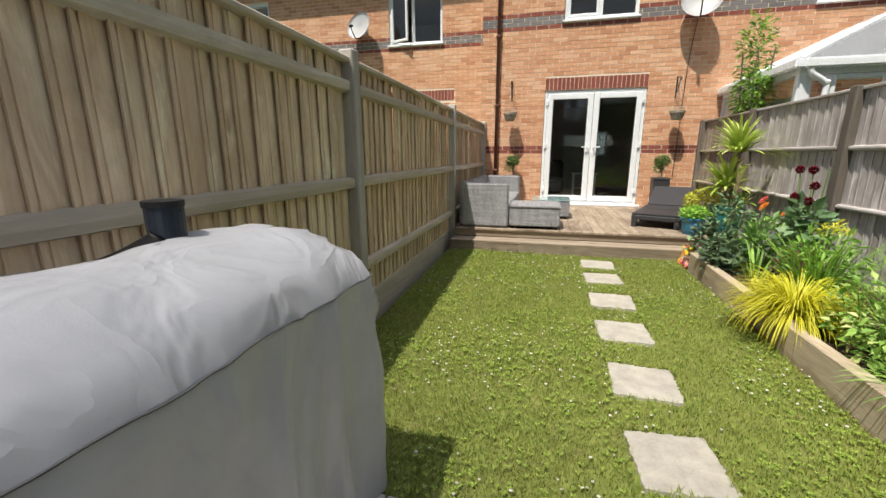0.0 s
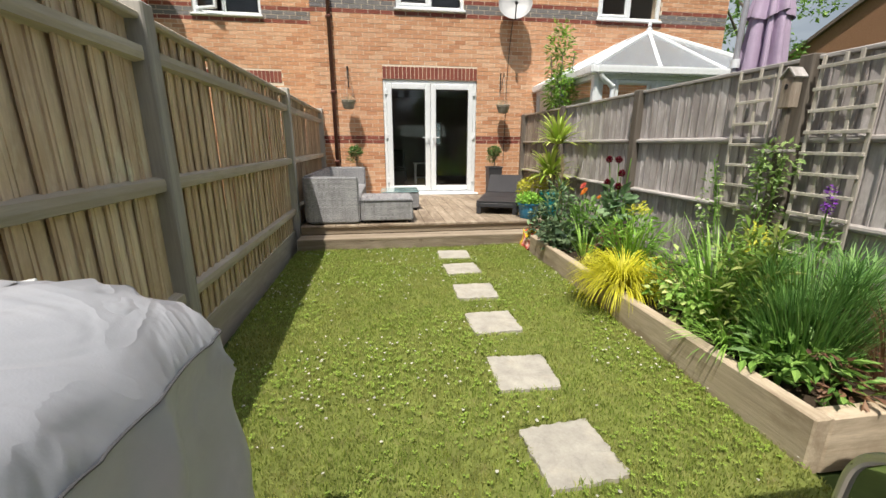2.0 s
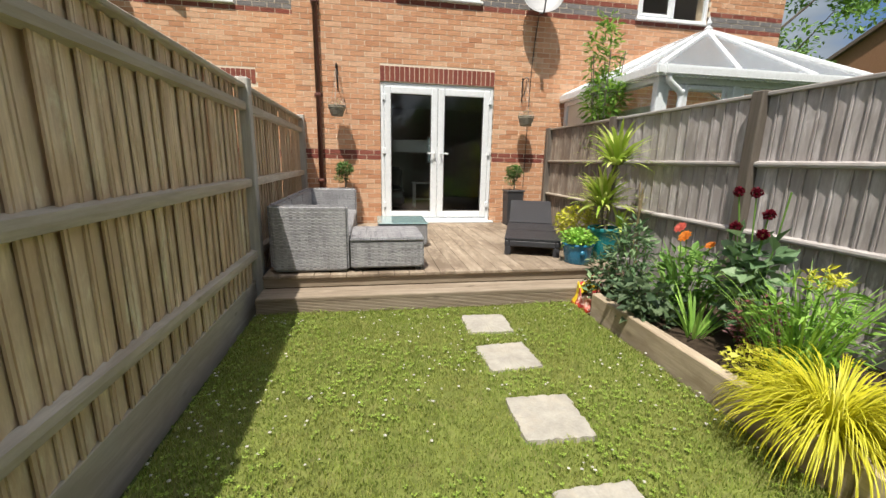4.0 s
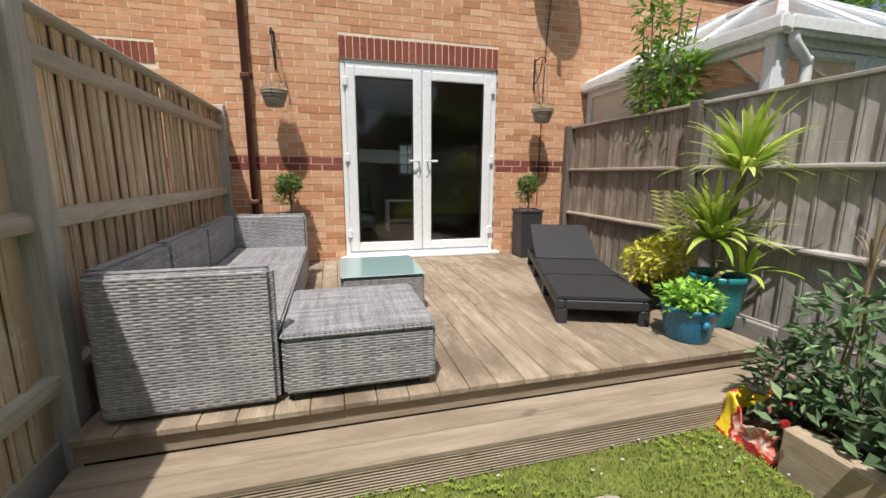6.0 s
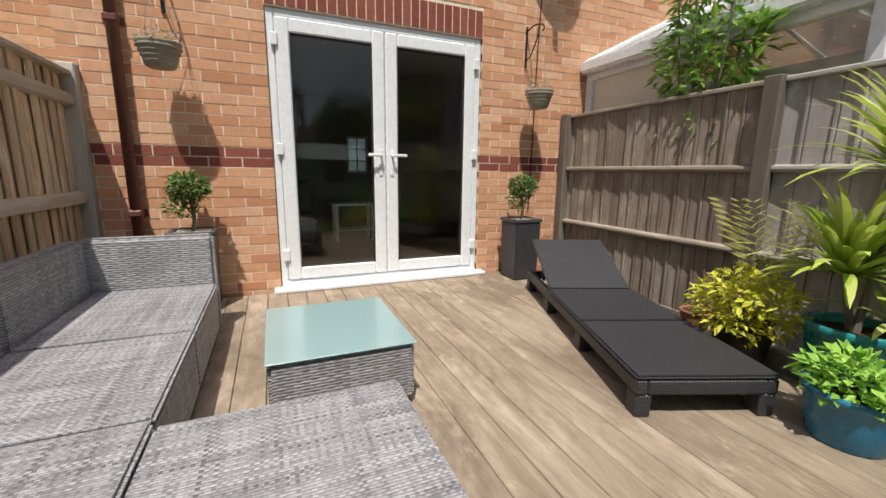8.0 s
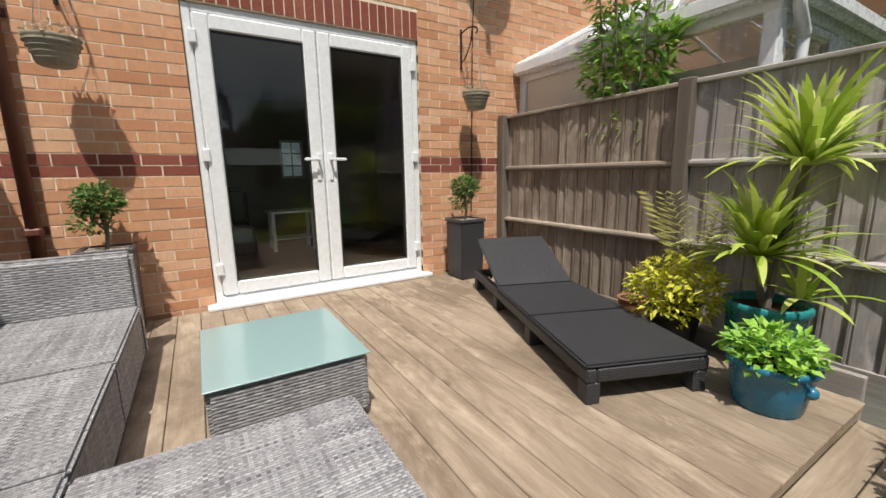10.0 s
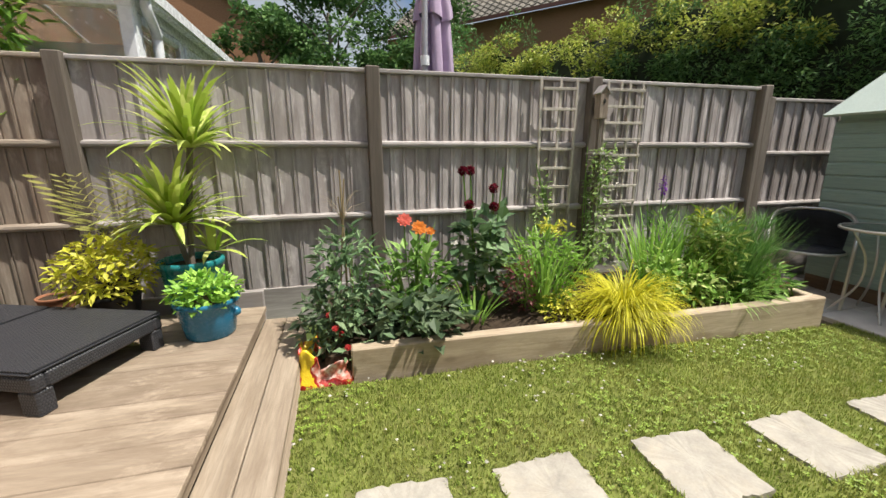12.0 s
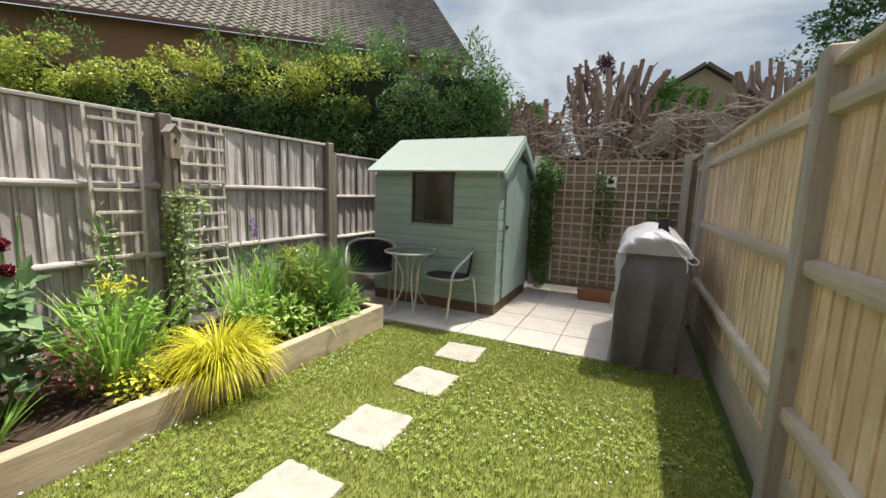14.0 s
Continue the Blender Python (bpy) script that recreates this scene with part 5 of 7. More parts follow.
def bistro_chair(x, y, turn, label):
    """Faces its own +y."""
    c = thing("bistro_chair", label, "chair", (x, y, PATIO_Z + 0.006), turn, "bistro chairs by the shed")
    for s in (-1, 1):
        bm = bmesh.new()
        tube(bm, arc([(s * 0.25, 0.24, 0.0), (s * 0.255, 0.2, 0.3), (s * 0.26, 0.16, 0.48), (s * 0.265, 0.0, 0.6), (s * 0.22, -0.17, 0.67), (s * 0.09, -0.26, 0.69), (0.0, -0.272, 0.692)]), 0.0125, 10)
        part("arm_frame", bm, M_TUBE, c)
        bm = bmesh.new()
        tube(bm, arc([(s * 0.2, -0.24, 0.0), (s * 0.205, -0.21, 0.2), (s * 0.215, -0.16, 0.385)]), 0.0115, 10)
        part("rear_leg", bm, M_TUBE, c)
    bm = bmesh.new()
    tube(bm, [(0.235 * math.cos(a * math.pi / 16), 0.0 + 0.215 * math.sin(a * math.pi / 16), 0.39) for a in range(33)], 0.0105, 8, False)
    part("seat_ring", bm, M_TUBE, c)
    bm = bmesh.new()
    lathe(bm, [(0.001, -0.004), (0.1, -0.002), (0.2, 0.0), (0.232, 0.004), (0.232, 0.01), (0.1, 0.006), (0.001, 0.004)], 32)
    o = part("seat", bm, M_MESH_SEAT, c, "black woven mesh seat", smooth=True)
    o.matrix_basis = pose(0, 0, 0.392) @ Matrix.Diagonal((1, 0.92, 1, 1))
    bm = bmesh.new()
    cols = []
    for k in range(15):
        a = math.pi * (1.12 + 0.76 * k / 14)
        t = abs(k - 7) / 7
        hi = 0.685 - 0.06 * t * t
        cols.append([bm.verts.new(((0.235 + 0.02 * q) * math.cos(a), (0.215 + 0.05 * q) * math.sin(a), 0.4 + (hi - 0.4) * q)) for q in (0, 0.33, 0.66, 1)])
    for c0, c1 in zip(cols, cols[1:]):
        for q in range(3):
            bm.faces.new((c0[q], c1[q], c1[q + 1], c0[q + 1]))
    bmesh.ops.solidify(bm, geom=bm.faces[:], thickness=0.004)
    part("backrest", bm, M_MESH_SEAT, c, "black woven mesh back", smooth=True)
    return c


for x, y, turn, label in ((1.22, 2.19, -22, "tubular steel garden chair with black mesh"), (2.1, 2.4, 35, "tubular steel garden chair with black mesh, tucked in the corner")):
    bistro_chair(x, y, turn, label).scale = (1.06, 1.06, 1.1)
bt = thing("bistro_table", "small round glass-topped metal garden table", "table", (1.62, 2.34, PATIO_Z + 0.006))
bm = bmesh.new()
lathe(bm, [(0.001, 0.612), (0.27, 0.612), (0.274, 0.616), (0.27, 0.62), (0.001, 0.62)], 40)
bt.scale = (1.0, 1.0, 1.12)
part("glass_top", bm, glass_mat("table_glass", (0.75, 0.85, 0.84), 0.08), bt)
bm = bmesh.new()
tube(bm, [(0.276 * math.cos(a * math.pi / 20), 0.276 * math.sin(a * math.pi / 20), 0.612) for a in range(41)], 0.01, 8, False)
part("rim", bm, M_TUBE, bt)
for k in range(4):
    a = math.pi / 4 + k * math.pi / 2
    bm = bmesh.new()
    tube(bm, arc([(0.24 * math.cos(a), 0.24 * math.sin(a), 0.0), (0.1 * math.cos(a), 0.1 * math.sin(a), 0.2), (0.09 * math.cos(a), 0.09 * math.sin(a), 0.4), (0.2 * math.cos(a), 0.2 * math.sin(a), 0.605)]), 0.009, 8)
    part("leg", bm, M_TUBE, bt)


# ---- trellises, bird box, back fence ----
def trellis(name, label, at, turn, w, h, nx, nz, seed, loose=0.0):
    """A lattice in its own x-z plane, uprights behind, laths in front."""
    rnd = random.Random(seed)
    t = thing(name, label, "trellis", at, turn)
    up = finish(boxed(-0.011, 0.011, 0.0, 0.013, 0, h, 0.002), "upright", M_TRELLIS)
    ac = finish(boxed(0, w, -0.013, 0.0, -0.011, 0.011, 0.002), "lath", M_TRELLIS)
    for k in range(nx):
        piece("upright", up, t, pose(w * k / (nx - 1), 0, 0, 0, rnd.uniform(-loose, loose), 0))
    for k in range(nz):
        piece("lath", ac, t, pose(0, 0, h * (k + 0.5) / nz, 0, rnd.uniform(-loose, loose), 0))
    return t


trellis("trellis", "weathered square-lattice trellis on the grey fence", (2.655, 4.75, 0.7), -90, 0.3, 1.09, 3, 7, 1, 1.0)
trellis("trellis", "weathered square-lattice trellis on the grey fence", (2.655, 4.17, 0.46), -90, 0.38, 1.33, 4, 10, 2, 1.0)
trellis("trellis", "large weathered lattice trellis across the back fence", (-1.09, 0.425, 0.1), 0, 1.52, 1.65, 13, 15, 3, 0.5)
bf = thing("fence", "old brown overlap fence panel behind the lattice", "fence")
M_LAP = wood("lap_brown_wood", (0.42, 0.32, 0.225), (0.24, 0.175, 0.12), "x")
lap = finish(boxed(-1.12, 0.72, -0.008, 0.008, 0, 0.135, 0.003), "board", M_LAP)
for k in range(14):
    piece("board", lap, bf, pose(0, 0.40, 0.06 + 0.118 * k, 4, random.uniform(-0.15, 0.15), 0))
for x in (-1.12, 0.7):
    part("post", boxed(x - 0.045, x + 0.045, 0.34, 0.44, 0, 1.83, 0.006), M_POST, bf)
part("cap", boxed(-1.16, 0.74, 0.365, 0.435, 1.735, 1.765, 0.004), M_LAP, bf)
part("post", boxed(-1.32, -1.23, 0.34, 0.44, 0, 1.78, 0.006), M_POST, bf)
part("board", boxed(-1.23, -1.12, 0.39, 0.41, 0.05, 1.7), M_LAP, bf)
sg = thing("wall_plaque", "small white box hung on the lattice", "plaque", (-0.28, 0.43, 1.42))
part("body", boxed(-0.06, 0.06, -0.0, 0.03, 0, 0.14, 0.006), M_UPVC, sg)
part("slot", boxed(-0.03, 0.03, -0.0, 0.034, 0.05, 0.1, 0.002), M_DARK, sg)
tr = thing("plant_trough", "terracotta trough on the ground by the lattice", "plant trough", (-0.2, 0.66, PATIO_Z + 0.004))
bm = boxed(-0.2, 0.2, -0.08, 0.08, 0, 0.13, 0.01)
part("body", bm, M_TERRA, tr)
part("rim", boxed(-0.21, 0.21, -0.09, 0.09, 0.115, 0.14, 0.006), M_TERRA, tr)

bird = thing("bird_box", "weathered wooden bird box on a post by the fence", "bird box", (2.58, 4.26, 0.12))
bird.scale = (0.64, 0.6, 0.96)
part("post", boxed(-0.03, 0.03, -0.03, 0.03, 0, 1.42, 0.006), M_POST_OLD, bird)
part("shelf", boxed(-0.12, 0.05, -0.16, 0.16, 1.12, 1.14, 0.004), M_RAIL_OLD, bird, "small flat feeding shelf")
body = part("body", boxed(-0.06, 0.06, -0.065, 0.065, 1.42, 1.62, 0.006), M_FENCE_BROWN, bird)
bm = bmesh.new()
lathe(bm, [(0.001, 0), (0.019, 0), (0.019, 0.012), (0.001, 0.012)], 16)
part("hole", bm, M_DARK, body).matrix_basis = pose(-0.066, 0, 1.56, 0, 90, 0)
for s in (-1, 1):
    o = part("roof", boxed(-0.085, 0.075, 0.0, 0.11, -0.006, 0.008, 0.003), M_RAIL_OLD, bird)
    o.matrix_basis = pose(0, 0, 1.685, -38, 0, 0 if s > 0 else 180)
bm = bmesh.new()
v0 = [bm.verts.new(p) for p in ((-0.058, -0.064, 1.62), (-0.058, 0.064, 1.62), (-0.058, 0.0, 1.678))]
v1 = [bm.verts.new(p) for p in ((0.058, -0.064, 1.62), (0.058, 0.064, 1.62), (0.058, 0.0, 1.678))]
bm.faces.new(v0)
bm.faces.new(v1[::-1])
for k in range(3):
    bm.faces.new((v0[k], v1[k], v1[(k + 1) % 3], v0[(k + 1) % 3]))
bmesh.ops.recalc_face_normals(bm, faces=bm.faces[:])
part("gable", bm, M_FENCE_BROWN, body)

# ---- neighbour's conservatory ----
cons = thing("conservatory", "white plastic conservatory with hipped translucent roof", "conservatory")
CX0, CX1, CY0, CZ = 3.0, 6.0, 7.68, 2.26
M_POLY = plain("polycarbonate", (0.66, 0.69, 0.72), 0.2, vary=0.02, scale=2, bump=0.0)
M_POLY.node_tree.nodes["Principled BSDF"].inputs["Transmission Weight"].default_value = 0.7
part("dwarf_wall", boxed(CX0 + 0.03, CX1 - 0.03, CY0 + 0.03, WALL_Y, -0.05, 0.6), M_BRICK_I, cons)
for x, y in ((CX0, CY0), (CX1, CY0), (CX0, WALL_Y - 0.04), (4.0, CY0), (5.0, CY0)):
    part("post", boxed(x - 0.045, x + 0.045, y - 0.045, y + 0.045, 0.6, CZ, 0.008), M_UPVC, cons)
part("post", boxed(CX0 - 0.03, CX0 + 0.03, 8.75, 8.81, 0.6, CZ, 0.006), M_UPVC, cons)
part("head", boxed(CX0 - 0.05, CX0 + 0.05, CY0 + 0.05, WALL_Y, CZ - 0.09, CZ, 0.006), M_UPVC, cons)
part("head", boxed(CX0 - 0.05, CX1 + 0.05, CY0 - 0.05, CY0 + 0.05, CZ - 0.09, CZ, 0.006), M_UPVC, cons)
part("side_panel", boxed(CX0 - 0.01, CX0 + 0.01, 8.81, WALL_Y - 0.08, 0.6, CZ - 0.09), M_FROST, cons, "cream blind behind the side glazing")
pane_side = part("pane", boxed(CX0 - 0.004, CX0 + 0.004, CY0 + 0.045, 8.75, 0.6, CZ - 0.09), M_GLASS, cons)
part("blind", boxed(CX0 + 0.1, CX0 + 0.12, CY0 + 0.1, 8.75, 0.6, CZ - 0.3), M_FROST, cons)
for x0, x1 in ((CX0 + 0.045, 3.955), (4.045, 4.955), (5.045, 5.955)):
    part("front_panel", frame_bars(x0, x1, 0.6, CZ - 0.09, CY0 - 0.03, CY0 + 0.03, 0.07), M_UPVC, cons)
    part("pane", boxed(x0 + 0.07, x1 - 0.07, CY0 - 0.004, CY0 + 0.004, 0.67, CZ - 0.16), M_GLASS, cons)
part("top_light", frame_bars(CX0 + 0.3, CX0 + 0.85, 1.72, CZ - 0.1, CY0 - 0.05, CY0 - 0.03, 0.05), M_UPVC, cons)

part("gutter", boxed(CX0 - 0.15, CX0 - 0.052, CY0 - 0.15, WALL_Y, CZ - 0.03, CZ + 0.085, 0.02, 2), M_UPVC, cons)
part("gutter", boxed(CX0 - 0.05, CX1 + 0.15, CY0 - 0.15, CY0 - 0.052, CZ - 0.03, CZ + 0.085, 0.02, 2), M_UPVC, cons)
bm = bmesh.new()
tube(bm, arc([(CX0 + 0.05, CY0 - 0.1, CZ), (CX0 + 0.05, CY0 - 0.1, CZ - 0.08), (CX0 + 0.22, CY0 - 0.08, CZ - 0.2), (CX0 + 0.24, CY0 - 0.07, CZ - 0.35), (CX0 + 0.24, CY0 - 0.07, 0.3)]), 0.035, 12)
part("downpipe", bm, M_UPVC, cons, smooth=True)
RX, RZ, RY = 4.5, 3.1, 8.8
E0, E1, F0, F1 = (CX0 - 0.07, CY0 - 0.07, CZ + 0.06), (CX1 + 0.07, CY0 - 0.07, CZ + 0.06), (CX0 - 0.07, WALL_Y, CZ + 0.06), (CX1 + 0.07, WALL_Y, CZ + 0.06)
part("fascia", boxed(CX0 - 0.05, CX0 - 0.03, CY0 - 0.03, WALL_Y, CZ, CZ + 0.07), M_UPVC, cons)
part("fascia", boxed(CX0 - 0.05, CX1 + 0.05, CY0 - 0.05, CY0 - 0.03, CZ, CZ + 0.07), M_UPVC, cons)
R0, R1 = (RX, RY, RZ), (RX, WALL_Y, RZ)
for quad in ((E0, R0, R1, F0), (E0, E1, R0), (E1, F1, R1, R0)):
    bm = bmesh.new()
    bm.faces.new([bm.verts.new(p) for p in quad])
    bmesh.ops.recalc_face_normals(bm, faces=bm.faces[:])
    bmesh.ops.solidify(bm, geom=bm.faces[:], thickness=0.02)
    part("roof_panel", bm, M_POLY, cons)


def bar(a, b, w=0.03):
    bm = bmesh.new()
    tube(bm, [Vector(a) + Vector((0, 0, 0.02)), Vector(b) + Vector((0, 0, 0.02))], w, 6)
    return bm


for a, b in ((E0, R0), (E1, R0), (R0, R1)):
    part("ridge_bar", bar(a, b, 0.04), M_UPVC, cons)
for t in (0.33, 0.67):
    q = Vector(E0).lerp(Vector(E1), t)
    part("rafter", bar(q, Vector(R0)), M_UPVC, cons)
for t in (0.3, 0.65, 1.0):
    q = Vector(E0).lerp(Vector(F0), t)
    part("rafter", bar(q, Vector(R0).lerp(Vector(R1), max(0.0, t - 0.05))), M_UPVC, cons)
    q = Vector(E1).lerp(Vector(F1), t)
    part("rafter", bar(q, Vector(R0).lerp(Vector(R1), max(0.0, t - 0.05))), M_UPVC, cons)
bm = bmesh.new()
lathe(bm, [(0.05, 0), (0.055, 0.03), (0.02, 0.06), (0.035, 0.1), (0.012, 0.15), (0.001, 0.2)], 12)
part("finial", bm, M_UPVC, cons).location = (RX, RY, RZ + 0.03)

# ---- parasol beyond the fence ----
par = thing("parasol", "closed lilac garden parasol on a grey mast", "parasol", (3.5, 5.45, -0.05))
bm = bmesh.new()
tube(bm, [(0, 0, 0), (0, 0, 3.35)], 0.024, 12)
part("pole", bm, M_METAL, par)
bm = bmesh.new()
tube(bm, [(-0.19, 0.12, 0), (-0.18, 0.115, 2.2), (-0.16, 0.1, 3.3)], [0.027, 0.027, 0.024], 12)
mast = part("mast", bm, plain("pale_grey_mast", (0.42, 0.42, 0.46), 0.4, 0.3), par, "pale grey metal mast")
bm = bmesh.new()
tube(bm, [(-0.18, 0.115, 2.02), (-0.18, 0.115, 2.1)], 0.04, 12)
part("collar", bm, M_UPVC, mast)
part("foot", boxed(-0.3, 0.3, -0.3, 0.3, 0, 0.08, 0.02), M_DARK, par)
M_CLOTH = plain("lilac_cloth", (0.46, 0.36, 0.50), 0.9, vary=0.1, scale=12, bump=0.2)


def gathered(name, tiers, label):
    bm = bmesh.new()
    K, rings = 128, []
    for z, r, fold in tiers:
        ring = []
        for k in range(K):
            a = 2 * math.pi * k / K
            w = math.sin(8 * a + 0.9 * math.sin(3 * a) + 0.6 * z)
            q = r * (1 + fold * (w - 0.5 * w * w))
            ring.append(bm.verts.new((q * math.cos(a), q * math.sin(a), z + 0.03 * math.sin(3 * a))))
        rings.append(ring)
    for r0, r1 in zip(rings, rings[1:]):
        for k in range(K):
            bm.faces.new((r0[k], r0[(k + 1) % K], r1[(k + 1) % K], r1[k]))
    part(name, bm, M_CLOTH, par, label, smooth=True)


gathered("canopy", ((1.6, 0.18, 0.4), (1.9, 0.17, 0.4), (2.15, 0.158, 0.38), (2.4, 0.14, 0.34), (2.6, 0.1, 0.2), (2.9, 0.06, 0.1)), "deeply folded lilac cloth")
gathered("vent", ((2.44, 0.17, 0.22), (2.5, 0.165, 0.22), (2.75, 0.115, 0.2), (3.05, 0.07, 0.15), (3.34, 0.03, 0.0)), "short upper tier of lilac cloth")

# ---- houses beyond ----
far = thing("house", "brick house behind the hedge with grey-brown pantile roof", "house")
A, B = Vector((5.3, -8.0, 6.1)), Vector((18.5, 4.2, 6.1))
ALONG = (B - A).normalized()
AWAY = Vector((ALONG.y, -ALONG.x, 0))
LEN = (B - A).length
HM = Matrix((tuple((*ALONG,)) + (0,), tuple((*AWAY,)) + (0,), (0, 0, 1, 0), (0, 0, 0, 1))).transposed()
HM.translation = A
far.matrix_world = HM
M_TILE_FAR = Nodes("pantile")
tv = M_TILE_FAR.coords()
tc = M_TILE_FAR.ramp(M_TILE_FAR.island(), (0.0, (0.115, 0.10, 0.085)), (0.5, (0.165, 0.145, 0.125)), (1.0, (0.21, 0.185, 0.155)))
M_TILE_FAR = M_TILE_FAR.done(M_TILE_FAR.mix(M_TILE_FAR.math("MULTIPLY", M_TILE_FAR.noise(tv, 3.0, 6), 0.5), tc, (0.10, 0.10, 0.075)), 0.9)
vs, fs = [], []
slope, rows, cols = radians(38), 26, 56
for r in range(rows):
    for c in range(cols):
        x0 = LEN * c / cols
        wd = LEN / cols
        d0 = -0.35 + r * 0.31
        i = len(vs)
        for dd, lift in ((0.0, 0.045), (0.34, 0.0)):
            for u, hgt in ((0.0, 0.0), (0.2, 0.055), (0.45, 0.07), (0.7, 0.02), (1.0, 0.0)):
                d = d0 + dd
                vs.append((x0 + wd * u, d * math.cos(slope), d * math.sin(slope) + lift + hgt))
        for u, hgt in ((0.0, 0.0), (0.2, 0.055), (0.45, 0.07), (0.7, 0.02), (1.0, 0.0)):
            vs.append((x0 + wd * u, d0 * math.cos(slope), d0 * math.sin(slope) + 0.0))
        for k in range(4):
            fs.append((i + k, i + k + 1, i + 6 + k, i + 5 + k))
            fs.append((i + 10 + k, i + 11 + k, i + 1 + k, i + k))
raw_mesh("roof", vs, fs, M_TILE_FAR, far, "rows of interlocking concrete pantiles", kind="stuff")
part("wall", boxed(0.25, LEN - 0.2, 0.15, 9.0, -6.2, -0.12), brick_mat("far_brick", ((0.22, 0.12, 0.07), (0.27, 0.15, 0.09), (0.24, 0.13, 0.08), (0.30, 0.17, 0.10)), True), far)
part("fascia", boxed(0.0, LEN, -0.28, -0.24, -0.22, -0.1), M_PIPE, far)
bm = bmesh.new()
hh = rows * 0.31 * math.sin(slope)
dd = rows * 0.31 * math.cos(slope)
v0 = [bm.verts.new(p) for p in ((0.02, -0.3, -0.1), (0.02, 2 * dd, -0.1), (0.02, dd, hh - 0.02))]
bm.faces.new(v0)
bmesh.ops.solidify(bm, geom=bm.faces[:], thickness=-0.2)
part("gable", bm, M_BRICK_I, far)

gab = thing("house", "brown brick gable end of a house past the conservatory", "house", (16, 0, -0.05))
bm = bmesh.new()
pts = [(0, 5.6, 0), (0, 17.8, 0), (0, 17.8, 4.2), (0, 11.7, 7.6), (0, 5.6, 4.2)]
v0 = [bm.verts.new(p) for p in pts]
v1 = [bm.verts.new((9, p[1], p[2])) for p in pts]
bm.faces.new(v0)
bm.faces.new(v1[::-1])
for k in range(5):
    bm.faces.new((v0[k], v1[k], v1[(k + 1) % 5], v0[(k + 1) % 5]))
bmesh.ops.recalc_face_normals(bm, faces=bm.faces[:])
part("wall", bm, brick_mat("gable_brick", ((0.30, 0.15, 0.09), (0.36, 0.19, 0.11), (0.32, 0.16, 0.10), (0.38, 0.21, 0.13))), gab)
for s in (-1, 1):
    bm = bmesh.new()
    q = [(-0.15, 11.7, 7.62), (9, 11.7, 7.62), (9, 11.7 + s * 6.5, 4.0), (-0.15, 11.7 + s * 6.5, 4.0)]
    bm.faces.new([bm.verts.new(p) for p in q])
    bmesh.ops.recalc_face_normals(bm, faces=bm.faces[:])
    bmesh.ops.solidify(bm, geom=bm.faces[:], thickness=-0.12)
    part("roof", bm, M_TILE, gab)
tan = thing("house", "distant pale house with a brown gable roof", "house", (-4.8, -36, -0.12), 12)
bm = bmesh.new()
pts = [(-4.5, 0, 0), (4.5, 0, 0), (4.5, 0, 9.75), (0, 0, 12.6), (-4.5, 0, 9.75)]
v0 = [bm.verts.new(p) for p in pts]
v1 = [bm.verts.new((p[0], -8, p[2])) for p in pts]
bm.faces.new(v0)
bm.faces.new(v1[::-1])
for k in range(5):
    bm.faces.new((v0[k], v1[k], v1[(k + 1) % 5], v0[(k + 1) % 5]))
bmesh.ops.recalc_face_normals(bm, faces=bm.faces[:])
part("wall", bm, plain("pale_brick", (0.36, 0.28, 0.18), 0.9, vary=0.15, scale=2), tan)
for s in (-1, 1):
    bm = bmesh.new()
    bm.faces.new([bm.verts.new(p) for p in ((0, 0.4, 12.75), (0, -8, 12.75), (s * 5, -8, 9.6), (s * 5, 0.4, 9.6))])
    bmesh.ops.recalc_face_normals(bm, faces=bm.faces[:])
    bmesh.ops.solidify(bm, geom=bm.faces[:], thickness=0.3)
    part("roof", bm, M_TILE, tan)


# ---- plants in the raised bed ----
def bed_plant(name, label, x, y, category="plant", z=0.12):
    return thing(name, label, category, (x, y, z))


def stems(parent, ends, r=0.004, mat=None):
    for k, (a, b) in enumerate(ends):
        bm = bmesh.new()
        a, b = Vector(a), Vector(b)
        tube(bm, arc([a, a.lerp(b, 0.5) + Vector((0.012 * math.sin(k * 2.3), 0.012 * math.cos(k * 1.7), 0)), b], 4), [r] * 9, 5)
        part("stem", bm, LEAF_MID, parent)


def bloom(parent, at, r, mat, petals=9, tilt=0.5, seed=1, cup=0.35):
    rr = random.Random(seed)
    v, f = [], []
    for ring, (n, s, lift) in enumerate(((petals, 1.0, cup * 0.6), (petals, 0.75, cup * 1.1), (petals - 2, 0.45, cup * 1.8))):
        for k in range(n):
            a = 2 * math.pi * (k + 0.5 * ring) / n + rr.uniform(-0.1, 0.1)
            d = Vector((math.cos(a), math.sin(a), lift))
            q = Vector((-math.sin(a), math.cos(a), 0)) * r * s * 0.33
            o = Vector((0, 0, 0.003 * ring))
            i = len(v)
            v += [tuple(o), tuple(o + d * r * s * 0.6 + q), tuple(o + d * r * s * 1.02 + Vector((0, 0, -0.1 * r))), tuple(o + d * r * s * 0.6 - q)]
            f += [(i, i + 1, i + 2), (i, i + 2, i + 3)]
    ob = raw_mesh("flower", v, f, mat, parent)
    ob.matrix_basis = pose(*at, 0, -math.degrees(tilt), 0)
    return ob


def petal_mat(name, c):
    return leaf_mat(name, [tuple(q * 0.7 for q in c), c, tuple(min(1, q * 1.25) for q in c)], 0.6, 0.2)


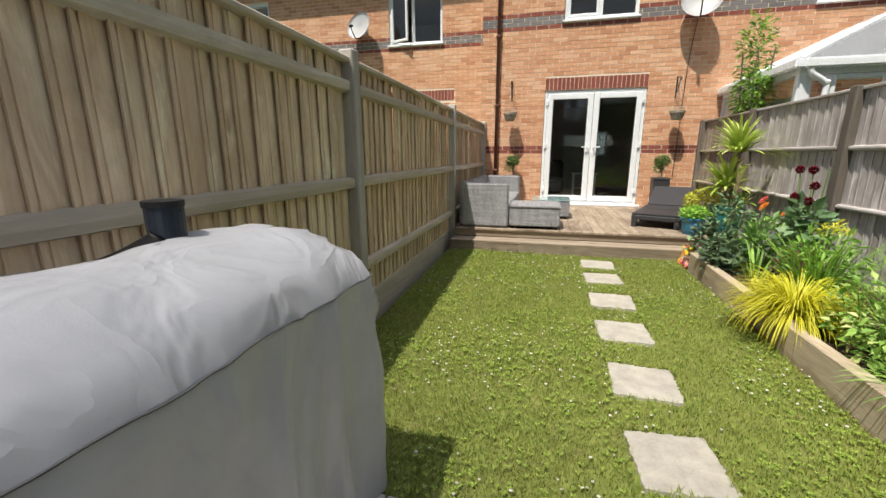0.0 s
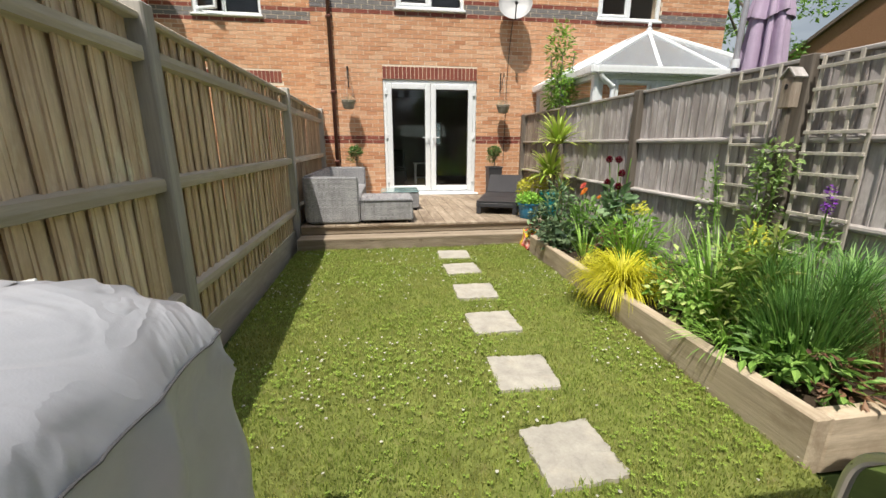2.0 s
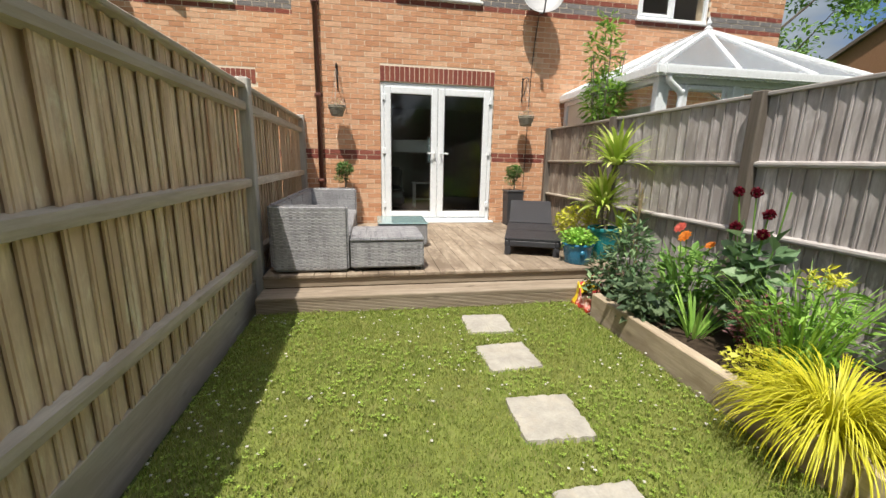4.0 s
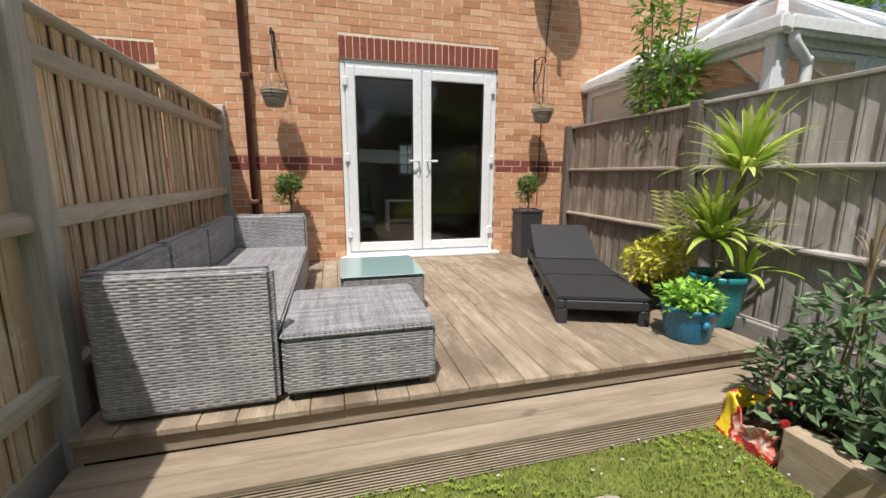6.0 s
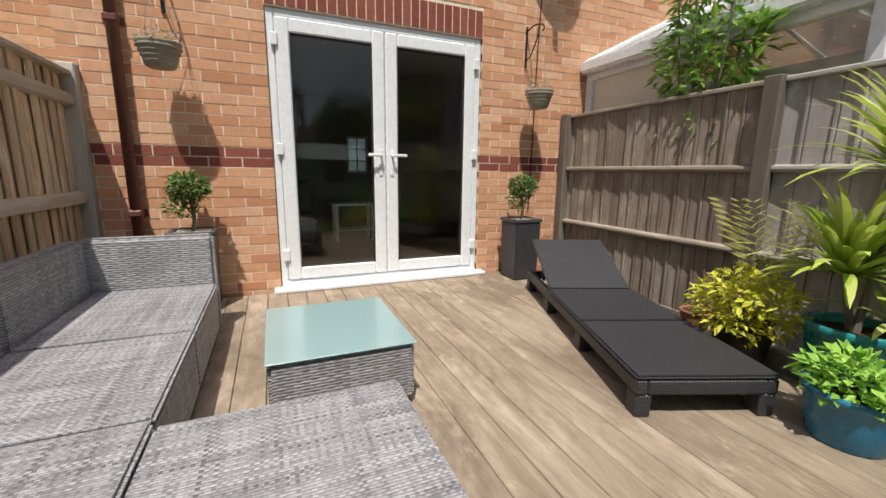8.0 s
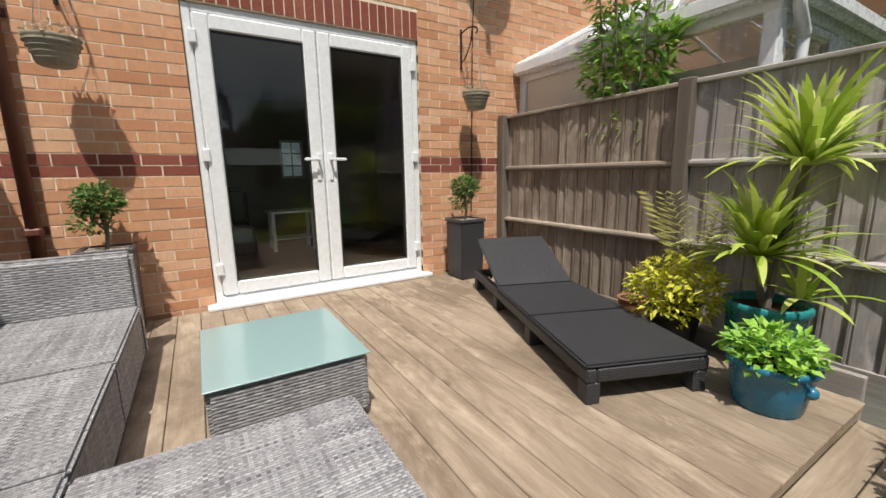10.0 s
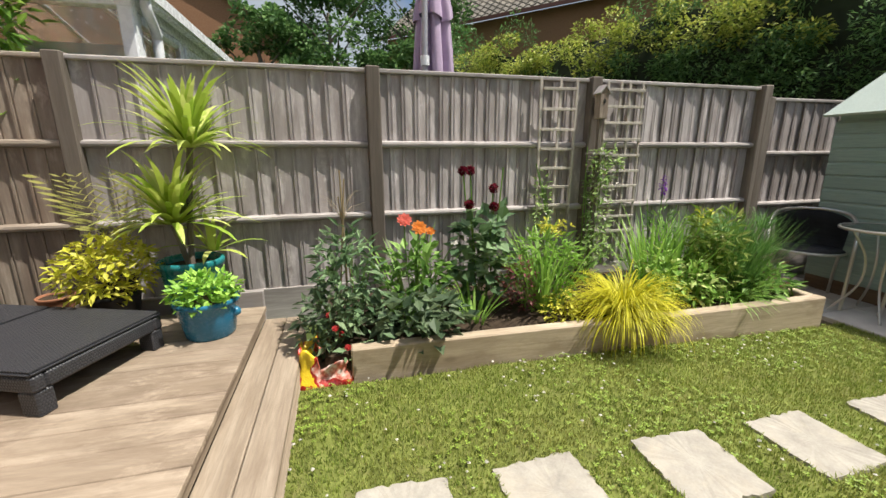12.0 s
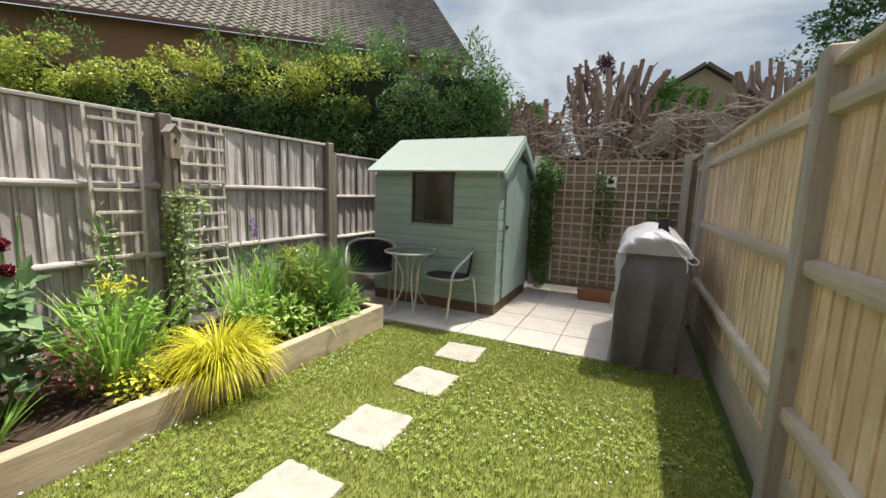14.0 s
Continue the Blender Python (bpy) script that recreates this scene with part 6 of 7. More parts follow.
P_ORANGE, P_PINK = petal_mat("orange_petals", (0.75, 0.25, 0.04)), petal_mat("coral_petals", (0.72, 0.16, 0.12))
P_DARKRED, P_WHITE = petal_mat("dark_red_petals", (0.10, 0.006, 0.012)), petal_mat("white_petals", (0.75, 0.72, 0.66))
P_PURPLE = petal_mat("purple_petals", (0.24, 0.06, 0.42))
P_RED = petal_mat("red_petals", (0.42, 0.03, 0.03))
rnd = random.Random(77)
LEAF_REDDISH = leaf_mat("red_grass", [(0.10, 0.05, 0.035), (0.17, 0.09, 0.055), (0.2, 0.13, 0.07)])

p = bed_plant("dahlia_plant", "tall blue-green leafy plant tied to canes", 1.98, 6.36)
stems(p, [((rnd.uniform(-0.08, 0.08), rnd.uniform(-0.08, 0.08), 0), (rnd.uniform(-0.2, 0.2), rnd.uniform(-0.2, 0.2), rnd.uniform(0.3, 0.55))) for _ in range(9)])
plant_part("foliage", p, LEAF_BLUE, lambda v, f: (leaves(v, f, (-0.02, 0, 0.36), (0.18, 0.18, 0.34), 300, 0.1, rnd, slim=0.32), leaves(v, f, (-0.2, -0.02, 0.12), (0.2, 0.2, 0.18), 80, 0.07, rnd)))
for k in range(4):
    bm = bmesh.new()
    tube(bm, [(0.06 * math.cos(k * 1.6), 0.06 * math.sin(k * 1.6), 0.0), (0.02 * math.cos(k * 1.6 + 3), 0.02 * math.sin(k * 1.6 + 3), 1.0 - 0.05 * k)], 0.005, 6)
    part("cane", bm, LEAF_DRY, p, "pale bamboo cane")
plant_part("raffia", p, LEAF_DRY, lambda v, f: straps(v, f, (0, 0, 0.72), 16, 0.28, 0.006, rnd, (0.0, 1.2), 2.2, 0.015))
p = bed_plant("dahlia_plant", "bushy dark-leaved dahlia spilling over the sleeper", 1.84, 5.95)
stems(p, [((0.02 * k, 0, 0), (0.15 * math.cos(k * 1.3), 0.2 * math.sin(k * 1.3), 0.2)) for k in range(6)])
plant_part("foliage", p, LEAF_DARK, lambda v, f: leaves(v, f, (0, 0, 0.12), (0.22, 0.3, 0.16), 270, 0.105, rnd, slim=0.62))
p = bed_plant("dahlia_plant", "leafy dahlia with coral and orange blooms", 2.12, 5.92)
stems(p, [((0, 0, 0), (-0.04, 0.06, 0.66)), ((0.02, 0, 0), (-0.07, -0.03, 0.62)), ((0.02, 0.02, 0), (0.06, -0.12, 0.56)), ((0, 0, 0), (-0.05, -0.26, 0.5))])
plant_part("foliage", p, LEAF_MID, lambda v, f: (leaves(v, f, (0, 0, 0.26), (0.2, 0.23, 0.28), 290, 0.09, rnd), straps(v, f, (0, 0.0, 0), 26, 0.62, 0.03, rnd, (0.05, 0.6), 0.7, 0.12)))
bloom(p, (-0.05, 0.06, 0.68), 0.052, P_PINK, 10, 0.9, 1)
bloom(p, (-0.08, -0.03, 0.63), 0.055, P_ORANGE, 10, 0.9, 2)
bloom(p, (0.05, -0.13, 0.58), 0.04, P_ORANGE, 8, 0.7, 3)
bloom(p, (-0.05, -0.27, 0.52), 0.035, P_WHITE, 8, 0.7, 4)
p = bed_plant("iris_clump", "clump of grey-green sword-shaped leaves", 1.92, 5.55)
plant_part("foliage", p, LEAF_IRIS, lambda v, f: straps(v, f, (0, 0, 0), 30, 0.36, 0.028, rnd, (0.1, 0.8), 0.5, 0.08))
p = bed_plant("hollyhock", "tall leafy stems topped with dark red pompoms", 2.15, 5.42)
tops = [(-0.04, 0.16, 0.98), (0.02, 0.09, 0.98), (-0.03, -0.06, 0.86), (-0.06, 0.12, 0.76), (-0.05, -0.06, 0.74), (0.0, -0.14, 1.0)]
stems(p, [((0.03 * math.cos(k), 0.03 * math.sin(k), 0), t) for k, t in enumerate(tops)], 0.005)
plant_part("foliage", p, LEAF_BLUE, lambda v, f: [leaves(v, f, (t[0] * 0.7, t[1] * 0.9, 0.4), (0.085, 0.085, 0.33), 34, 0.115, rnd, slim=0.78) for t in tops])
M_POM = petal_mat("pompom_petals", (0.085, 0.004, 0.012))
for k, t in enumerate(tops[:5]):
    v, f = [], []
    leaves(v, f, (0, 0, 0), (0.028, 0.028, 0.026), 280, 0.014, random.Random(k), flat=1.0, shell=0.3, slim=1.0)
    raw_mesh("flower", v, f, M_POM, p, "dark red pompom bloom").location = t
p = bed_plant("heuchera", "low purple-brown leafy plant", 2.0, 5.2)
plant_part("foliage", p, leaf_mat("purple_brown_leaves", [(0.09, 0.03, 0.035), (0.16, 0.06, 0.06), (0.2, 0.1, 0.08)]), lambda v, f: (leaves(v, f, (0, 0, 0.2), (0.14, 0.14, 0.2), 220, 0.05, rnd)))
p = bed_plant("day_lily", "arching bright green grassy leaves with yellow buds", 2.05, 4.98)
plant_part("foliage", p, LEAF_IRIS, lambda v, f: (straps(v, f, (0, 0, 0), 120, 0.62, 0.018, rnd, (0.05, 0.55), 0.9, 0.16), leaves(v, f, (0, 0, 0.3), (0.2, 0.24, 0.28), 330, 0.1, rnd, slim=0.2)))
for k in range(9):
    bx, by = 0.11 * math.cos(k * 2.4) * (0.3 + 0.08 * k), -0.05 + 0.11 * math.sin(k * 2.4) * (0.3 + 0.08 * k)
    v, f = [], []
    leaves(v, f, (0, 0, 0), (0.022, 0.022, 0.026), 12, 0.045, random.Random(k + 60), slim=0.3)
    raw_mesh("bud", v, f, LEAF_YELLOW, p).location = (bx, by, 0.56 + 0.015 * (k % 4))
p = bed_plant("climber", "leafy climber trained up the fence lattice", 2.56, 4.26, z=0.12)
stems(p, [((0, 0.02 * k, 0), (0.02, 0.1 * math.sin(k * 1.9), 0.9 + 0.06 * (k % 5))) for k in range(6)] + [((0, 0.3, 0), (0.03, 0.46 + 0.03 * k, 0.8 + 0.07 * k)) for k in range(4)], 0.004)
LEAF_CLIMB = leaf_mat("climber_leaves", [(0.10, 0.16, 0.05), (0.17, 0.25, 0.08), (0.27, 0.33, 0.14)])
plant_part("foliage", p, LEAF_CLIMB, lambda v, f: (leaves(v, f, (-0.03, 0.0, 0.62), (0.09, 0.12, 0.52), 360, 0.055, rnd), leaves(v, f, (-0.03, -0.04, 1.0), (0.08, 0.17, 0.16), 150, 0.05, rnd), leaves(v, f, (0, 0.5, 0.5), (0.06, 0.085, 0.55), 240, 0.052, rnd), leaves(v, f, (-0.1, 0.05, 0.2), (0.2, 0.35, 0.2), 220, 0.06, rnd)))
tagged(plant_part("pale_flowers", p, P_WHITE, lambda v, f: (leaves(v, f, (-0.06, 0.0, 0.8), (0.09, 0.16, 0.34), 34, 0.032, rnd, slim=0.8), leaves(v, f, (-0.04, 0.5, 0.6), (0.07, 0.1, 0.4), 14, 0.03, rnd, slim=0.8))), "", "", "", "stuff")
p = bed_plant("golden_grass", "bright yellow fountain of grass hanging over the sleeper", 1.72, 4.56)
plant_part("foliage", p, LEAF_GOLD, lambda v, f: straps(v, f, (0, 0, 0.03), 950, 0.46, 0.009, rnd, (0.05, 1.25), 2.5, 0.09, 8))
p = bed_plant("golden_marjoram", "low golden-green leafy plant", 1.78, 4.98)
plant_part("foliage", p, LEAF_YELLOW, lambda v, f: leaves(v, f, (0, 0, 0.1), (0.13, 0.16, 0.12), 260, 0.04, rnd))
for x, y, n, ln, lab in ((2.1, 4.05, 70, 0.7, "upright clump of sword-shaped iris leaves"), (2.12, 3.76, 60, 0.66, "upright clump of sword-shaped iris leaves"), (1.95, 3.9, 40, 0.5, "short clump of sword-shaped iris leaves")):
    p = bed_plant("iris_clump", lab, x, y)
    plant_part("foliage", p, LEAF_IRIS, lambda v, f: straps(v, f, (0, 0, 0), n, ln, 0.024, rnd, (0.02, 0.5), 0.75, 0.13))
p = bed_plant("phlox", "upright pale-edged leafy stems", 1.98, 3.66)
plant_part("foliage", p, leaf_mat("phlox_leaves", [(0.14, 0.24, 0.04), (0.26, 0.37, 0.07), (0.5, 0.52, 0.2)]), lambda v, f: [leaves(v, f, (0.1 * math.cos(k * 1.2) - 0.08, 0.12 * math.sin(k * 1.2), 0.34), (0.06, 0.06, 0.35), 90, 0.09, rnd, slim=0.25) for k in range(7)])
plant_part("flower_spike", p, LEAF_YELLOW, lambda v, f: leaves(v, f, (0, 0.05, 0.62), (0.05, 0.05, 0.1), 50, 0.04, rnd))
VARIEGATED = leaf_mat("cream_edged_leaves", [(0.10, 0.19, 0.035), (0.19, 0.30, 0.06), (0.46, 0.49, 0.2)])
for x, y, h, lab in ((1.86, 4.2, 0.34, "leafy stems with cream-edged leaves beside the golden grass"), (1.8, 3.92, 0.26, "low leafy stems with cream-edged leaves by the sleeper")):
    p = bed_plant("dogwood", lab, x, y)
    stems(p, [((0, 0, 0), (0.12 * math.cos(k * 1.26), 0.12 * math.sin(k * 1.26), h)) for k in range(5)])
    plant_part("foliage", p, VARIEGATED, lambda v, f: leaves(v, f, (0, 0, h * 0.62), (0.17, 0.19, h * 0.62), 260, 0.062, rnd, slim=0.5))
p = bed_plant("cosmos", "dense feathery dark green bush of thread-like leaves", 1.97, 3.36)
stems(p, [((0, 0, 0), (0.15 * math.cos(k * 1.05), 0.16 * math.sin(k * 1.05), 0.55)) for k in range(6)])
FEATHER = leaf_mat("thread_leaves", [(0.035, 0.085, 0.022), (0.07, 0.15, 0.036), (0.13, 0.235, 0.06)])
plant_part("foliage", p, FEATHER, lambda v, f: (straps(v, f, (0, 0, 0), 300, 0.66, 0.007, rnd, (0.02, 0.5), 0.4, 0.18), [straps(v, f, (0.16 * math.cos(k * 2.4), 0.18 * math.sin(k * 2.4), 0.1 + 0.06 * (k % 8)), 55, 0.17, 0.006, rnd, (0.1, 1.1), 0.6, 0.04, 4) for k in range(22)]))
p = bed_plant("day_lily", "low arching grassy mound hanging to the sleeper", 1.8, 3.6)
plant_part("foliage", p, LEAF_IRIS, lambda v, f: straps(v, f, (0, 0, 0), 130, 0.36, 0.013, rnd, (0.3, 1.2), 1.6, 0.07))
p = bed_plant("loosestrife", "slender green stems with a purple flower spike", 2.4, 3.72)
stems(p, [((0, 0, 0), (0, 0, 0.8)), ((0.03, 0, 0), (0.08, 0.08, 0.7)), ((0, 0.03, 0), (-0.06, -0.1, 0.66))])
plant_part("flower_spike", p, P_PURPLE, lambda v, f: leaves(v, f, (0, 0, 0.82), (0.022, 0.022, 0.09), 90, 0.022, rnd, slim=0.7))
plant_part("foliage", p, LEAF_MID, lambda v, f: leaves(v, f, (0, 0, 0.35), (0.12, 0.14, 0.35), 220, 0.06, rnd, slim=0.25))
p = bed_plant("lavender", "tall feathery mound of fine green leaves at the bed end", 2.08, 3.4)
plant_part("foliage", p, leaf_mat("feathery_leaves", [(0.06, 0.13, 0.035), (0.12, 0.22, 0.06), (0.2, 0.31, 0.1)]), lambda v, f: (straps(v, f, (0, 0, 0), 520, 0.66, 0.008, rnd, (0.02, 0.55), 0.45, 0.2), [straps(v, f, (0.14 * math.cos(k * 1.4), 0.17 * math.sin(k * 1.4), 0.08 + 0.1 * (k % 5)), 60, 0.2, 0.009, rnd, (0.3, 1.2), 0.8, 0.03, 4) for k in range(10)]))
plant_part("low_foliage", p, LEAF_MID, lambda v, f: leaves(v, f, (-0.28, -0.05, 0.07), (0.17, 0.16, 0.1), 110, 0.1, rnd, slim=0.35))
p = bed_plant("penstemon", "mixed green and reddish leafy clump by the bed corner", 1.84, 3.25)
plant_part("foliage", p, LEAF_MID, lambda v, f: leaves(v, f, (0, 0, 0.1), (0.16, 0.3, 0.14), 300, 0.09, rnd, slim=0.34))
plant_part("grassy_leaves", p, LEAF_IRIS, lambda v, f: straps(v, f, (0.05, 0.1, 0), 40, 0.4, 0.012, rnd, (0.1, 0.9), 1.2, 0.1))
plant_part("reddish_leaves", p, LEAF_REDDISH, lambda v, f: leaves(v, f, (0.06, -0.16, 0.1), (0.12, 0.12, 0.12), 60, 0.08, rnd, slim=0.34))
p = bed_plant("fountain_grass", "dark reddish feathery grass clump", 2.2, 3.12)
plant_part("foliage", p, LEAF_REDDISH, lambda v, f: straps(v, f, (0, 0, 0), 150, 0.55, 0.009, rnd, (0.05, 0.8), 1.0, 0.08))

# compost bag at the bed end
M_BAG = Nodes("printed_bag")
bv = M_BAG.coords((1, 1, 1), False)
b_sep = M_BAG.node("ShaderNodeSeparateXYZ")
M_BAG.link(bv, b_sep.inputs[0])
b_wob = M_BAG.math("MULTIPLY", M_BAG.math("SUBTRACT", M_BAG.noise(bv, 9.0, 3, 0.5), 0.5), 0.16)
b_y, b_z = M_BAG.math("ADD", b_sep.outputs["Y"], b_wob), M_BAG.math("ADD", b_sep.outputs["Z"], b_wob)
b_red = M_BAG.ramp(M_BAG.noise(bv, 11.0, 3, 0.5), (0.35, (0.16, 0.012, 0.012)), (0.5, (0.48, 0.03, 0.02)), (0.62, (0.62, 0.10, 0.045)))
b_pale = M_BAG.ramp(M_BAG.noise(bv, 22.0, 4, 0.6), (0.38, (0.56, 0.13, 0.09)), (0.52, (0.68, 0.33, 0.27)), (0.62, (0.8, 0.68, 0.62)))
b_low = M_BAG.math("GREATER_THAN", b_z, 0.03)
b_col = M_BAG.mix(M_BAG.math("MULTIPLY", M_BAG.math("LESS_THAN", b_y, 0.03), b_low), b_red, b_pale)
b_yel = M_BAG.math("MULTIPLY", M_BAG.math("LESS_THAN", M_BAG.math("ABSOLUTE", M_BAG.math("SUBTRACT", b_y, 0.085)), 0.04), b_low)
b_col = M_BAG.mix(b_yel, b_col, (0.86, 0.62, 0.04))
M_BAG.bump(M_BAG.noise(bv, 14, 4), 0.6, 0.02)
M_BAG = M_BAG.done(b_col, 0.3)
bag = thing("compost_bag", "crumpled red and yellow plastic compost bag with plants", "bag", (1.72, 6.505, -0.03))
bm = bmesh.new()
SACK = [(0.13, 0.0), (0.15, 0.015), (0.158, 0.05), (0.14, 0.09), (0.128, 0.13), (0.124, 0.18), (0.132, 0.215), (0.124, 0.22), (0.11, 0.17), (0.1, 0.12)]
lathe(bm, SACK, 72)
for v in bm.verts:
    c = v.co
    a = math.atan2(c.y, c.x)
    ca, sa = math.cos(a), math.sin(a)
    square = 1 / max(abs(ca), abs(sa)) ** 0.6
    q = 0.9 * noise.noise((ca * 2.2, sa * 2.2, c.z * 9)) + 0.6 * noise.noise((ca * 6, sa * 6, c.z * 22))
    k = square * (1 + 0.14 * q * min(1.0, c.z * 30))
    tall = 0.95 if sa > 0.2 else 0.6
    v.co = Vector((c.x * k * 0.78 - 0.035 * max(0.0, 0.08 - c.z) / 0.08 * (ca < 0), c.y * k * 1.02, c.z * (tall + 0.3 * noise.noise((ca * 2.5, sa * 2.5, 3.0)))))
part("bag", bm, M_BAG, bag, smooth=True)
part("compost", boxed(-0.075, 0.075, -0.1, 0.1, 0.06, 0.1, 0.02), M_SOIL, bag)
plant_part("foliage", bag, LEAF_DARK, lambda v, f: leaves(v, f, (0.08, -0.03, 0.32), (0.14, 0.16, 0.22), 260, 0.07, rnd))
for k in range(4):
    bloom(bag, (-0.06 + 0.05 * (k % 2), -0.13 + 0.03 * k, 0.2 + 0.06 * k), 0.022, P_RED, 8, 0.6, k)

# climber beyond the fence by the house and ivy by the shed
t = thing("shrub", "tall light-green shrub rising over the fence by the house", "shrub", (2.85, 8.55, -0.05))
bm = bmesh.new()
for k in range(6):
    a = k * 1.05
    tube(bm, arc([(0.05 * math.cos(a), 0.05 * math.sin(a), 0), (0.1 * math.cos(a), 0.12 * math.sin(a), 1.4), (0.2 * math.cos(a), 0.26 * math.sin(a), 2.7)], 5), [0.014] * 6 + [0.007] * 5, 6)
part("stem", bm, M_POST_OLD, t)
plant_part("foliage", t, leaf_mat("sumac_leaves", [(0.06, 0.13, 0.02), (0.13, 0.24, 0.04), (0.24, 0.34, 0.07)]), lambda v, f: (leaves(v, f, (0, 0, 2.15), (0.2, 0.42, 0.35), 560, 0.11, rnd, slim=0.35), leaves(v, f, (0, 0.1, 2.75), (0.2, 0.26, 0.5), 330, 0.1, rnd, slim=0.35), leaves(v, f, (0, -0.1, 1.7), (0.12, 0.4, 0.3), 200, 0.1, rnd, slim=0.35)))
t = thing("ivy_bush", "dense dark green ivy between shed and lattice", "shrub", (0.56, 0.62, 0.0))
bm = bmesh.new()
for k in range(4):
    tube(bm, arc([(0.03 * k - 0.05, 0, 0), (0.02 * k, -0.05, 0.8), (0.03 * k - 0.03, 0.0, 1.6)], 4), 0.01, 5)
part("stem", bm, M_POST_OLD, t)
plant_part("foliage", t, LEAF_SHRUB, lambda v, f: (leaves(v, f, (0, 0, 0.75), (0.15, 0.16, 0.75), 900, 0.07, rnd, slim=0.8), leaves(v, f, (-0.03, 0, 1.5), (0.22, 0.18, 0.28), 380, 0.07, rnd, slim=0.8), leaves(v, f, (-0.75, -0.1, 1.1), (0.16, 0.04, 0.6), 260, 0.055, rnd, slim=0.8), leaves(v, f, (-1.45, -0.1, 1.0), (0.12, 0.04, 0.3), 90, 0.055, rnd, slim=0.8)))

# ---- hedge, trees, cut trees ----
LEAF_HEDGE = leaf_mat("hedge_leaves", [(0.03, 0.066, 0.024), (0.066, 0.135, 0.042), (0.14, 0.225, 0.075)])
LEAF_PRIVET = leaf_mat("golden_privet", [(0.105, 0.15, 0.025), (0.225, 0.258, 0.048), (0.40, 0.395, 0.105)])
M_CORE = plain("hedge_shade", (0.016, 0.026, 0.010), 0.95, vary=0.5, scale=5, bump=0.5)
H0, H1 = Vector((1.95, -0.9, 0)), Vector((10.8, 3.85, 0))
hd = (H1 - H0).normalized()
hn = Vector((hd.y, -hd.x, 0))


def clumped(centres, n, size, seed, slim=0.4, flat=0.4, shell=0.55):
    """Foliage as many leaf clumps, leaves mostly on their outsides."""
    r = random.Random(seed)
    v, f = [], []
    for c, s in centres:
        leaves(v, f, c, s, n, size, r, flat=flat, shell=shell, slim=slim)
    return v, f


hedge = thing("hedge", "tall dense mixed evergreen hedge, golden privet along its top", "hedge", kind="")
# solid near-black core, its colour standing for the shade deep in the hedge
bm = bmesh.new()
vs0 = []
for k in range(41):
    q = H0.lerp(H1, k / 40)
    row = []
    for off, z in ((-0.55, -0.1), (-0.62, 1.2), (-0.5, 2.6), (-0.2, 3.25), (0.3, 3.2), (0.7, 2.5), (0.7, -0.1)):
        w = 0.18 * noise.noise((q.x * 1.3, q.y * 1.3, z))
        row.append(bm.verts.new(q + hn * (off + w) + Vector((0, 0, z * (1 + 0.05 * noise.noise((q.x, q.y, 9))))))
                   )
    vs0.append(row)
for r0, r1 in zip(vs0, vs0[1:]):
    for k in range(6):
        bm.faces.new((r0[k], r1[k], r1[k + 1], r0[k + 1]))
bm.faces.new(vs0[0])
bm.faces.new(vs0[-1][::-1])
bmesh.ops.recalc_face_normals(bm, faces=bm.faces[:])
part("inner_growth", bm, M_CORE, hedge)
rr = random.Random(5)
dark_c, gold_c, spray_c = [], [], []
for k in range(430):
    t = rr.random()
    z = rr.uniform(0.8, 3.45)
    face = rr.uniform(-0.75, -0.5) if z < 3.0 else rr.uniform(-0.7, 0.4)
    c = H0.lerp(H1, t) + hn * face + Vector((0, 0, z))
    s = rr.uniform(0.16, 0.34)
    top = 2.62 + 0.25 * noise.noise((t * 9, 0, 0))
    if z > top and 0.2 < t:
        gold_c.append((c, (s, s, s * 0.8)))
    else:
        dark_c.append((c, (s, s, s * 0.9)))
for k in range(90):
    c = H0 + hn * rr.uniform(-0.75, 0.75) - hd * rr.uniform(-0.15, 0.25) + Vector((0, 0, rr.uniform(0.7, 3.3)))
    s = rr.uniform(0.18, 0.34)
    dark_c.append((c, (s, s, s * 0.9)))
for k in range(46):
    t = rr.uniform(0.0, 0.42) if k % 4 else rr.random()
    c = H0.lerp(H1, t) + hn * rr.uniform(-0.5, 0.3) + Vector((0, 0, rr.uniform(3.2, 3.75)))
    spray_c.append((c, (0.2, 0.2, 0.36)))
raw_mesh("dark_foliage", *clumped(dark_c, 170, 0.072, 1), LEAF_HEDGE, hedge, "dark green conifer foliage", kind="stuff")
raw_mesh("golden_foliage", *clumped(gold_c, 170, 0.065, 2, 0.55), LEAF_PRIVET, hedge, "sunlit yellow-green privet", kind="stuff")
raw_mesh("spray_foliage", *clumped(spray_c, 150, 0.09, 3, 0.28, 1.6, 0.0), LEAF_HEDGE, hedge, kind="stuff")


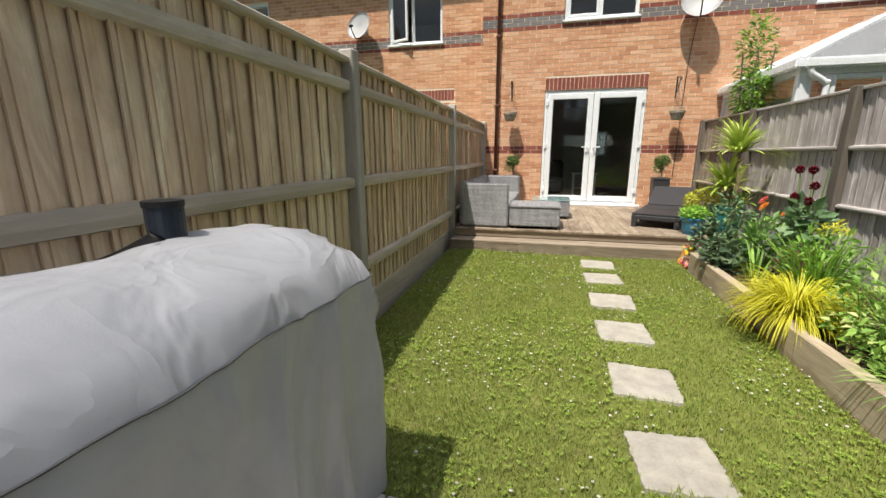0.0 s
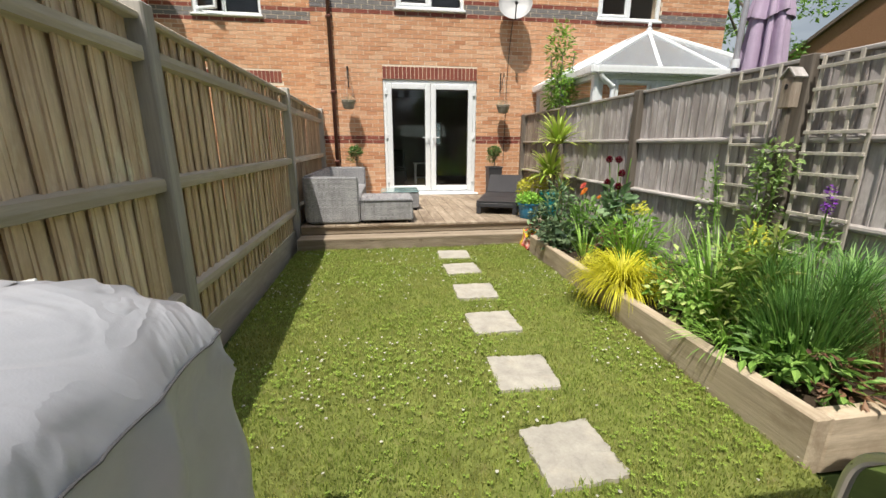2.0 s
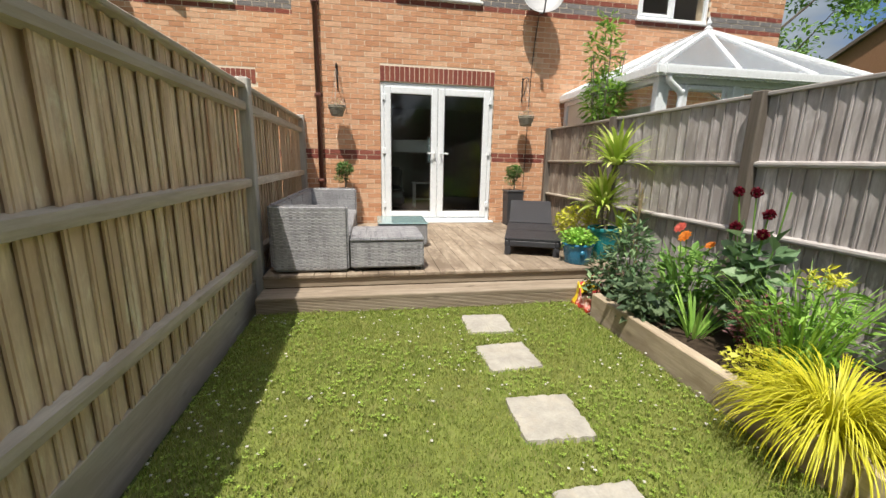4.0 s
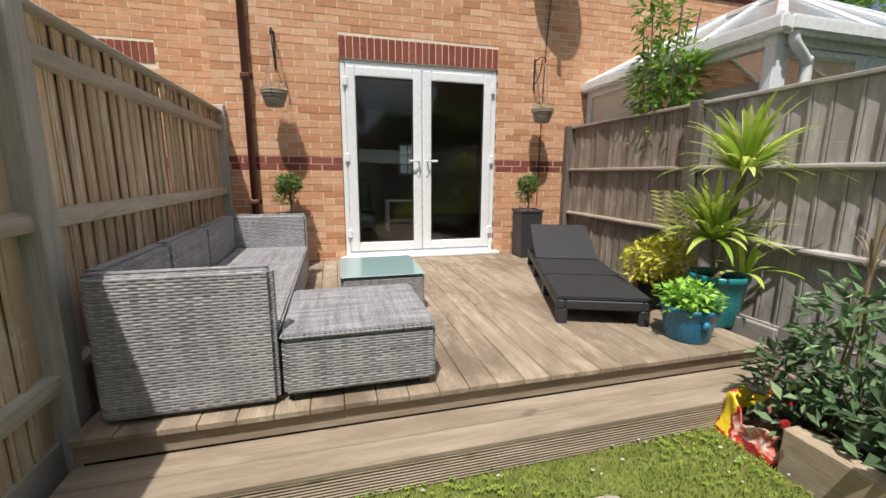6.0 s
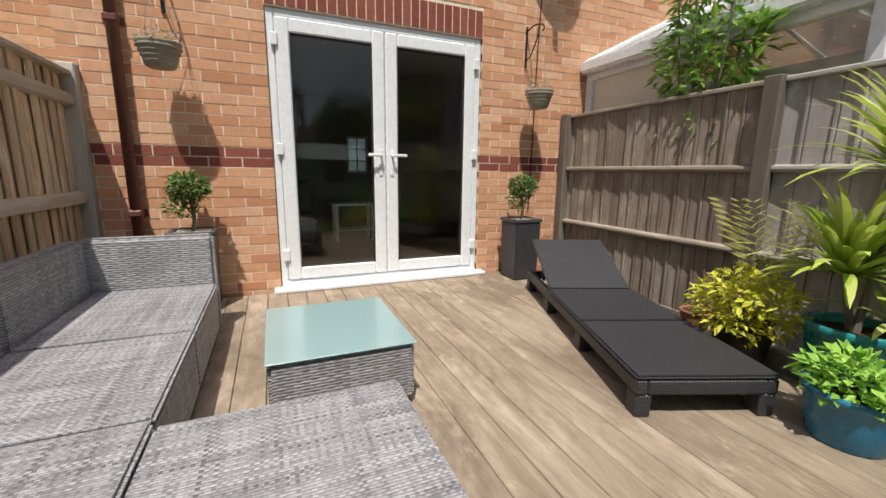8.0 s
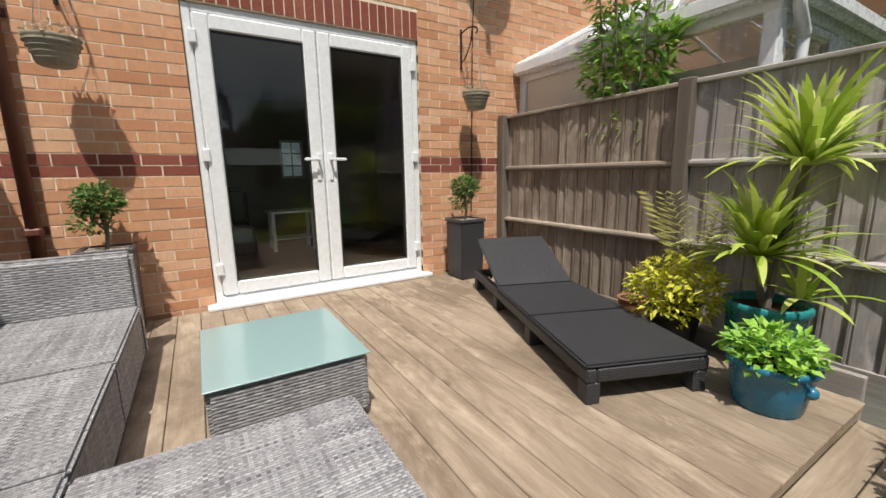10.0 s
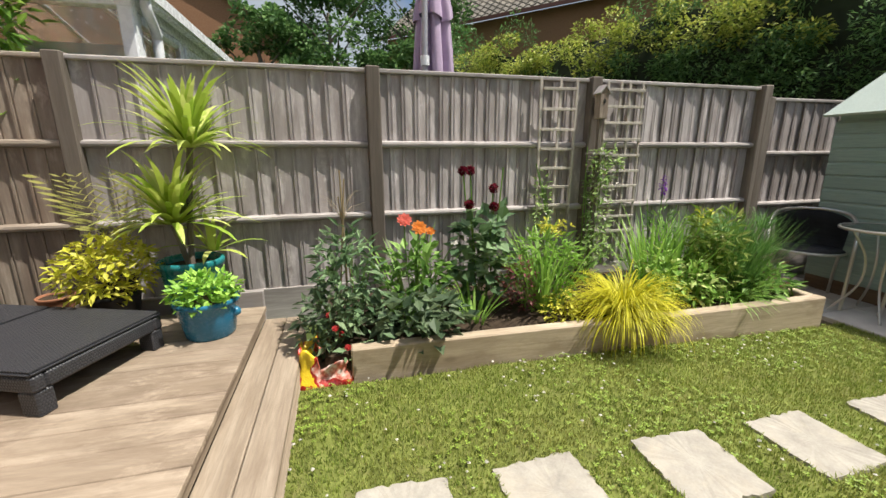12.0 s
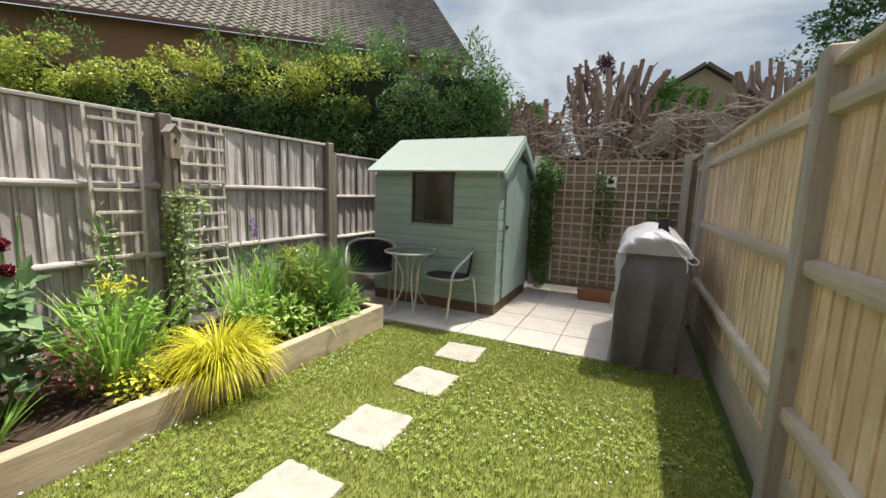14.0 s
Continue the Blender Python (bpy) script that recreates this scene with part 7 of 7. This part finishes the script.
def tree(label, x, y, h, crown, spread, mat, seed, n=46, leaf=0.17, per=150):
    r = random.Random(seed)
    t = thing("tree", label, "tree", (x, y, -0.05))
    bm = bmesh.new()
    tube(bm, arc([(0, 0, 0), (0.05, 0.03, h * 0.35), (0.0, 0.08, h * 0.8)], 6), [0.16 - 0.01 * k for k in range(13)], 9)
    for k in range(9):
        a, z = k * 2.4, h * (0.3 + 0.055 * k)
        tube(bm, arc([(0, 0.03, z), (spread * 0.4 * math.cos(a), spread * 0.4 * math.sin(a), z + h * 0.1), (spread * 0.8 * math.cos(a), spread * 0.8 * math.sin(a), z + h * 0.2)], 4), [0.05 - 0.005 * q for q in range(9)], 6)
    part("trunk", bm, M_POST_OLD, t)
    cs = []
    for k in range(n):
        a = r.uniform(0, 6.28)
        u = r.uniform(0.0, 1.0)
        rad = spread * (0.35 + 0.65 * math.sin(math.pi * (0.15 + 0.8 * u))) * r.uniform(0.5, 1.0)
        s = r.uniform(0.35, 0.7) * spread * 0.45
        cs.append(((rad * math.cos(a), rad * math.sin(a), crown + (h - crown) * u), (s, s, s * 0.75)))
    raw_mesh("crown", *clumped(cs, per, leaf, seed, 0.55), mat, t, kind="stuff")
    return t


tree("dark leafy tree behind the neighbouring garden", 13.0, 6.3, 6.6, 1.2, 1.7, LEAF_HEDGE, 1, 70)
tree("dark leafy tree behind the neighbouring garden", 13.6, 3.6, 7.0, 1.2, 2.1, LEAF_HEDGE, 2, 70)
tree("dark leafy tree behind the neighbouring garden", 12.4, 8.2, 5.0, 1.2, 1.3, LEAF_HEDGE, 3, 50)
tree("tall tree past the end of the terrace", 12.0, 15.0, 9.0, 2.5, 2.2, LEAF_MID, 4, 50)
tree("dark leafy tree over the neighbouring garden", -5.6, -6.6, 6.9, 3.4, 1.8, LEAF_HEDGE, 5, 95, 0.12)
tree("purple-leaved tree beyond the cut trees", 0.75, -6.5, 5.2, 3.4, 0.75, leaf_mat("plum_leaves", [(0.07, 0.03, 0.045), (0.12, 0.055, 0.07), (0.16, 0.09, 0.09)]), 6, 26, 0.12, 60)
tree("green tree far behind the back fence", 3.2, -7.5, 4.2, 2.0, 1.4, LEAF_MID, 7, 30)
tree("green tree far behind the back fence", -1.2, -9.0, 4.8, 2.0, 1.6, LEAF_MID, 8, 30)

M_BARK = wood("cut_wood_bark", (0.50, 0.38, 0.315), (0.24, 0.165, 0.135), "z", knots=False)
M_TWIG = wood("dead_twigs", (0.80, 0.71, 0.62), (0.38, 0.30, 0.245), "z", knots=False)
M_CUT = plain("fresh_cut_wood", (0.45, 0.29, 0.17), 0.8, vary=0.15, scale=20)
rs = random.Random(12)


def stump_limb(st, base, tip, r0, forks):
    """One sawn-off limb with blunt forks; every end shows a flat cut."""
    base, tip = Vector(base), Vector(tip)
    mid = base.lerp(tip, 0.5) + Vector(((tip.x - base.x) * 0.16 + rs.gauss(0, 0.05), rs.gauss(0, 0.05), -0.12))
    bm = bmesh.new()
    pts = arc([base, mid, base.lerp(tip, 0.78) + Vector((rs.gauss(0, 0.045), rs.gauss(0, 0.04), 0)), tip], 5)
    n = len(pts)
    tube(bm, pts, [r0 * (1.35 - 0.5 * q / (n - 1)) for q in range(n)], 8)
    ends = [(pts[-1], r0 * 0.8)]
    for k in range(forks):
        p = pts[rs.randint(n // 2 - 1, n - 4)]
        q = p + Vector((rs.choice((-1, 1)) * rs.uniform(0.08, 0.24), rs.gauss(0, 0.08), rs.uniform(0.2, 0.48)))
        r = r0 * rs.uniform(0.5, 0.75)
        tube(bm, arc([p, p.lerp(q, 0.5) + Vector(((q.x - p.x) * 0.3, 0, -0.05)), q], 4), [r * (1.15 - 0.03 * j) for j in range(9)], 7)
        ends.append((q, r * 0.9))
    for k in range(4):
        p = pts[rs.randint(2, n - 2)]
        q = p + Vector((rs.uniform(-0.16, 0.16), rs.uniform(-0.12, 0.12), rs.uniform(0.0, 0.16)))
        tube(bm, [p, q], [0.014, 0.008], 5)
    limb = part("limb", bm, M_BARK, st)
    for p, r in ends:
        bm = bmesh.new()
        lathe(bm, [(0.001, 0.0), (r * 0.95, 0.0), (r * 0.92, 0.006), (0.001, 0.008)], 10)
        part("cut_end", bm, M_CUT, limb).location = p


for gx, gy, cnt, hmax, fan in ((1.75, -1.45, 6, 3.3, 0.35), (1.0, -1.5, 5, 2.95, 0.3), (-0.1, -1.45, 13, 3.5, 0.85), (-1.2, -1.6, 4, 2.95, 0.3), (-2.15, -1.5, 7, 3.3, 0.45), (-2.9, -1.5, 4, 3.2, 0.3)):
    st = thing("cut_tree", "hard-pruned conifer with bare brown stumps of branches", "tree", (gx, gy, -0.12))
    bm = bmesh.new()
    tube(bm, arc([(0, 0, 0), (0.03, 0.02, 0.9), (0.0, 0.0, 1.8)], 4), [0.16, 0.16, 0.155, 0.15, 0.145, 0.14, 0.13, 0.12, 0.1], 9)
    part("trunk", bm, M_BARK, st)
    for k in range(cnt):
        u = (k + 0.5) / cnt * 2 - 1
        stump_limb(st, (u * 0.08, rs.uniform(-0.05, 0.05), rs.uniform(1.35, 1.75)), (u * fan + rs.gauss(0, 0.05), rs.uniform(-0.3, 0.3), hmax + 0.12 + rs.uniform(-0.4, 0.08) - 0.15 * abs(u)), rs.uniform(0.038, 0.058), rs.randint(1, 3))
    vs, fs = [], []
    for k in range(70):
        bm2 = None
        a, z0 = rs.uniform(0, 6.28), rs.uniform(1.2, hmax - 0.5)
        p0 = Vector((0.25 * math.cos(a), 0.2 * math.sin(a), z0))
        d = Vector((math.cos(a) * rs.uniform(0.3, 0.9), math.sin(a) * 0.5, rs.uniform(-0.35, 0.55)))
        q = p0.copy()
        w = 0.011
        side, up = d.cross(Vector((0, 0, 1))).normalized(), Vector((0, 0, 1))
        prev = None
        for s in range(6):
            ww = w * (1 - s / 7)
            ring = [q + side * ww, q - side * ww * 0.5 + up * ww * 0.87, q - side * ww * 0.5 - up * ww * 0.87]
            i = len(vs)
            vs += [tuple(u) for u in ring]
            if prev is not None:
                for e in range(3):
                    fs.append((prev + e, prev + (e + 1) % 3, i + (e + 1) % 3, i + e))
            prev = i
            d += Vector((rs.gauss(0, 0.16), rs.gauss(0, 0.16), rs.gauss(0, 0.2)))
            q = q + d * 0.14
    raw_mesh("brushwood", vs, fs, M_TWIG, st, kind="stuff")
pile = thing("brush_pile", "tangled heap of pale dead conifer branches", "branches", (-0.4, -1.9, -0.05), kind="stuff")
vs, fs = [], []
for k in range(1900):
    q = Vector((rs.uniform(-3.4, 2.4), rs.uniform(-0.5, 0.9), 0.3 + 2.45 * rs.random() ** 0.55))
    a = rs.gauss(0, 0.55) + (math.pi if rs.random() < 0.5 else 0)
    d = Vector((math.cos(a), 0.4 * math.sin(a), rs.gauss(-0.08, 0.3)))
    w = rs.choice((0.006, 0.009, 0.014, 0.02))
    side, up = d.cross(Vector((0, 0, 1))).normalized(), Vector((0, 0, 1))
    prev = None
    for s in range(6):
        ww = w * (1 - s / 8)
        i = len(vs)
        vs += [tuple(q + side * ww), tuple(q - side * ww * 0.5 + up * ww * 0.87), tuple(q - side * ww * 0.5 - up * ww * 0.87)]
        if prev is not None:
            for e in range(3):
                fs.append((prev + e, prev + (e + 1) % 3, i + (e + 1) % 3, i + e))
        prev = i
        d += Vector((rs.gauss(0, 0.1), rs.gauss(0, 0.1), rs.gauss(-0.02, 0.13)))
        q = q + d * 0.13
raw_mesh("branches", vs, fs, M_TWIG, pile, kind="stuff")
for k in range(16):
    bm = bmesh.new()
    x0, sx = rs.uniform(-2.9, 1.9), rs.choice((-1, 1))
    p = [Vector((x0, 0.45 + rs.uniform(-0.1, 0.25), rs.uniform(1.7, 2.1)))]
    for q in range(3):
        p.append(p[-1] + Vector((sx * rs.uniform(0.08, 0.3), rs.gauss(0, 0.08), rs.uniform(0.08, 0.36))))
    pts = arc(p, 5)
    tube(bm, pts, [0.03 - 0.018 * j / (len(pts) - 1) for j in range(len(pts))], 6)
    for j in (6, 10, 13):
        e = pts[j] + Vector((rs.uniform(-0.25, 0.25), rs.gauss(0, 0.06), rs.uniform(0.05, 0.25)))
        tube(bm, [pts[j], pts[j].lerp(e, 0.5) + Vector((0.02, 0, 0.03)), e], [0.014, 0.011, 0.006], 5)
    part("branch", bm, M_TWIG, pile, "pale bare dead branch")
# added dark box that stands for the shade between the branches
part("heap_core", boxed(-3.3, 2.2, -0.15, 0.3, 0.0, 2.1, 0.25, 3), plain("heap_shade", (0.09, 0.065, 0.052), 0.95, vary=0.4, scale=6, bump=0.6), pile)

# ---- grass blades and daisies ----
rg = np.random.default_rng(4)


def in_stone(x, y, grow=0.0):
    hit = np.zeros(len(x), bool)
    for sx, sy, r in STONES:
        hit |= (np.abs(x - sx) < 0.178 + grow) & (np.abs(y - sy) < 0.178 + grow)
    return hit


def grass_mesh(name, n, length, width, mat, label, region=LAWN, lean=0.9, grow=0.0):
    x = rg.uniform(region[0], region[1], n)
    y = rg.uniform(region[2], region[3], n)
    keep = ~in_stone(x, y, grow)
    x, y = x[keep], y[keep]
    n = len(x)
    z = np.array([lawn_height(a, b) for a, b in zip(x, y)])
    patch = np.array([noise.noise((a * 2.2, b * 2.2, 7.0)) for a, b in zip(x, y)])
    ln = length * rg.uniform(0.5, 1.2, n) * (1 + 0.35 * patch)
    a = rg.uniform(0, 2 * np.pi, n)
    lean_a = rg.uniform(0.15, lean, n)
    # uneven fringe creeping over the edges of the stones
    for sx, sy, r in STONES:
        edge = (np.abs(x - sx) < 0.2) & (np.abs(y - sy) < 0.2)
        tuft = np.array([noise.noise((p * 14.0, q * 14.0, 3.0)) for p, q in zip(x[edge], y[edge])])
        ln[edge] *= 1.25 + 1.5 * np.clip(tuft, 0.0, 0.6)
        a[edge] = np.arctan2(sy - y[edge], sx - x[edge]) + rg.uniform(-1.0, 1.0, len(tuft))
        lean_a[edge] = rg.uniform(0.6, 1.15, len(tuft))
    dx, dy = np.cos(a), np.sin(a)
    sx, sy = -dy * width / 2, dx * width / 2
    h1, o1 = ln * 0.6 * np.cos(lean_a * 0.5), ln * 0.6 * np.sin(lean_a * 0.5)
    h2, o2 = h1 + ln * 0.4 * np.cos(lean_a * 1.3), o1 + ln * 0.4 * np.sin(lean_a * 1.3)
    co = np.empty((n, 5, 3))
    co[:, 0] = np.stack([x - sx, y - sy, z - 0.004], 1)
    co[:, 1] = np.stack([x + sx, y + sy, z - 0.004], 1)
    co[:, 2] = np.stack([x + dx * o1 + sx * 0.8, y + dy * o1 + sy * 0.8, z + h1], 1)
    co[:, 3] = np.stack([x + dx * o1 - sx * 0.8, y + dy * o1 - sy * 0.8, z + h1], 1)
    co[:, 4] = np.stack([x + dx * o2, y + dy * o2, z + h2], 1)
    me = bpy.data.meshes.new(name)
    me.vertices.add(n * 5)
    me.vertices.foreach_set("co", co.ravel())
    base = np.arange(n)[:, None] * 5
    loops = np.concatenate([base + np.array([[0, 1, 2, 3]]), base + np.array([[3, 2, 4]])], 1).ravel()
    starts = (np.arange(n)[:, None] * 7 + np.array([[0, 4]])).ravel()
    me.loops.add(len(loops))
    me.loops.foreach_set("vertex_index", loops)
    me.polygons.add(len(starts))
    me.polygons.foreach_set("loop_start", starts)
    me.update(calc_edges=True)
    me.materials.append(mat)
    ob = new(name, me)
    return tagged(ob, label, "grass", "", "stuff")


GR = Nodes("grass_blades")
gv = GR.coords((1, 1, 1), False)
gi = GR.island()
gcol = GR.ramp(gi, (0.0, (0.12, 0.20, 0.028)), (0.45, (0.205, 0.305, 0.046)), (0.8, (0.29, 0.385, 0.069)), (1.0, (0.46, 0.43, 0.18)))
gp = GR.ramp(GR.noise(gv, 2.6, 4, 0.6), (0.42, 0.0), (0.72, 1.0))
gcol = GR.mix(GR.math("MULTIPLY", gp, 0.48), gcol, (0.40, 0.33, 0.13))
gd = GR.ramp(GR.noise(gv, 4.3, 5, 0.65, 0.6), (0.5, 0.0), (0.66, 1.0))
gcol = GR.mix(GR.math("MULTIPLY", gd, 0.3), gcol, (0.085, 0.17, 0.03))
gs = GR.noise(gv, 16.0, 4, 0.7)
gcol = GR.mix(GR.math("MULTIPLY", GR.ramp(gs, (0.52, 0.0), (0.68, 1.0)), 0.5), gcol, (0.44, 0.47, 0.12))
gcol = GR.mix(GR.math("MULTIPLY", GR.ramp(gs, (0.34, 1.0), (0.46, 0.0)), 0.4), gcol, (0.08, 0.15, 0.025))
gcol = GR.mix(0.14, gcol, (0.46, 0.43, 0.13))
GR.done(gcol, 0.55, spec=0.3)
gt = GR.node("ShaderNodeBsdfTranslucent")
GR.link(gcol, gt.inputs["Color"])
gm = GR.node("ShaderNodeMixShader", Fac=0.35)
GR.link(GR.bsdf.outputs[0], gm.inputs[1])
GR.link(gt.outputs[0], gm.inputs[2])
GR.link(gm.outputs[0], GR.out.inputs["Surface"])
grass_mesh("grass", 130000, 0.0235, 0.0042, GR.mat, "short green lawn grass blades")
CL = leaf_mat("clover_leaves", [(0.105, 0.155, 0.022), (0.155, 0.22, 0.035), (0.195, 0.265, 0.046)])
v, f = [], []
rc = random.Random(9)
for k in range(6500):
    x, y = rc.uniform(LAWN[0], LAWN[1]), rc.uniform(LAWN[2], LAWN[3])
    if noise.noise((x * 1.7, y * 1.7, 2.0)) + rc.uniform(-0.25, 0.25) < 0.0 or any(abs(x - s[0]) < 0.18 and abs(y - s[1]) < 0.18 for s in STONES):
        continue
    z = lawn_height(x, y) + rc.uniform(0.012, 0.03)
    for q in range(3):
        a = q * 2.094 + rc.random()
        i, s = len(v), rc.uniform(0.0065, 0.0125)
        c, sn = math.cos(a) * s, math.sin(a) * s
        v += [(x, y, z), (x + c - sn * 0.6, y + sn + c * 0.6, z + 0.004), (x + c * 1.3, y + sn * 1.3, z + 0.002), (x + c + sn * 0.6, y + sn - c * 0.6, z + 0.004)]
        f += [(i, i + 1, i + 2, i + 3)]
tagged(raw_mesh("clover", v, f, CL, label="low clover leaves among the grass", kind="stuff"), category="clover")
v, f = [], []
for k in range(1100):
    x, y = rc.uniform(LAWN[0], LAWN[1]), rc.uniform(LAWN[2], LAWN[3])
    if noise.noise((x * 1.4, y * 1.4, 5.0)) + rc.uniform(-0.4, 0.4) < 0.02 or any(abs(x - s[0]) < 0.19 and abs(y - s[1]) < 0.19 for s in STONES):
        continue
    z, s = lawn_height(x, y) + rc.uniform(0.02, 0.034), rc.uniform(0.005, 0.009)
    i = len(v)
    v += [(x, y, z + 0.005)] + [(x + s * math.cos(q * 1.047), y + s * math.sin(q * 1.047), z + rc.uniform(-0.002, 0.002)) for q in range(6)]
    f += [(i, i + 1 + q, i + 1 + (q + 1) % 6) for q in range(6)]
tagged(raw_mesh("daisies", v, f, P_WHITE, label="scattered small white clover and daisy heads", kind="stuff"), category="flowers")
